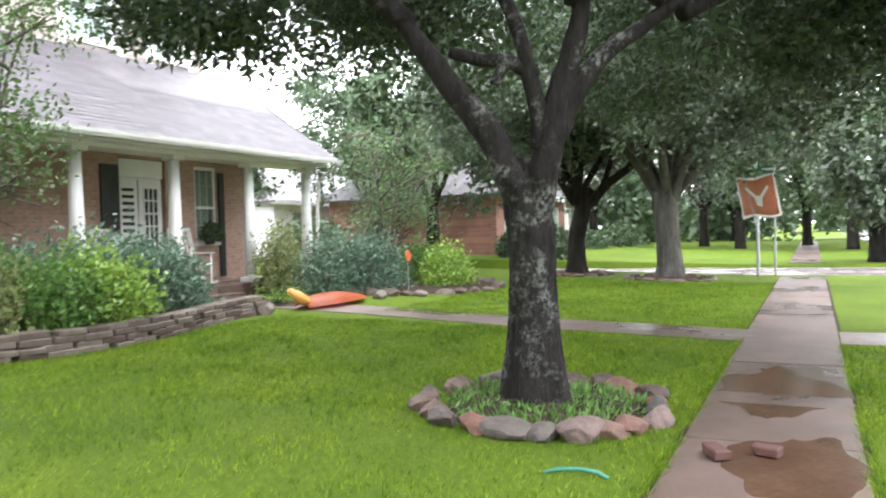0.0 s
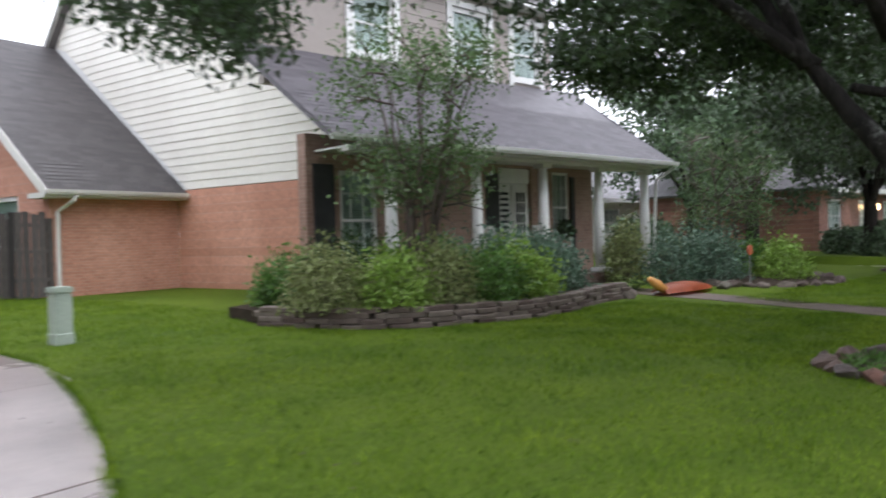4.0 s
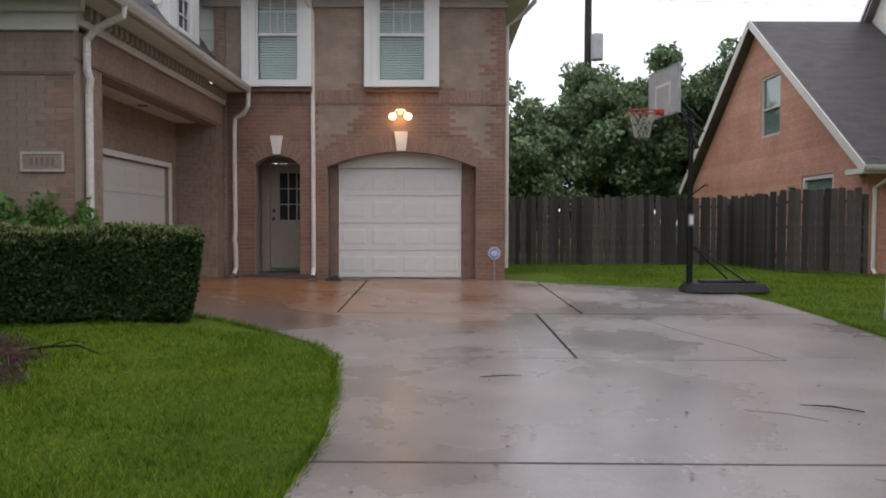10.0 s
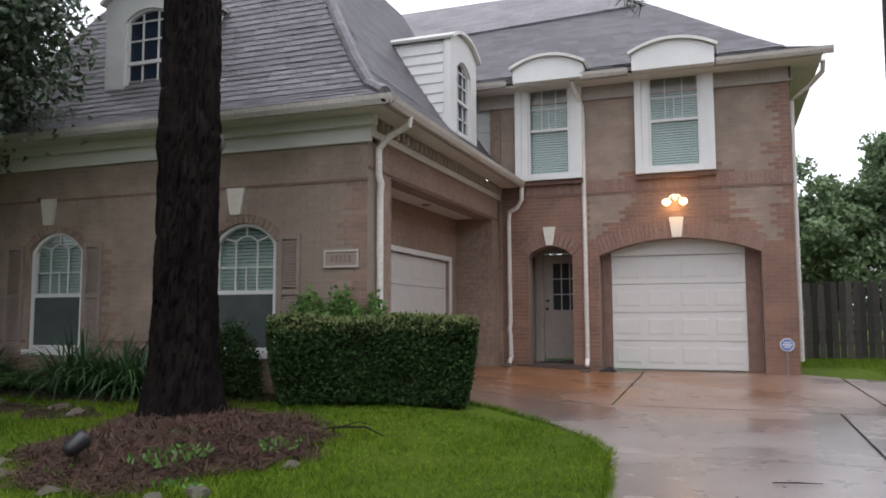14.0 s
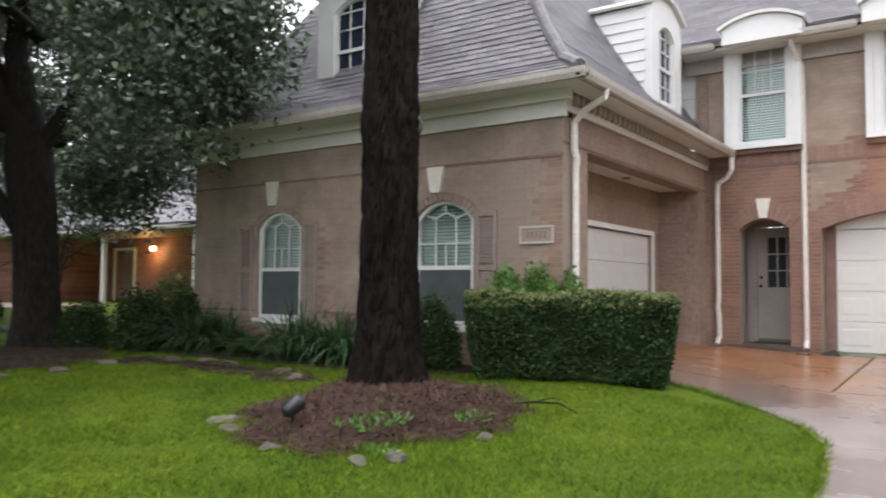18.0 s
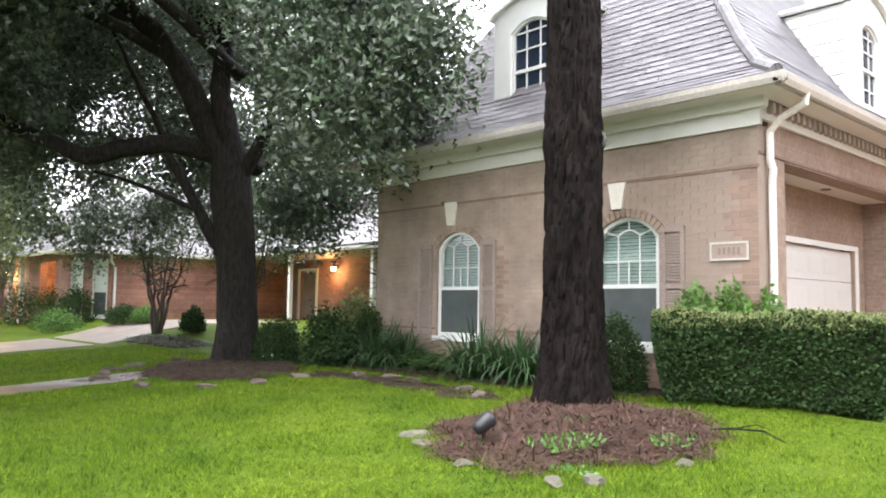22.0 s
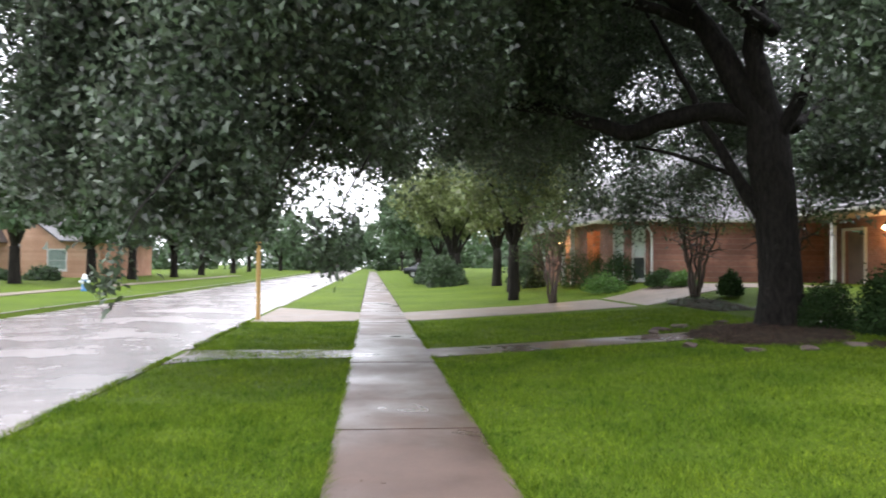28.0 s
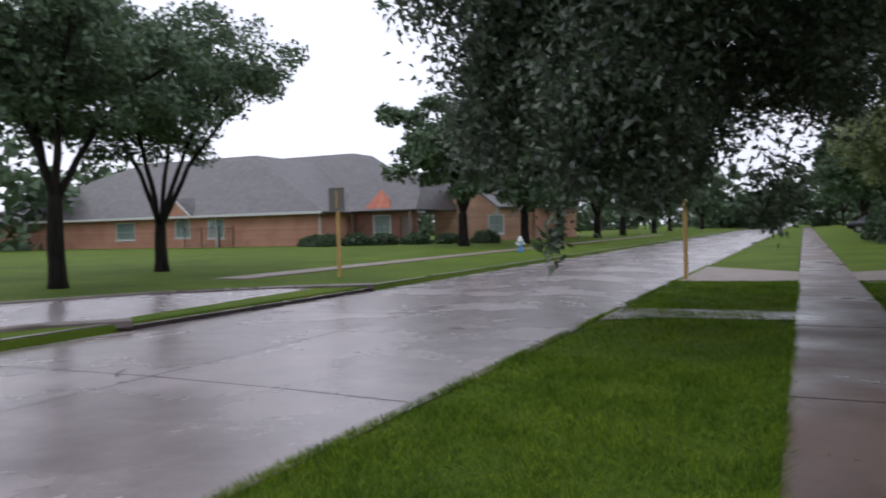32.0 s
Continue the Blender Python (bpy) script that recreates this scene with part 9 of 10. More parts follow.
mk = base("orange_marker", (17.0, 7.9, rise(17, 7.9)), "small orange disc marker on a thin stake", "marker")
g = rise(17, 7.9)
part("stake", tube(bmesh.new(), [(17, 7.9, g), (17, 7.9, g + 0.75)], 0.01, 6), M_steel, mk)
part("disc", tube(bmesh.new(), [(17, 7.88, g + 0.8), (17, 7.91, g + 0.8)], [0.11, 0.11], 14), M_orange, mk)
east(mk)


# ---- rocking chairs and a hanging plant on the porch ----
def rocking_chair(at, turn, label):
    ob = base("rocking_chair", at, label, "rocking chair", "chairs on the porch")
    parts = []
    for s in (-0.26, 0.26):
        parts.append(part("rocker", tube(bmesh.new(), [(s, -0.42, 0.07), (s, -0.15, 0.02), (s, 0.15, 0.02), (s, 0.45, 0.09)], 0.02, 6), M_white, ob))
        parts.append(part("leg", tube(bmesh.new(), [(s, -0.24, 0.03), (s, -0.25, 0.64)], 0.02, 6), M_white, ob))
        parts.append(part("back_post", tube(bmesh.new(), [(s, 0.2, 0.03), (s, 0.24, 0.5), (s, 0.42, 1.15)], 0.021, 6), M_white, ob))
        parts.append(part("armrest", bevel(boxes((s - 0.04, s + 0.04, -0.32, 0.28, 0.63, 0.655)), 0.008, 1), M_white, ob))
    parts.append(part("seat", bevel(boxes((-0.27, 0.27, -0.28, 0.24, 0.40, 0.43)), 0.01, 1), M_white, ob))
    parts.append(part("top_rail", tube(bmesh.new(), [(-0.26, 0.41, 1.12), (0.26, 0.41, 1.12)], 0.035, 6), M_white, ob))
    for k in range(6):
        x = -0.2 + 0.08 * k
        parts.append(part("back_slat", tube(bmesh.new(), [(x, 0.24, 0.44), (x, 0.41, 1.12)], 0.015, 5), M_white, ob))
    for p in parts:
        p.matrix_parent_inverse = Matrix()
    ob.matrix_basis = BEND @ Matrix.Translation(at) @ Matrix.Rotation(turn, 4, "Z")
    return ob


rocking_chair((13.35, 11.75, 0.50), 0.15, "white slatted rocking chair on the porch")
rocking_chair((15.1, 11.75, 0.50), -0.15, "white slatted rocking chair beside the column")
M_pot = surface("dark_pot", (0.03, 0.025, 0.022), (0.06, 0.05, 0.045), 4, 0.6, 40, 0.1, 0.002)
hp = base("wall_planter", (16.2, 12.15, 1.5), "dark leafy planter on the porch wall", "planter")
part("pot", tube(bmesh.new(), [(16.0, 12.1, 1.3), (16.0, 12.1, 1.5)], [0.09, 0.14], 12), M_pot, hp)
loose("leaves", leaf_quads(cloud(700, 0.25, 0.2, 0.35, seed=5) + np.array([16.0, 12.05, 1.42]), 0.09, 0.04, 0.4), M_leaf_oak, hp)
east(hp)

# ---- street trees towards the corner, flag and sign ----
STREET_CROWN = ((0, 0, 6.2, 4.4, 4.2, 1.4, 2.0), (-2.4, 1.2, 4.9, 2.2, 2.0, 0.9, 0.8), (1.8, -2.6, 4.7, 2.4, 2.2, 1.0, 1.0), (-1.2, -3.2, 4.9, 2.0, 2.0, 0.9, 0.8), (2.4, 2.0, 5.0, 2.2, 2.0, 0.9, 0.8))
t2 = tree("street_oak", (24.6, 6.6, rise(24.6, 6.6)), arching(6, 6.5, 4.2, 2.0, 0.16, 21), "dark street oak with arching limbs in a stone ring", M_bark_oak, M_leaf_oak2, 70000, 0.5, (0.13, 0.06), lumps(120, STREET_CROWN, 51),
          trunk=[((0, 0, -0.1), 0.36), ((0, 0, 0.3), 0.27), ((0.05, 0, 1.0), 0.23), ((0.2, -0.2, 2.0), 0.24), ((0.3, -0.3, 2.4), 0.2)], hang=0.2,
          bones=[([(0.15, -0.15, 1.7), (0.1, -0.9, 2.5), (0.1, -1.6, 3.0), (0.0, -2.4, 4.0)], 0.16, 0.07), ([(0.2, -0.1, 1.9), (0.1, 0.3, 2.9), (0.0, 0.5, 4.2)], 0.16, 0.08), ([(0.1, -0.7, 2.3), (0.2, -1.0, 3.2), (0.1, -1.1, 4.4)], 0.1, 0.05)])
t3 = tree("street_oak", (23.8, 3.9, rise(23.8, 3.9)), arching(6, 6.3, 4.4, 1.9, 0.17, 22), "pale lichened street oak with forked limbs", M_bark_pale, M_leaf_oak2, 70000, 0.5, (0.13, 0.06), lumps(120, STREET_CROWN, 52),
          trunk=[((0, 0, -0.1), 0.42), ((0, 0, 0.3), 0.33), ((0, 0.05, 1.0), 0.3), ((-0.05, 0.1, 1.9), 0.33), ((-0.1, 0.15, 2.3), 0.26)], hang=0.2,
          bones=[([(0, 0.1, 1.8), (0, 0.6, 2.7), (0, 1.1, 3.5), (0, 1.5, 4.5)], 0.17, 0.08), ([(0, 0.05, 1.9), (0, -0.5, 2.6), (0, -1.4, 3.2), (0, -2.4, 3.9)], 0.17, 0.07), ([(-0.05, 0.1, 2.0), (0, 0.0, 3.1), (0, -0.2, 4.6)], 0.16, 0.08)])
east(t2)
east(t3)
east(stone_ring("low ring of dark stones round a street oak", (24.6, 6.6), 16, 0.9, (0.2, 0.12, 0.06), M_flagstone, 13))
east(stone_ring("low ring of dark stones round a street oak", (23.8, 3.9), 18, 1.1, (0.2, 0.12, 0.06), M_flagstone, 14))
east(mound("mulch_ring", [(24.7, 3.9), (23.8, 4.8), (22.9, 3.9), (23.8, 3.0)], 0.05, M_mulch, "brown mulch round the pale oak", straight=True))
east(mound("mulch_ring", [(25.4, 6.6), (24.6, 7.4), (23.8, 6.6), (24.6, 5.8)], 0.05, M_mulch, "brown mulch round the street oak", straight=True))
fx, fy = 25.4, 1.9
flagp = base("garden_flag", (fx, fy, rise(fx, fy)), "burnt-orange flag with a white emblem on a grey post", "flag")
part("post", tube(bmesh.new(), [(fx, fy, -0.05), (fx, fy, 1.75)], 0.045, 10), M_steel, flagp, "grey round steel post")
part("flag_staff", tube(bmesh.new(), [(fx, fy - 0.02, 1.2), (fx - 0.3, fy + 0.32, 2.75)], 0.014, 8), M_steel, flagp)
bm = bmesh.new()
grid_ = [[bm.verts.new((fx - 0.12 - 0.17 * v + 0.05 * math.sin(u * 5) - 0.05 * u, fy + 0.3 + 0.16 * v - 0.85 * u + 0.0, 1.62 + 0.95 * v + 0.06 * u + 0.04 * math.sin(u * 6 + v * 2))) for u in np.linspace(0, 1, 10)] for v in np.linspace(0, 1, 6)]
for a, b in zip(grid_, grid_[1:]):
    for k in range(9):
        bm.faces.new((a[k], a[k + 1], b[k + 1], b[k]))
bmesh.ops.solidify(bm, geom=list(bm.faces), thickness=0.006)
rim_bm = bmesh.new()
edge = [[rim_bm.verts.new((fx - 0.105 - 0.17 * v - 0.05 * u, fy + 0.3 + 0.16 * v - 0.85 * u, 1.62 + 0.95 * v + 0.06 * u + 0.04 * math.sin(u * 6 + v * 2))) for u in (-0.06, 0.2, 0.4, 0.6, 0.8, 1.06)] for v in (-0.06, 0.25, 0.5, 0.75, 1.06)]
for a, b in zip(edge, edge[1:]):
    for k in range(5):
        rim_bm.faces.new((a[k], a[k + 1], b[k + 1], b[k]))
for v in rim_bm.verts:
    v.co.x += 0.06
bmesh.ops.solidify(rim_bm, geom=list(rim_bm.faces), thickness=0.006)
part("border", fix(rim_bm), M_white, flagp, "white border behind the cloth")
cloth = part("cloth", fix(bm), M_flag, flagp, "burnt-orange cloth", smooth=True)
bm = bmesh.new()
em = lambda u, v: (fx - 0.12 - 0.17 * v + 0.05 * math.sin(u * 5) - 0.05 * u - 0.02, fy + 0.3 + 0.16 * v - 0.85 * u, 1.62 + 0.95 * v + 0.06 * u + 0.04 * math.sin(u * 6 + v * 2))
for q in (((0.42, 0.25), (0.58, 0.25), (0.62, 0.55), (0.38, 0.55)), ((0.15, 0.72), (0.42, 0.45), (0.45, 0.55), (0.2, 0.78)), ((0.85, 0.72), (0.58, 0.45), (0.55, 0.55), (0.8, 0.78))):
    face(bm, *[em(u, v) for u, v in q])
part("emblem", bm, M_white, cloth, "plain white emblem")
east(flagp)
M_greensign = surface("green_street_sign", (0.01, 0.12, 0.07), (0.02, 0.17, 0.1), 4, 0.4, 40, 0.05, 0.001)
sp = base("street_sign", (26.0, 1.5, 0.05), "thin steel post with green street name blades", "street sign")
part("post", tube(bmesh.new(), [(26.0, 1.5, -0.05), (26.0, 1.5, 3.0)], 0.03, 8), M_steel, sp)
bl = part("blade", boxes((25.985, 26.0, 1.05, 1.95, 2.78, 2.98)), M_greensign, sp)
part("bar", boxes((25.98, 25.984, 1.2, 1.8, 2.85, 2.91)), M_white, bl)
bl = part("blade", boxes((25.7, 26.3, 1.49, 1.505, 3.0, 3.18)), M_yellowpost, sp, "small amber blade")
east(sp)


# ---- beyond the side street ----
def plain_house(at, size, wall_f, wall_s, roof, label, eave=2.9, ridge=6.2, holes=(), turn=0.0, straight=True, hip=2.5):
    """A one-storey house: walls with windows on its street side, hipped roof, eaves boards."""
    x0, y0 = at
    w, dpt = size
    z = rise(x0, y0) if straight else land(x0, y0)
    ob = base("house", (x0, y0, z), label, "house")
    fw = part("front_wall", wall(bmesh.new(), "y", y0, y0 + 0.25, x0, x0 + w, z - 0.2, z + eave, [(x0 + a, x0 + b, z + c, z + e2, 0) for a, b, c, e2 in holes]), wall_f, ob)
    for a in (x0, x0 + w - 0.25):
        part("side_wall", boxes((a, a + 0.25, y0 + 0.255, y0 + dpt - 0.255, z - 0.2, z + eave)), wall_s, ob)
    part("back_wall", boxes((x0, x0 + w, y0 + dpt - 0.25, y0 + dpt, z - 0.2, z + eave)), wall_f, ob)
    for a, b, c, e2 in holes:
        window(ob, "y", y0, 1, x0 + a, x0 + b, z + c, z + e2, 0, 0.08, "six", True)
    bm = bmesh.new()
    o, e2 = 0.5, z + eave
    A_, B_, C_, D_ = (x0 - o, y0 - o, e2), (x0 + w + o, y0 - o, e2), (x0 + w + o, y0 + dpt + o, e2), (x0 - o, y0 + dpt + o, e2)
    R0, R1 = (x0 + hip, y0 + dpt / 2, z + ridge), (x0 + w - hip, y0 + dpt / 2, z + ridge)
    face(bm, A_, B_, R1, R0)
    face(bm, C_, D_, R0, R1)
    face(bm, B_, C_, R1)
    face(bm, D_, A_, R0)
    part("roof", thick(bm, 0.1), roof, ob)
    part("fascia", boxes((x0 - o, x0 + w + o, y0 - o - 0.03, y0 - o - 0.002, e2 - 0.2, e2 + 0.02)), M_white, ob)
    part("soffit", boxes((x0 - o + 0.05, x0 + w + o - 0.05, y0 - o + 0.02, y0 - 0.002, e2 - 0.12, e2 - 0.08)), M_white, ob)
    return ob


east(plain_house((36.0, 13.5), (15, 9), M_rbrick_front, M_rbrick_side, M_shingle_x, "low red brick house with white trim beyond the side street", 2.8, 5.8, ((1.0, 2.6, 0.9, 2.3), (5.0, 6.4, 0.9, 2.3), (8.5, 9.6, 0.2, 2.3), (11.5, 13.2, 0.9, 2.3))))
east(plain_house((33.5, 24.0), (12, 9), M_siding, M_siding, M_shingle_x, "pale sided house behind the corner garden", 2.8, 5.6, ((1.5, 3.0, 0.9, 2.3), (6.0, 7.5, 0.9, 2.3))))
for x in (40.0, 44.2):
    p = part("porch_post", boxes((x, x + 0.16, 12.6, 12.76, 0.2, 3.0)), M_white)
    tagged(p, "white square porch post of the brick house", "post", "porch posts")
    east(p)
pl = base("wall_lantern", (42.5, 13.2, 2.4), "bright lamp beside the brick house door", "wall light")
bm = bmesh.new()
bmesh.ops.create_uvsphere(bm, u_segments=12, v_segments=8, radius=0.16)
bmesh.ops.translate(bm, vec=(42.5, 13.2, 2.3), verts=list(bm.verts))
part("globe", bm, M_bulb, pl, smooth=True)
part("bracket", tube(bmesh.new(), [(42.5, 13.2, 2.42), (42.5, 13.5, 2.42)], 0.02, 6), M_blackmetal, pl)
east(pl)


# ---- the street to the west ----
def sign_post(at, height, label, plate_size=None):
    x, y = at
    g = land(x, y)
    ob = base("sign_post", (x, y, g), label, "sign post")
    part("post", bevel(boxes((x - 0.045, x + 0.045, y - 0.05, y + 0.05, g - 0.05, height)), 0.012, 1), M_yellowpost, ob)
    if plate_size:
        w, z0, z1 = plate_size
        pl = part("plate", bevel(boxes((x + 0.047, x + 0.06, y - w / 2, y + w / 2, z0, z1)), 0.004, 1), M_signback, ob, "blank grey back of a sign")
        part("bracket", boxes((x + 0.0605, x + 0.07, y - 0.03, y + 0.03, z0 + 0.1, z1 - 0.1)), M_yellowpost, pl)
    return ob


sign_post((-19.4, -12.4), 2.72, "grey-backed road sign on a yellow wooden post", (0.55, 2.0, 2.7))
sign_post((-20.2, -2.62), 2.0, "plain weathered yellow post at the kerb")
M_hydrant = surface("white_hydrant_paint", (0.62, 0.66, 0.68), (0.75, 0.78, 0.8), 6, 0.5, 40, 0.1, 0.002)
M_hydblue = surface("blue_hydrant_paint", (0.05, 0.18, 0.42), (0.08, 0.25, 0.5), 6, 0.5, 40, 0.1, 0.002)
hx, hy = -39.0, -13.6
g = land(hx, hy)
hyd = base("fire_hydrant", (hx, hy, g), "white and blue fire hydrant on the far verge", "fire hydrant")
part("barrel", tube(bmesh.new(), [(hx, hy, g - 0.05), (hx, hy, g + 0.1), (hx, hy, g + 0.12), (hx, hy, g + 0.55)], [0.17, 0.17, 0.13, 0.13], 14), M_hydblue, hyd, smooth=True)
part("bonnet", tube(bmesh.new(), [(hx, hy, g + 0.55), (hx, hy, g + 0.6), (hx, hy, g + 0.74), (hx, hy, g + 0.84)], [0.17, 0.165, 0.11, 0.04], 14), M_hydrant, hyd, smooth=True)
part("nozzle", tube(bmesh.new(), [(hx, hy - 0.25, g + 0.45), (hx, hy + 0.25, g + 0.45)], 0.07, 10), M_hydrant, hyd)
part("nozzle", tube(bmesh.new(), [(hx, hy, g + 0.42), (hx + 0.24, hy, g + 0.42)], 0.085, 10), M_hydrant, hyd)

# a far parked car
M_carpaint = surface("dark_car_paint", (0.02, 0.022, 0.026), (0.03, 0.033, 0.038), 3, 0.2, 60, 0.02, 0.001, 0.5)
cx, cy = -72.0, 5.5
g = land(cx, cy)
car = base("parked_car", (cx, cy, g), "dark parked car far along the lawns", "car")
bm = bmesh.new()
prof = [(-2.2, 0.35), (-2.25, 0.75), (-2.05, 0.95), (-1.5, 1.02), (-0.9, 1.42), (0.7, 1.46), (1.4, 1.05), (2.1, 0.9), (2.25, 0.6), (2.2, 0.35)]
for a, b in ((-0.85, 0.85),):
    lo = [bm.verts.new((cx + a * (1.0 if z < 1.1 else 0.8), cy + u, g + z)) for u, z in prof]
    hi = [bm.verts.new((cx + b * (1.0 if z < 1.1 else 0.8), cy + u, g + z)) for u, z in prof]
    bm.faces.new(lo)
    bm.faces.new(hi[::-1])
    for k in range(len(prof)):
        bm.faces.new((lo[k], hi[k], hi[(k + 1) % len(prof)], lo[(k + 1) % len(prof)]))
part("body", bevel(fix(bm), 0.04, 2), M_carpaint, car, smooth=True)
part("side_glass", plate(bmesh.new(), [(cy - 0.85, g + 1.08), (cy + 1.15, g + 1.08), (cy + 0.62, g + 1.4), (cy - 0.75, g + 1.37)], "x", cx + 0.79, cx + 0.84), M_glass, car)
for u in (-1.4, 1.4):
    for s in (-0.8, 0.8):
        wv = part("wheel", tube(bmesh.new(), [(cx + s - 0.1, cy + u, g + 0.33), (cx + s + 0.1, cy + u, g + 0.33)], 0.33, 18), M_rubber, car)
        part("rim", tube(bmesh.new(), [(cx + s - 0.105, cy + u, g + 0.33), (cx + s + 0.105, cy + u, g + 0.33)], 0.19, 12), M_steel, wv)


# ---- background trees ----
def yard_tree(at, height, radius, label, leaves=None, count=9000, leaf=(0.22, 0.12), seed=1, low=0.25, bark=None, name="yard_tree", trunk_r=0.2, group="", fork=None, n=70, spread_=0.5):
    """A tree some way off: trunk, limbs and a crown of clustered leaves."""
    x, y = at
    z = land(x, y)
    fork = fork or height * 0.28
    r = np.random.default_rng(seed)
    mid = height * (1 + low) / 2
    hz = height * (1 - low) / 2
    shapes = [(r.uniform(-0.45, 0.45) * radius, r.uniform(-0.45, 0.45) * radius, mid + r.uniform(-0.35, 0.35) * hz, radius * 0.62, radius * 0.62, hz * 0.7) for _ in range(6)]
    ob = tree(name, (x, y, z), arching(5, height * 0.8, radius * 0.7, fork * 0.9, trunk_r * 0.62, seed), label, bark or M_bark_oak, leaves or M_leaf_far, count, spread_, leaf, lumps(n, shapes, seed),
              [((0, 0, -0.15), trunk_r * 1.35), ((0, 0, 0.25), trunk_r * 1.1), ((0.03, 0, fork * 0.6), trunk_r), ((0, 0, fork), trunk_r * 0.9)], twigs=3, reach=radius * 0.3)
    if group:
        ob["group"] = group
    return ob


yard_tree((-19.6, -19.6), 9.2, 5.9, "round-crowned dark tree on the far lawn", count=40000, leaf=(0.15, 0.085), seed=201, low=0.44, fork=1.6, trunk_r=0.2, n=210, spread_=0.36, name="lawn_tree")
yard_tree((-13.5, -17.0), 8.6, 4.2, "dark tree behind the far side road", count=22000, leaf=(0.17, 0.09), seed=202, low=0.4, trunk_r=0.2, n=120, name="lawn_tree", spread_=0.4)
for i, (x, y, h, rr) in enumerate(((-47.5, -20.6, 9.8, 5.8), (-54, -18.5, 10.5, 5.6), (-63, -18.5, 11, 6), (-74, -18.0, 9.5, 6), (-88, -18.5, 10, 6.5), (-105, -18, 10.5, 7), (-125, -19, 11, 8), (-150, -17, 12, 9))):
    yard_tree((x, y), h, rr, "broad street oak on the far side", count=11000, leaf=(0.4, 0.24), seed=210 + i, low=0.22, trunk_r=0.32, group="trees along the street", name="street_tree", fork=2.2)
for i, (x, y, h, rr) in enumerate(((-33, 6.4, 7.0, 3.2), (-41, 7.0, 8.0, 4.0), (-50, 5.5, 8.5, 4.6), (-60, 7.0, 9, 5), (-75, 6.8, 9.5, 5.5), (-92, 6, 10, 6), (-115, 7, 11, 7), (-145, 6, 12, 8))):
    yard_tree((x, y), h, rr, "leafy street tree beside the sidewalk", M_leaf_light if i < 4 else M_leaf_far, count=13000 if i < 3 else 9000, leaf=(0.24, 0.13) if i < 3 else (0.4, 0.22), seed=230 + i, low=0.3, trunk_r=0.24, group="trees along the street", name="street_tree", fork=2.0)
for i, (x, y) in enumerate(((-44, 4.2), (-46.5, 5.0), (-49, 4.0), (-36, 7.6), (-53.5, 4.4), (-57, 5.2))):
    shrub((x, y), (1.1, 1.0, 1.7), "tall dark shrub beside the far sidewalk", M_leaf_oak, 2200, (0.16, 0.09), seed=250 + i, group="shrubs by the far sidewalk")
for i, (x, y) in enumerate(((-50, -33), (-51.5, -31.5), (-52.5, -29.5), (-51, -35), (-53, -27), (-54, -24.5), (-55, -22))):
    shrub((x, y), (1.3, 1.2, 0.85), "dark clipped shrub before the far house", M_leaf_oak, 1600, (0.2, 0.12), seed=260 + i, group="shrubs before the far house")
# iron fence by the far house
iron = base("iron_fence", (-48, -42, land(-48, -42)), "thin black iron picket fence beside the far house", "fence")
g = land(-48, -42)
for k in range(34):
    y = -47.4 + k * 0.158
    part("picket", tube(bmesh.new(), [(-50.0, y, g - 0.1), (-50.0, y, g + 1.7)], 0.011, 4), M_blackmetal, iron)
for y in (-47.4, -45.55, -43.65, -42.18):
    part("fence_post", tube(bmesh.new(), [(-50.0, y, g - 0.1), (-50.0, y, g + 1.85)], 0.05, 6), M_blackmetal, iron)
for z in (0.25, 1.6):
    part("rail", tube(bmesh.new(), [(-50.0, -47.4, g + z), (-50.0, -42.18, g + z)], 0.025, 4), M_blackmetal, iron)

yard_tree((-26.5, 5.2), 6.8, 2.9, "pale leafy tree by the neighbouring drive", M_leaf_light, count=16000, leaf=(0.14, 0.08), seed=206, low=0.32, trunk_r=0.16, n=110, spread_=0.4)
# woods behind the fence, over the roofs, and the far skyline
for i, (x, y, h, rr) in enumerate(((3.4, 32, 6.9, 3.0), (6.9, 33, 8.2, 3.0), (10.2, 32, 8.4, 3.2), (13.5, 34, 8.2, 3.4), (1.2, 36, 6.4, 3.0), (8.5, 37, 7.8, 3.6))):
    yard_tree((x, y), h, rr, "dense dark tree behind the board fence", M_leaf_back, count=34000, leaf=(0.19, 0.11), seed=270 + i, low=0.06, trunk_r=0.22, group="trees behind the fence", name="back_tree", n=110, spread_=0.4)
for i, (x, y, h, rr) in enumerate(((24.5, 20, 5.6, 2.6), (30.5, 14.0, 8.8, 4.2), (33, 10.5, 9.0, 4.0), (35, 19, 9.5, 4.6), (44, 15, 9, 4.6), (46.5, -6.5, 10, 4.8), (55, 0.9, 11, 5.5), (49, 4.2, 10, 4.6), (52, 6.5, 10, 5.5), (55, 14, 10, 6), (66, 6, 11, 7), (70, -14, 11, 7), (58, -15, 10, 6), (46, -16, 10, 6), (38, -18, 9, 5), (26, -20, 9.5, 5), (33.5, -1.4, 4.6, 1.9), (47, -1.2, 8, 3.8), (40, -13.5, 9, 4.6), (52, -12.5, 9.5, 5), (60, -3, 10, 5))):
    px, py = bend(x, y)
    yard_tree((px, py), h, rr, "leafy green tree near the street corner", M_leaf_far if i % 2 else M_leaf_oak2, count=13000, leaf=(0.22, 0.12), seed=290 + i, low=0.18, trunk_r=0.26, group="trees near the corner", name="corner_tree", fork=2.1)
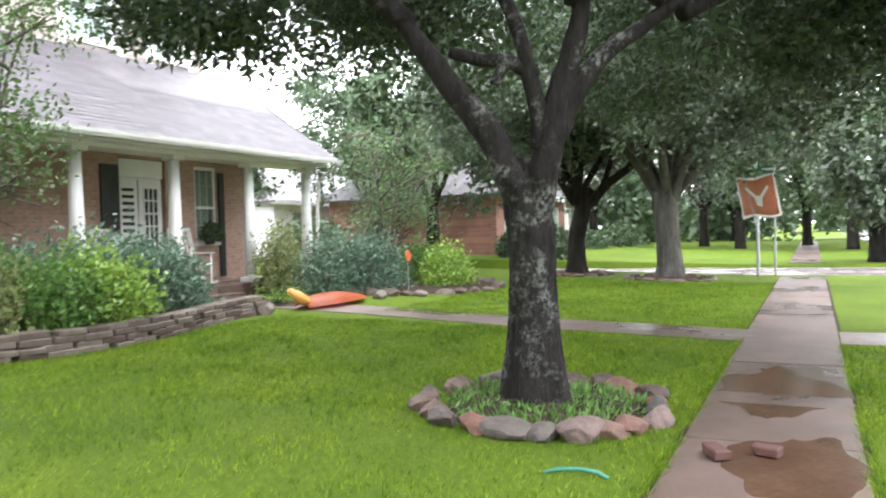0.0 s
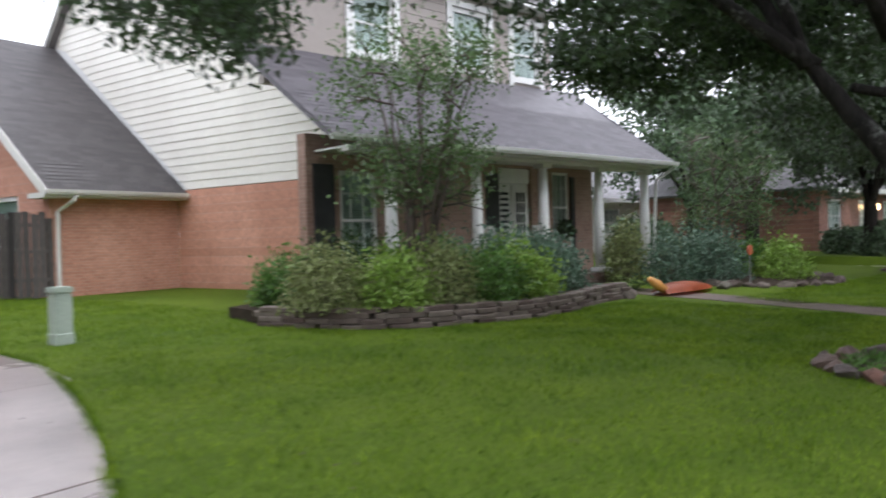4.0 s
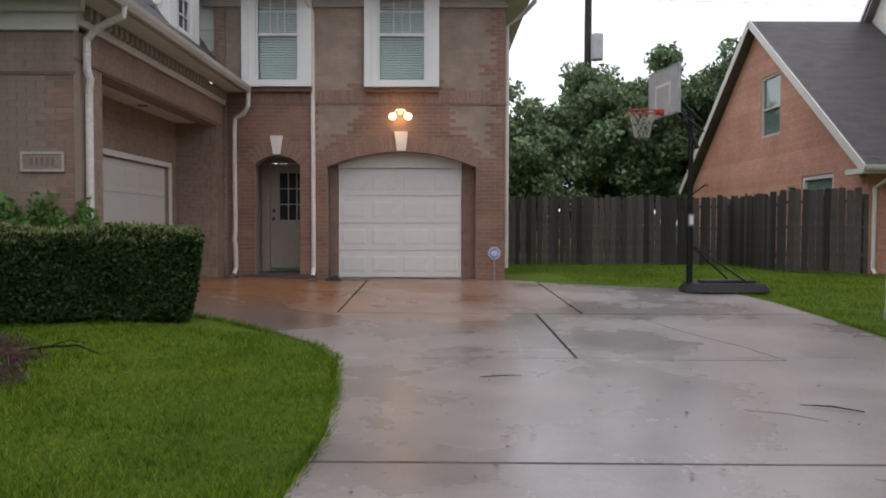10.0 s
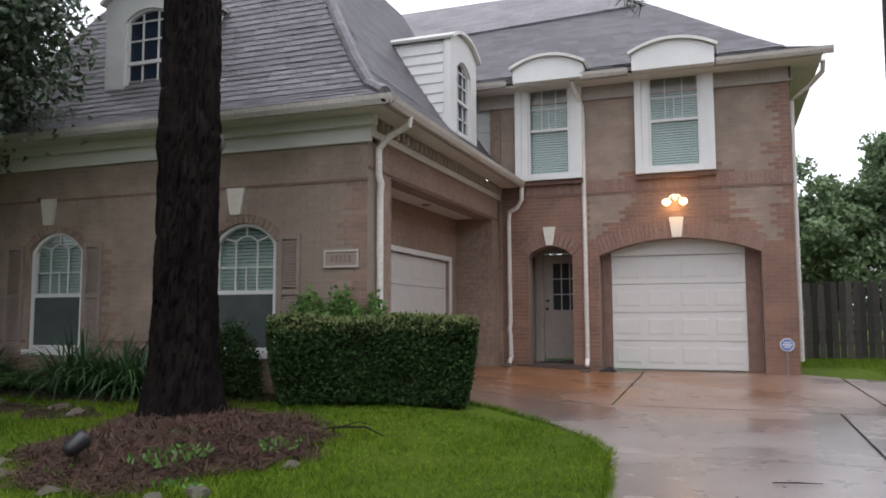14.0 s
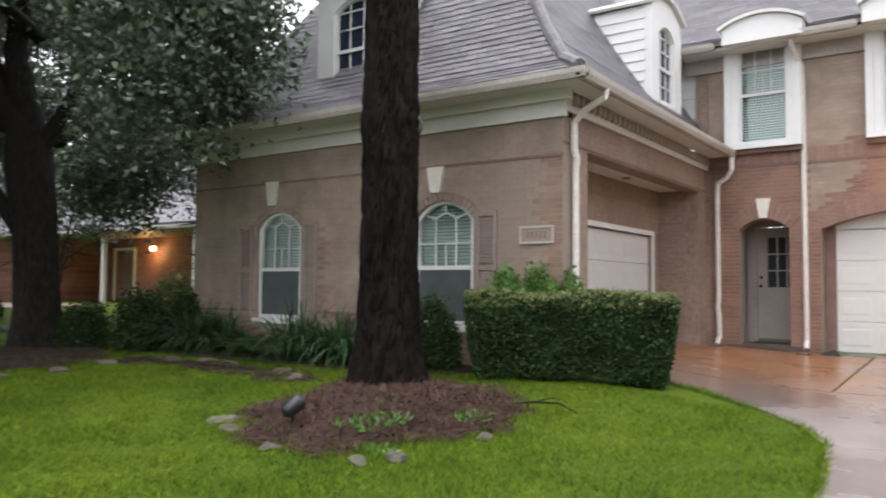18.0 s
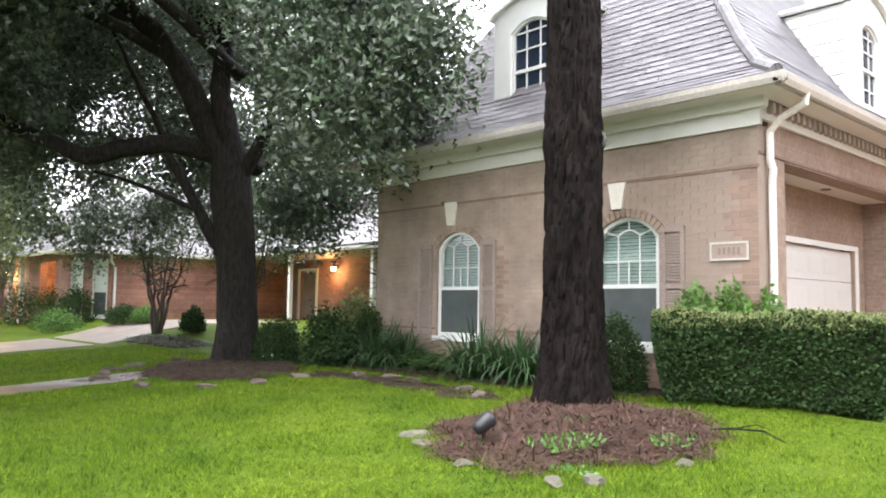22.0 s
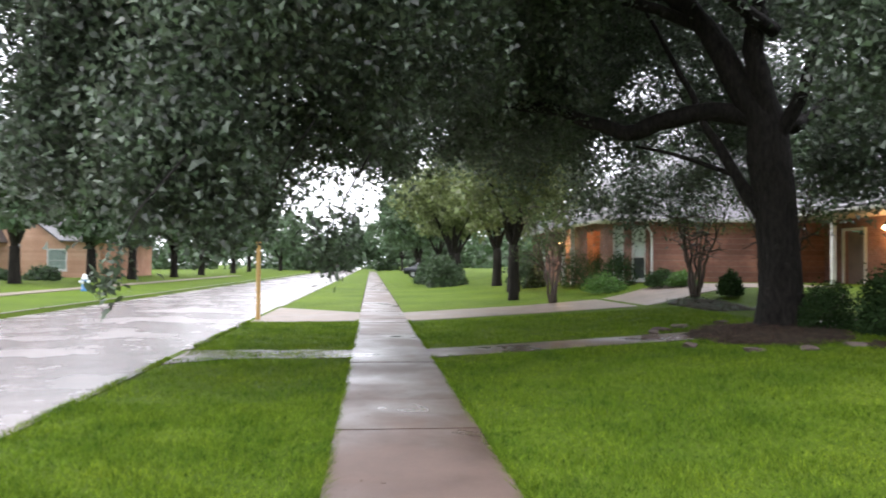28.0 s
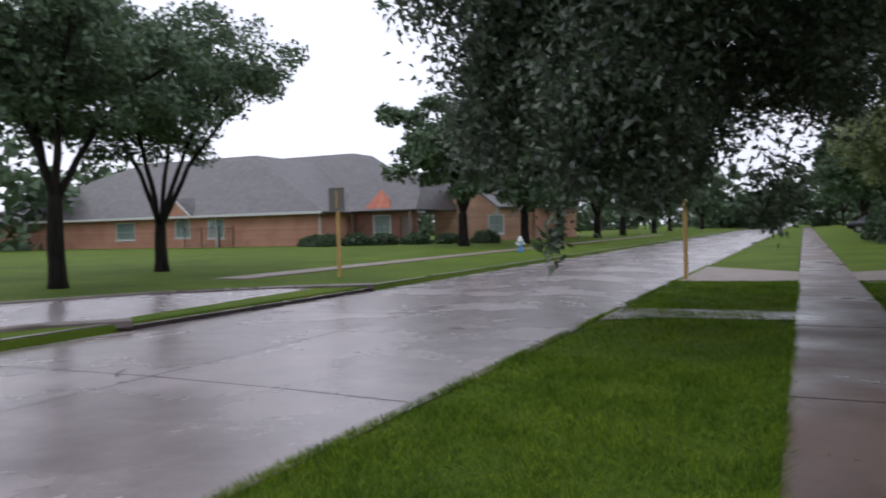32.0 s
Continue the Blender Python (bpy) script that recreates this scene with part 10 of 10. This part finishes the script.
for i, (x, y, rx, h) in enumerate(((34.5, 11.8, 1.2, 1.1), (37.5, 12.4, 1.3, 1.0), (41, 12.3, 1.2, 1.0), (46, 12.0, 1.4, 1.2), (33.0, 10.0, 1.0, 1.3), (50, 11, 1.6, 1.4), (20.8, 12.5, 0.9, 1.5), (22.5, 14.0, 1.2, 1.6))):
    east(shrub((x, y), (rx, rx, h), "dark rounded shrub before the corner house", M_leaf_far, 1800, (0.16, 0.09), seed=310 + i, group="shrubs at the corner", ground=rise(x, y)))
for i, (x, y, h, rr) in enumerate(((-17, 22, 8.0, 3.6), (-22, 26, 9.0, 4.4), (-34, 22, 9.0, 4.6), (-44, 20, 9.5, 5), (-27, 30, 9.5, 5))):
    yard_tree((x, y), h, rr, "tree behind the red brick house", count=8000, leaf=(0.26, 0.14), seed=330 + i, low=0.2, trunk_r=0.26, group="trees behind the west house", name="back_tree")


def woods(points, height, depth, count, leaf, seed):
    """A far belt of trees that closes the skyline."""
    r = np.random.default_rng(seed)
    P = np.array(points, float)
    L = np.r_[0, np.cumsum(np.linalg.norm(np.diff(P, axis=0), axis=1))]
    k = int(L[-1] / 5)
    s = r.uniform(0, L[-1], k * 7)
    cx, cy = np.interp(s, L, P[:, 0]), np.interp(s, L, P[:, 1])
    top = height * (0.75 + 0.25 * np.sin(s * 0.13 + seed) + 0.12 * np.sin(s * 0.41))
    c = np.column_stack([cx + r.normal(size=len(s)) * depth, cy + r.normal(size=len(s)) * depth, r.random(len(s)) ** 0.8 * top])
    pick = c[r.integers(0, len(c), count)] + r.normal(size=(count, 3)) * np.array([1.3, 1.3, 0.9])
    pick[:, 2] = np.abs(pick[:, 2])
    return leaf_quads(pick, leaf, leaf * 0.6, 0.1)


belt = np.vstack([woods([bend(66, -24), bend(62, -11), bend(74, -4), bend(72, 4), bend(60, 12), bend(56, 24), bend(40, 34), bend(20, 34)], 6.5, 1.6, 26000, 0.55, 3), woods([(-170, -16), (-165, -10), (-168, 4), (-172, 14)], 9, 2.0, 9000, 0.9, 5), woods([(-230, 40), (-160, 12), (-120, 30), (-60, 45), (0, 58), (60, 55), (110, 20), (130, -30)], 10, 3.0, 32000, 1.1, 1), woods([(130, -30), (80, -45), (20, -60), (-20, -62), (-60, -75), (-120, -60), (-200, -25), (-240, 0), (-235, 40)], 10, 3.0, 30000, 1.1, 2)])
ob = loose("distant_woods", belt, M_leaf_far)
tagged(ob, "distant dark line of trees closing the skyline", "woods", kind="stuff")

# ---- debris and grass ----
for k, line in enumerate((((1.9, 7.6), (2.5, 7.58), (3.05, 7.55), (2.9, 8.2), (2.62, 9.1), (2.35, 10.3)), ((2.6, 11.0), (2.75, 11.6), (2.55, 12.4), (2.6, 13.2)), ((2.0, 5.9), (2.25, 5.8), (2.45, 5.62)))):
    pts = [(x + 0.02 * math.sin(9 * i), y, land(x, y) + 0.029) for i, (x, y) in enumerate(line)]
    part("crack", tube(bmesh.new(), pts, 0.0045, 4), M_rubber, drive)
bm, tips = bmesh.new(), []
limb(bm, [(-5.2, 7.4, 9.6), (-3.6, 7.3, 9.4), (-1.8, 7.2, 8.0), (-0.9, 7.1, 6.0), (-0.72, 7.08, 4.4)], 0.05, 0.008, [], 6, 0)
part("hanging_limb", bm, M_bark_pine, pine)
crown([(-0.72, 7.08, 4.25), (-0.7, 7.08, 4.1), (-0.76, 7.1, 4.4)], 420, 0.1, 0.17, 0.008, M_leaf_oak, pine, hang=0.02, name="needle_spray")
M_dead = random_tint("fallen_leaves", (0.07, 0.045, 0.03), 0.5, 0.7)
n = 260
at = np.column_stack([rng.uniform(-0.6, 4.5, n), rng.uniform(1.4, 14.0, n), np.zeros(n)])
at2 = np.column_stack([rng.uniform(-16, 8, 500), rng.uniform(-9.5, 1.3, 500), np.zeros(500)])
at[:, 2] = [land(a, b) + 0.045 for a, b, _ in at]
at2[:, 2] = [(0.04 if b > 0 else (0.01 if b > KERB_N else -0.085)) for a, b, _ in at2]
at = np.vstack([at, at2[~((at2[:, 1] < 0.05) & (at2[:, 1] > KERB_N))]])
q = leaf_quads(at, 0.05, 0.025, 0)
q[:, :, 2] = at[:, None, 2] + (q[:, :, 2] - at[:, None, 2]) * 0.15
ob = loose("leaf_litter", q, M_dead)
tagged(ob, "scattered fallen leaves on the wet concrete", "leaf litter", kind="stuff")
for i, (x, y, l, a) in enumerate(((0.4, 6.9, 0.35, 0.2), (3.0, 4.6, 0.2, 1.0), (2.6, 5.9, 0.4, 2.6), (-6.0, -6.6, 0.5, 0.6), (-4.6, -7.6, 0.35, 2.2), (-10.4, -4.6, 0.3, 1.2))):
    z = land(x, y) + 0.042 if y > 0 else camber(x, y) + 0.012
    tw = base("fallen_twig", (x, y, z), "thin dark twig lying on the wet concrete", "twig", "fallen twigs")
    dx, dy = math.cos(a) * l / 2, math.sin(a) * l / 2
    part("stem", tube(bmesh.new(), [(x - dx, y - dy, z), (x + dy * 0.12, y - dx * 0.12, z + 0.008), (x + dx, y + dy, z)], [0.004, 0.006, 0.003], 5), M_bark_oak, tw)


def inside(poly, px, py):
    """Which of the points lie in a plan outline."""
    hit = np.zeros(len(px), bool)
    for (x0, y0), (x1, y1) in zip(poly, poly[1:] + poly[:1]):
        cross = ((y0 > py) != (y1 > py)) & (px < (x1 - x0) * (py - y0) / (y1 - y0 + 1e-12) + x0)
        hit ^= cross
    return hit


def bend_all(x, y):
    t = np.clip(x / 4.0, 0, 1)
    a = BEND_BY * t * t * (3 - 2 * t)
    dx, dy = x - BEND_AT.x, y - BEND_AT.y
    return BEND_AT.x + dx * np.cos(a) - dy * np.sin(a), BEND_AT.y + dx * np.sin(a) + dy * np.cos(a)


def unbend_all(x, y):
    u, v = x.copy(), y.copy()
    for _ in range(12):
        p, q = bend_all(u, v)
        u, v = u + 0.7 * (x - p), v + 0.7 * (y - q)
    return u, v


def rise_all(x, y):
    t = np.clip((x + 4.5) / 3.0, 0, 1)
    w = 1 - t * t * (3 - 2 * t)
    h = np.maximum(y - 1.3, 0)
    return 0.056 * np.minimum(h, 8.0) * w + 0.0265 * np.minimum(h, 14.0) * (1 - w)


def blades(region, count, height, straight, seed, keep_out=(), soft=False):
    """Grass blades over a rectangle of lawn."""
    r = np.random.default_rng(seed)
    x0, x1, y0, y1 = region
    px, py = r.uniform(x0, x1, count), r.uniform(y0, y1, count)
    u, v = (px, py) if straight else unbend_all(px, py)
    ok = ~((v > np.where(u < 2, -0.05, 0.3)) & (v < np.where(u < 2, 1.21, 1.38))) & (v > KERB_N + 0.1)
    fade = np.minimum(np.minimum(px - x0, x1 - px), np.minimum(py - y0, y1 - py)) if soft else np.full(count, 9.0)
    ok &= r.random(count) < np.clip(fade / 1.6, 0.0, 1) + 0.0
    for poly in keep_out:
        ok &= ~inside(list(poly), px, py)
    px, py, u, v = px[ok], py[ok], u[ok], v[ok]
    z = rise_all(u, v)
    if straight:
        px, py = bend_all(px, py)
        far = px > 8.9
        px, py, z = px[far], py[far], z[far]
    n = len(px)
    p = np.column_stack([px, py, z - 0.005])
    a = r.uniform(0, 6.283, n)
    clump = 1 + 0.45 * np.sin(px * 3.1 + np.sin(py * 2.3) * 2) * np.sin(py * 3.7 + np.sin(px * 1.9) * 2)
    s = np.column_stack([np.cos(a), np.sin(a), np.zeros(n)]) * 0.0045
    tip = np.column_stack([r.normal(size=n) * 0.03, r.normal(size=n) * 0.03, height * clump * r.uniform(0.5, 1.25, n)])
    return np.stack([p - s, p + s, p + tip], 1)


DRIVE_OUT = [(-1.07, 1.2), (2.43, 1.2), (2.53, 3.0), (2.75, 4.0), (3.08, 4.76), (3.45, 5.45), (3.9, 6.5), (4.35, 7.7), (4.67, 8.8), (4.74, 11.4), (4.65, 12.4), (4.3, 13.25), (1.66, 14.6), (0.9, 15.2), (-4.6, 15.2), (-4.6, 10.0), (-3.6, 9.93), (-2.62, 9.5), (-1.9, 8.9), (-1.35, 8.3), (-1.05, 7.68), (-0.9, 6.4), (-0.83, 5.4), (-0.86, 4.2)]
PATH_OUT = [(-13.05, 1.2), (-11.8, 1.2), (-11.95, 4.0), (-12.05, 6.2), (-12.5, 9.0), (-14.0, 9.0), (-13.25, 6.2), (-13.1, 4.0)]
MULCH_OUT = [(-5.6, 6.3), (-5.3, 5.9), (-5.15, 5.4), (-4.7, 5.35), (-4.55, 5.1), (-4.3, 5.5), (-3.95, 5.6), (-3.85, 6.1), (-4.05, 6.4), (-3.75, 6.9), (-4.2, 7.5), (-4.9, 7.6), (-5.6, 7.8), (-5.8, 7.0)]
APRON_OUT = [(-1.9, -2.6), (3.6, -2.6), (2.65, -1.2), (2.45, 0.2), (-1.1, 0.2), (-1.3, -1.2)]
OUT = (DRIVE_OUT, PATH_OUT, MULCH_OUT, APRON_OUT)
sets = [blades((-6.5, -0.5, 1.2, 9.0), 120000, 0.05, False, 1, OUT), blades((-13.0, -6.5, 1.2, 8.2), 80000, 0.055, False, 2, OUT),
        blades((-8.0, -0.7, -2.75, 0.0), 60000, 0.055, False, 3, OUT), blades((2.4, 8.9, -3.4, 16.8), 120000, 0.05, False, 4, OUT),
        blades((-19.2, -8, -2.6, 0.0), 36000, 0.06, False, 5, OUT), blades((1.1, 8.5, 16.8, 20.4), 12000, 0.07, False, 6, OUT), blades((-19, -13.2, 1.2, 8), 40000, 0.06, False, 9, OUT)]


def fringe(line, per_metre, height, side, seed, straight=False, reach=0.06):
    """Longer blades that hang over the edge of a paving along a line; side: +1 leans to the left of its direction."""
    r = np.random.default_rng(seed)
    P = np.array(line, float)
    L = np.r_[0, np.cumsum(np.linalg.norm(np.diff(P, axis=0), axis=1))]
    n = int(L[-1] * per_metre)
    q = r.uniform(0, L[-1], n)
    q = q[r.random(n) < 0.55 + 0.45 * np.sin(q * 2.7) * np.sin(q * 1.13 + seed)]
    n = len(q)
    px, py = np.interp(q, L, P[:, 0]), np.interp(q, L, P[:, 1])
    k = np.clip(np.searchsorted(L, q) - 1, 0, len(P) - 2)
    d = (P[k + 1] - P[k]) / np.linalg.norm(P[k + 1] - P[k], axis=1)[:, None]
    out = np.column_stack([-d[:, 1], d[:, 0]]) * side
    back = r.uniform(-0.01, 0.06, n)[:, None]
    p2 = np.column_stack([px, py]) - out * back
    lean = out * r.uniform(0.1, 1.3, n)[:, None] * reach + r.normal(size=(n, 2)) * 0.02
    u, v = (p2[:, 0], p2[:, 1]) if straight else unbend_all(p2[:, 0], p2[:, 1])
    z = rise_all(u, v) + 0.0
    t2 = p2 + lean
    if straight:
        p2, t2 = np.column_stack(bend_all(p2[:, 0], p2[:, 1])), np.column_stack(bend_all(t2[:, 0], t2[:, 1]))
    a = r.uniform(0, 6.283, n)
    s = np.column_stack([np.cos(a), np.sin(a), np.zeros(n)]) * 0.0045
    p = np.column_stack([p2, z])
    return np.stack([p - s, p + s, np.column_stack([t2, z + height * r.uniform(0.4, 1.2, n)])], 1)


DRIVE_W = [(-1.05, 1.35), (-0.82, 4.84), (-0.8, 5.4), (-0.88, 6.4), (-1.03, 7.68), (-1.35, 8.4), (-1.85, 9.05), (-2.6, 9.55), (-3.6, 9.95)]
DRIVE_E = [(2.4, 1.35), (2.5, 3.0), (2.7, 4.0), (3.05, 4.76), (3.4, 5.45), (3.86, 6.5), (4.3, 7.68), (4.62, 8.8), (4.7, 10.4), (4.72, 11.4), (4.62, 12.4), (4.3, 13.2)]
sets += [fringe(DRIVE_W, 900, 0.075, -1, 21), fringe(DRIVE_E, 900, 0.075, 1, 22)]
for a, b in ((-11.75, -1.1), (-19.4, -13.1)):
    sets += [fringe([(a, -0.05), (b, -0.05)], 700, 0.07, 1, 23, reach=0.07), fringe([(a, 1.22), (b, 1.22)], 700, 0.07, -1, 24, reach=0.07), fringe([(a, KERB_N + 0.13), (b - 0.3, KERB_N + 0.13)], 700, 0.07, -1, 25, reach=0.05)]
ob = loose("lawn_grass", np.vstack(sets), M_grass)
tagged(ob, "wet green grass blades of the front lawns", "grass", kind="stuff")
sets = [fringe([(2.5, 1.39), (13.2, 1.39)], 500, 0.06, -1, 26, True), fringe([(2.5, 0.3), (13.2, 0.3)], 500, 0.06, 1, 27, True), blades((7.6, 13.3, 1.3, 8.2), 90000, 0.045, True, 8), blades((14.4, 23.0, 1.3, 7.0), 60000, 0.05, True, 10), blades((4.0, 13.2, -2.6, 0.3), 50000, 0.05, True, 11, (APRON_OUT,))]
ob = loose("lawn_grass", np.vstack(sets), M_grass)
tagged(ob, "bright mown grass blades round the oak", "grass", kind="stuff")


# ---- facing bricks of the main house: those by the wing's corner singly, the rest joined ----
BRICK = (0.297, 0.228, 0.182)
M_brick_single = random_tint("facing_brick_single", BRICK, 0.05, 0.78, 0.0, False, 2.2, 0.0)
M_brick_bulk = random_tint("facing_bricks", BRICK, 0.05, 0.78, 0.0, True, 2.2, 0.0)


M_brick_damp = random_tint("damp_brick", (0.25, 0.168, 0.128), 0.12, 0.7, 0.0, True, 2.2, 0.0)
M_brick_wet = random_tint("rain_soaked_brick", (0.225, 0.122, 0.084), 0.1, 0.6, 0.0, True, 2.2, 0.0)


def soaked_front(u, z):
    """Where rain has run down the garage front: under the windows, round the arches, down the piers and the corner."""
    w = 0.09 * noise.noise(Vector((u * 3.1, z * 2.3, 4.0))) + 0.09 * noise.cell(Vector((u * 4.8, z * 14.1, 1.0)))
    if z > 3.6:
        return u > 0.8 + w or (z < 3.98 + w and -1.75 < u < 0.15) or (u < -2.5 and z < 3.98)
    if z > 2.75 and -2.38 < u < -1.42 - (3.6 - z) * 0.85 + w:
        return False
    if z > 2.6 and 0.02 + (3.6 - z) * 0.55 + w < u < 0.82 + w:
        return False
    return True


def soaked_wing(u, z):
    """Damp ragged streaks beside the shutters and up from the ground."""
    w = 0.12 * noise.noise(Vector((u * 4, z * 3, 9.0))) + 0.06 * noise.cell(Vector((u * 4.8, z * 14.1, 2.0)))
    return (-8.06 < u < -7.86 + w * 1.2 - 0.1 * max(z - 1.4, 0) and z < 2.35) or z < 0.72 + 1.6 * w or (u > -4.33 - w and 0.8 < z < 3.0)


def brick_face(y, u0, u1, z0, z1, openings, single=None, soaked=None, wet=None, length=0.2, height=0.062, gap=0.009):
    """Running-bond stretchers standing 6 mm proud of a wall that faces the street."""
    bulk, damp, one = bmesh.new(), bmesh.new(), None
    z, row = z0, 0
    while z + height <= z1:
        runs = [(u0, u1)]
        for a, b, c, e, rise_ in openings:
            if z + height > c - 0.002 and z < e + rise_:
                a2, b2 = a, b
                if z > e and rise_:                       # within the arch: only as wide as it is there
                    w = (b - a) / 2
                    R = (w * w + rise_ * rise_) / (2 * rise_)
                    half = math.sqrt(max(R * R - (z - e + R - rise_) ** 2, 0.0))
                    a2, b2 = (a + b) / 2 - half, (a + b) / 2 + half
                runs = [s for p, q in runs for s in ((p, min(q, a2 - 0.004)), (max(p, b2 + 0.004), q)) if s[1] - s[0] > 0.03]
        for p, q in runs:
            pitch = length + gap
            u = math.floor((p - u0) / pitch) * pitch + u0 - (pitch / 2 if row % 2 else 0)
            while u < q:
                a, b = max(u, p), min(u + length, q)
                if b - a > 0.025:
                    if soaked and soaked((a + b) / 2, z):
                        box(damp, a, b, y - 0.006, y - 0.0005, z, z + height)
                    elif single and b - a > length - 0.001 and single[0] < a and b < single[1] and single[2] < z < single[3]:
                        m = Matrix.Translation((a, y, z))
                        if one is None:
                            one = part("brick", boxes((0, length, -0.006, -0.0005, 0, height)), M_brick_single, house)
                            one.matrix_basis = m
                        else:
                            share(one, m, house)
                    else:
                        box(bulk, a, b, y - 0.006, y - 0.0005, z, z + height)
                u += pitch
        z += height + gap
        row += 1
    part("facing_bricks", bulk, M_brick_bulk, house)["kind"] = "stuff"
    part("soaked_bricks", damp, wet, house, "rain-soaked darker bricks")["kind"] = "stuff"


brick_face(WY, -10.93, WX, 0.2, 3.5, ((*W1, ZS - 0.07, ZT, ZR), (*W2, ZS - 0.07, ZT, ZR)), (-5.32, -4.3, 0.9, 3.0), soaked_wing, M_brick_damp)
brick_face(FY, -3.98, HX, 0.3, 5.36, (GD, DA, (U1[0], U1[1], 3.9, 5.8, 0), (U2[0], U2[1], 3.9, 5.8, 0)), None, soaked_front, M_brick_wet)
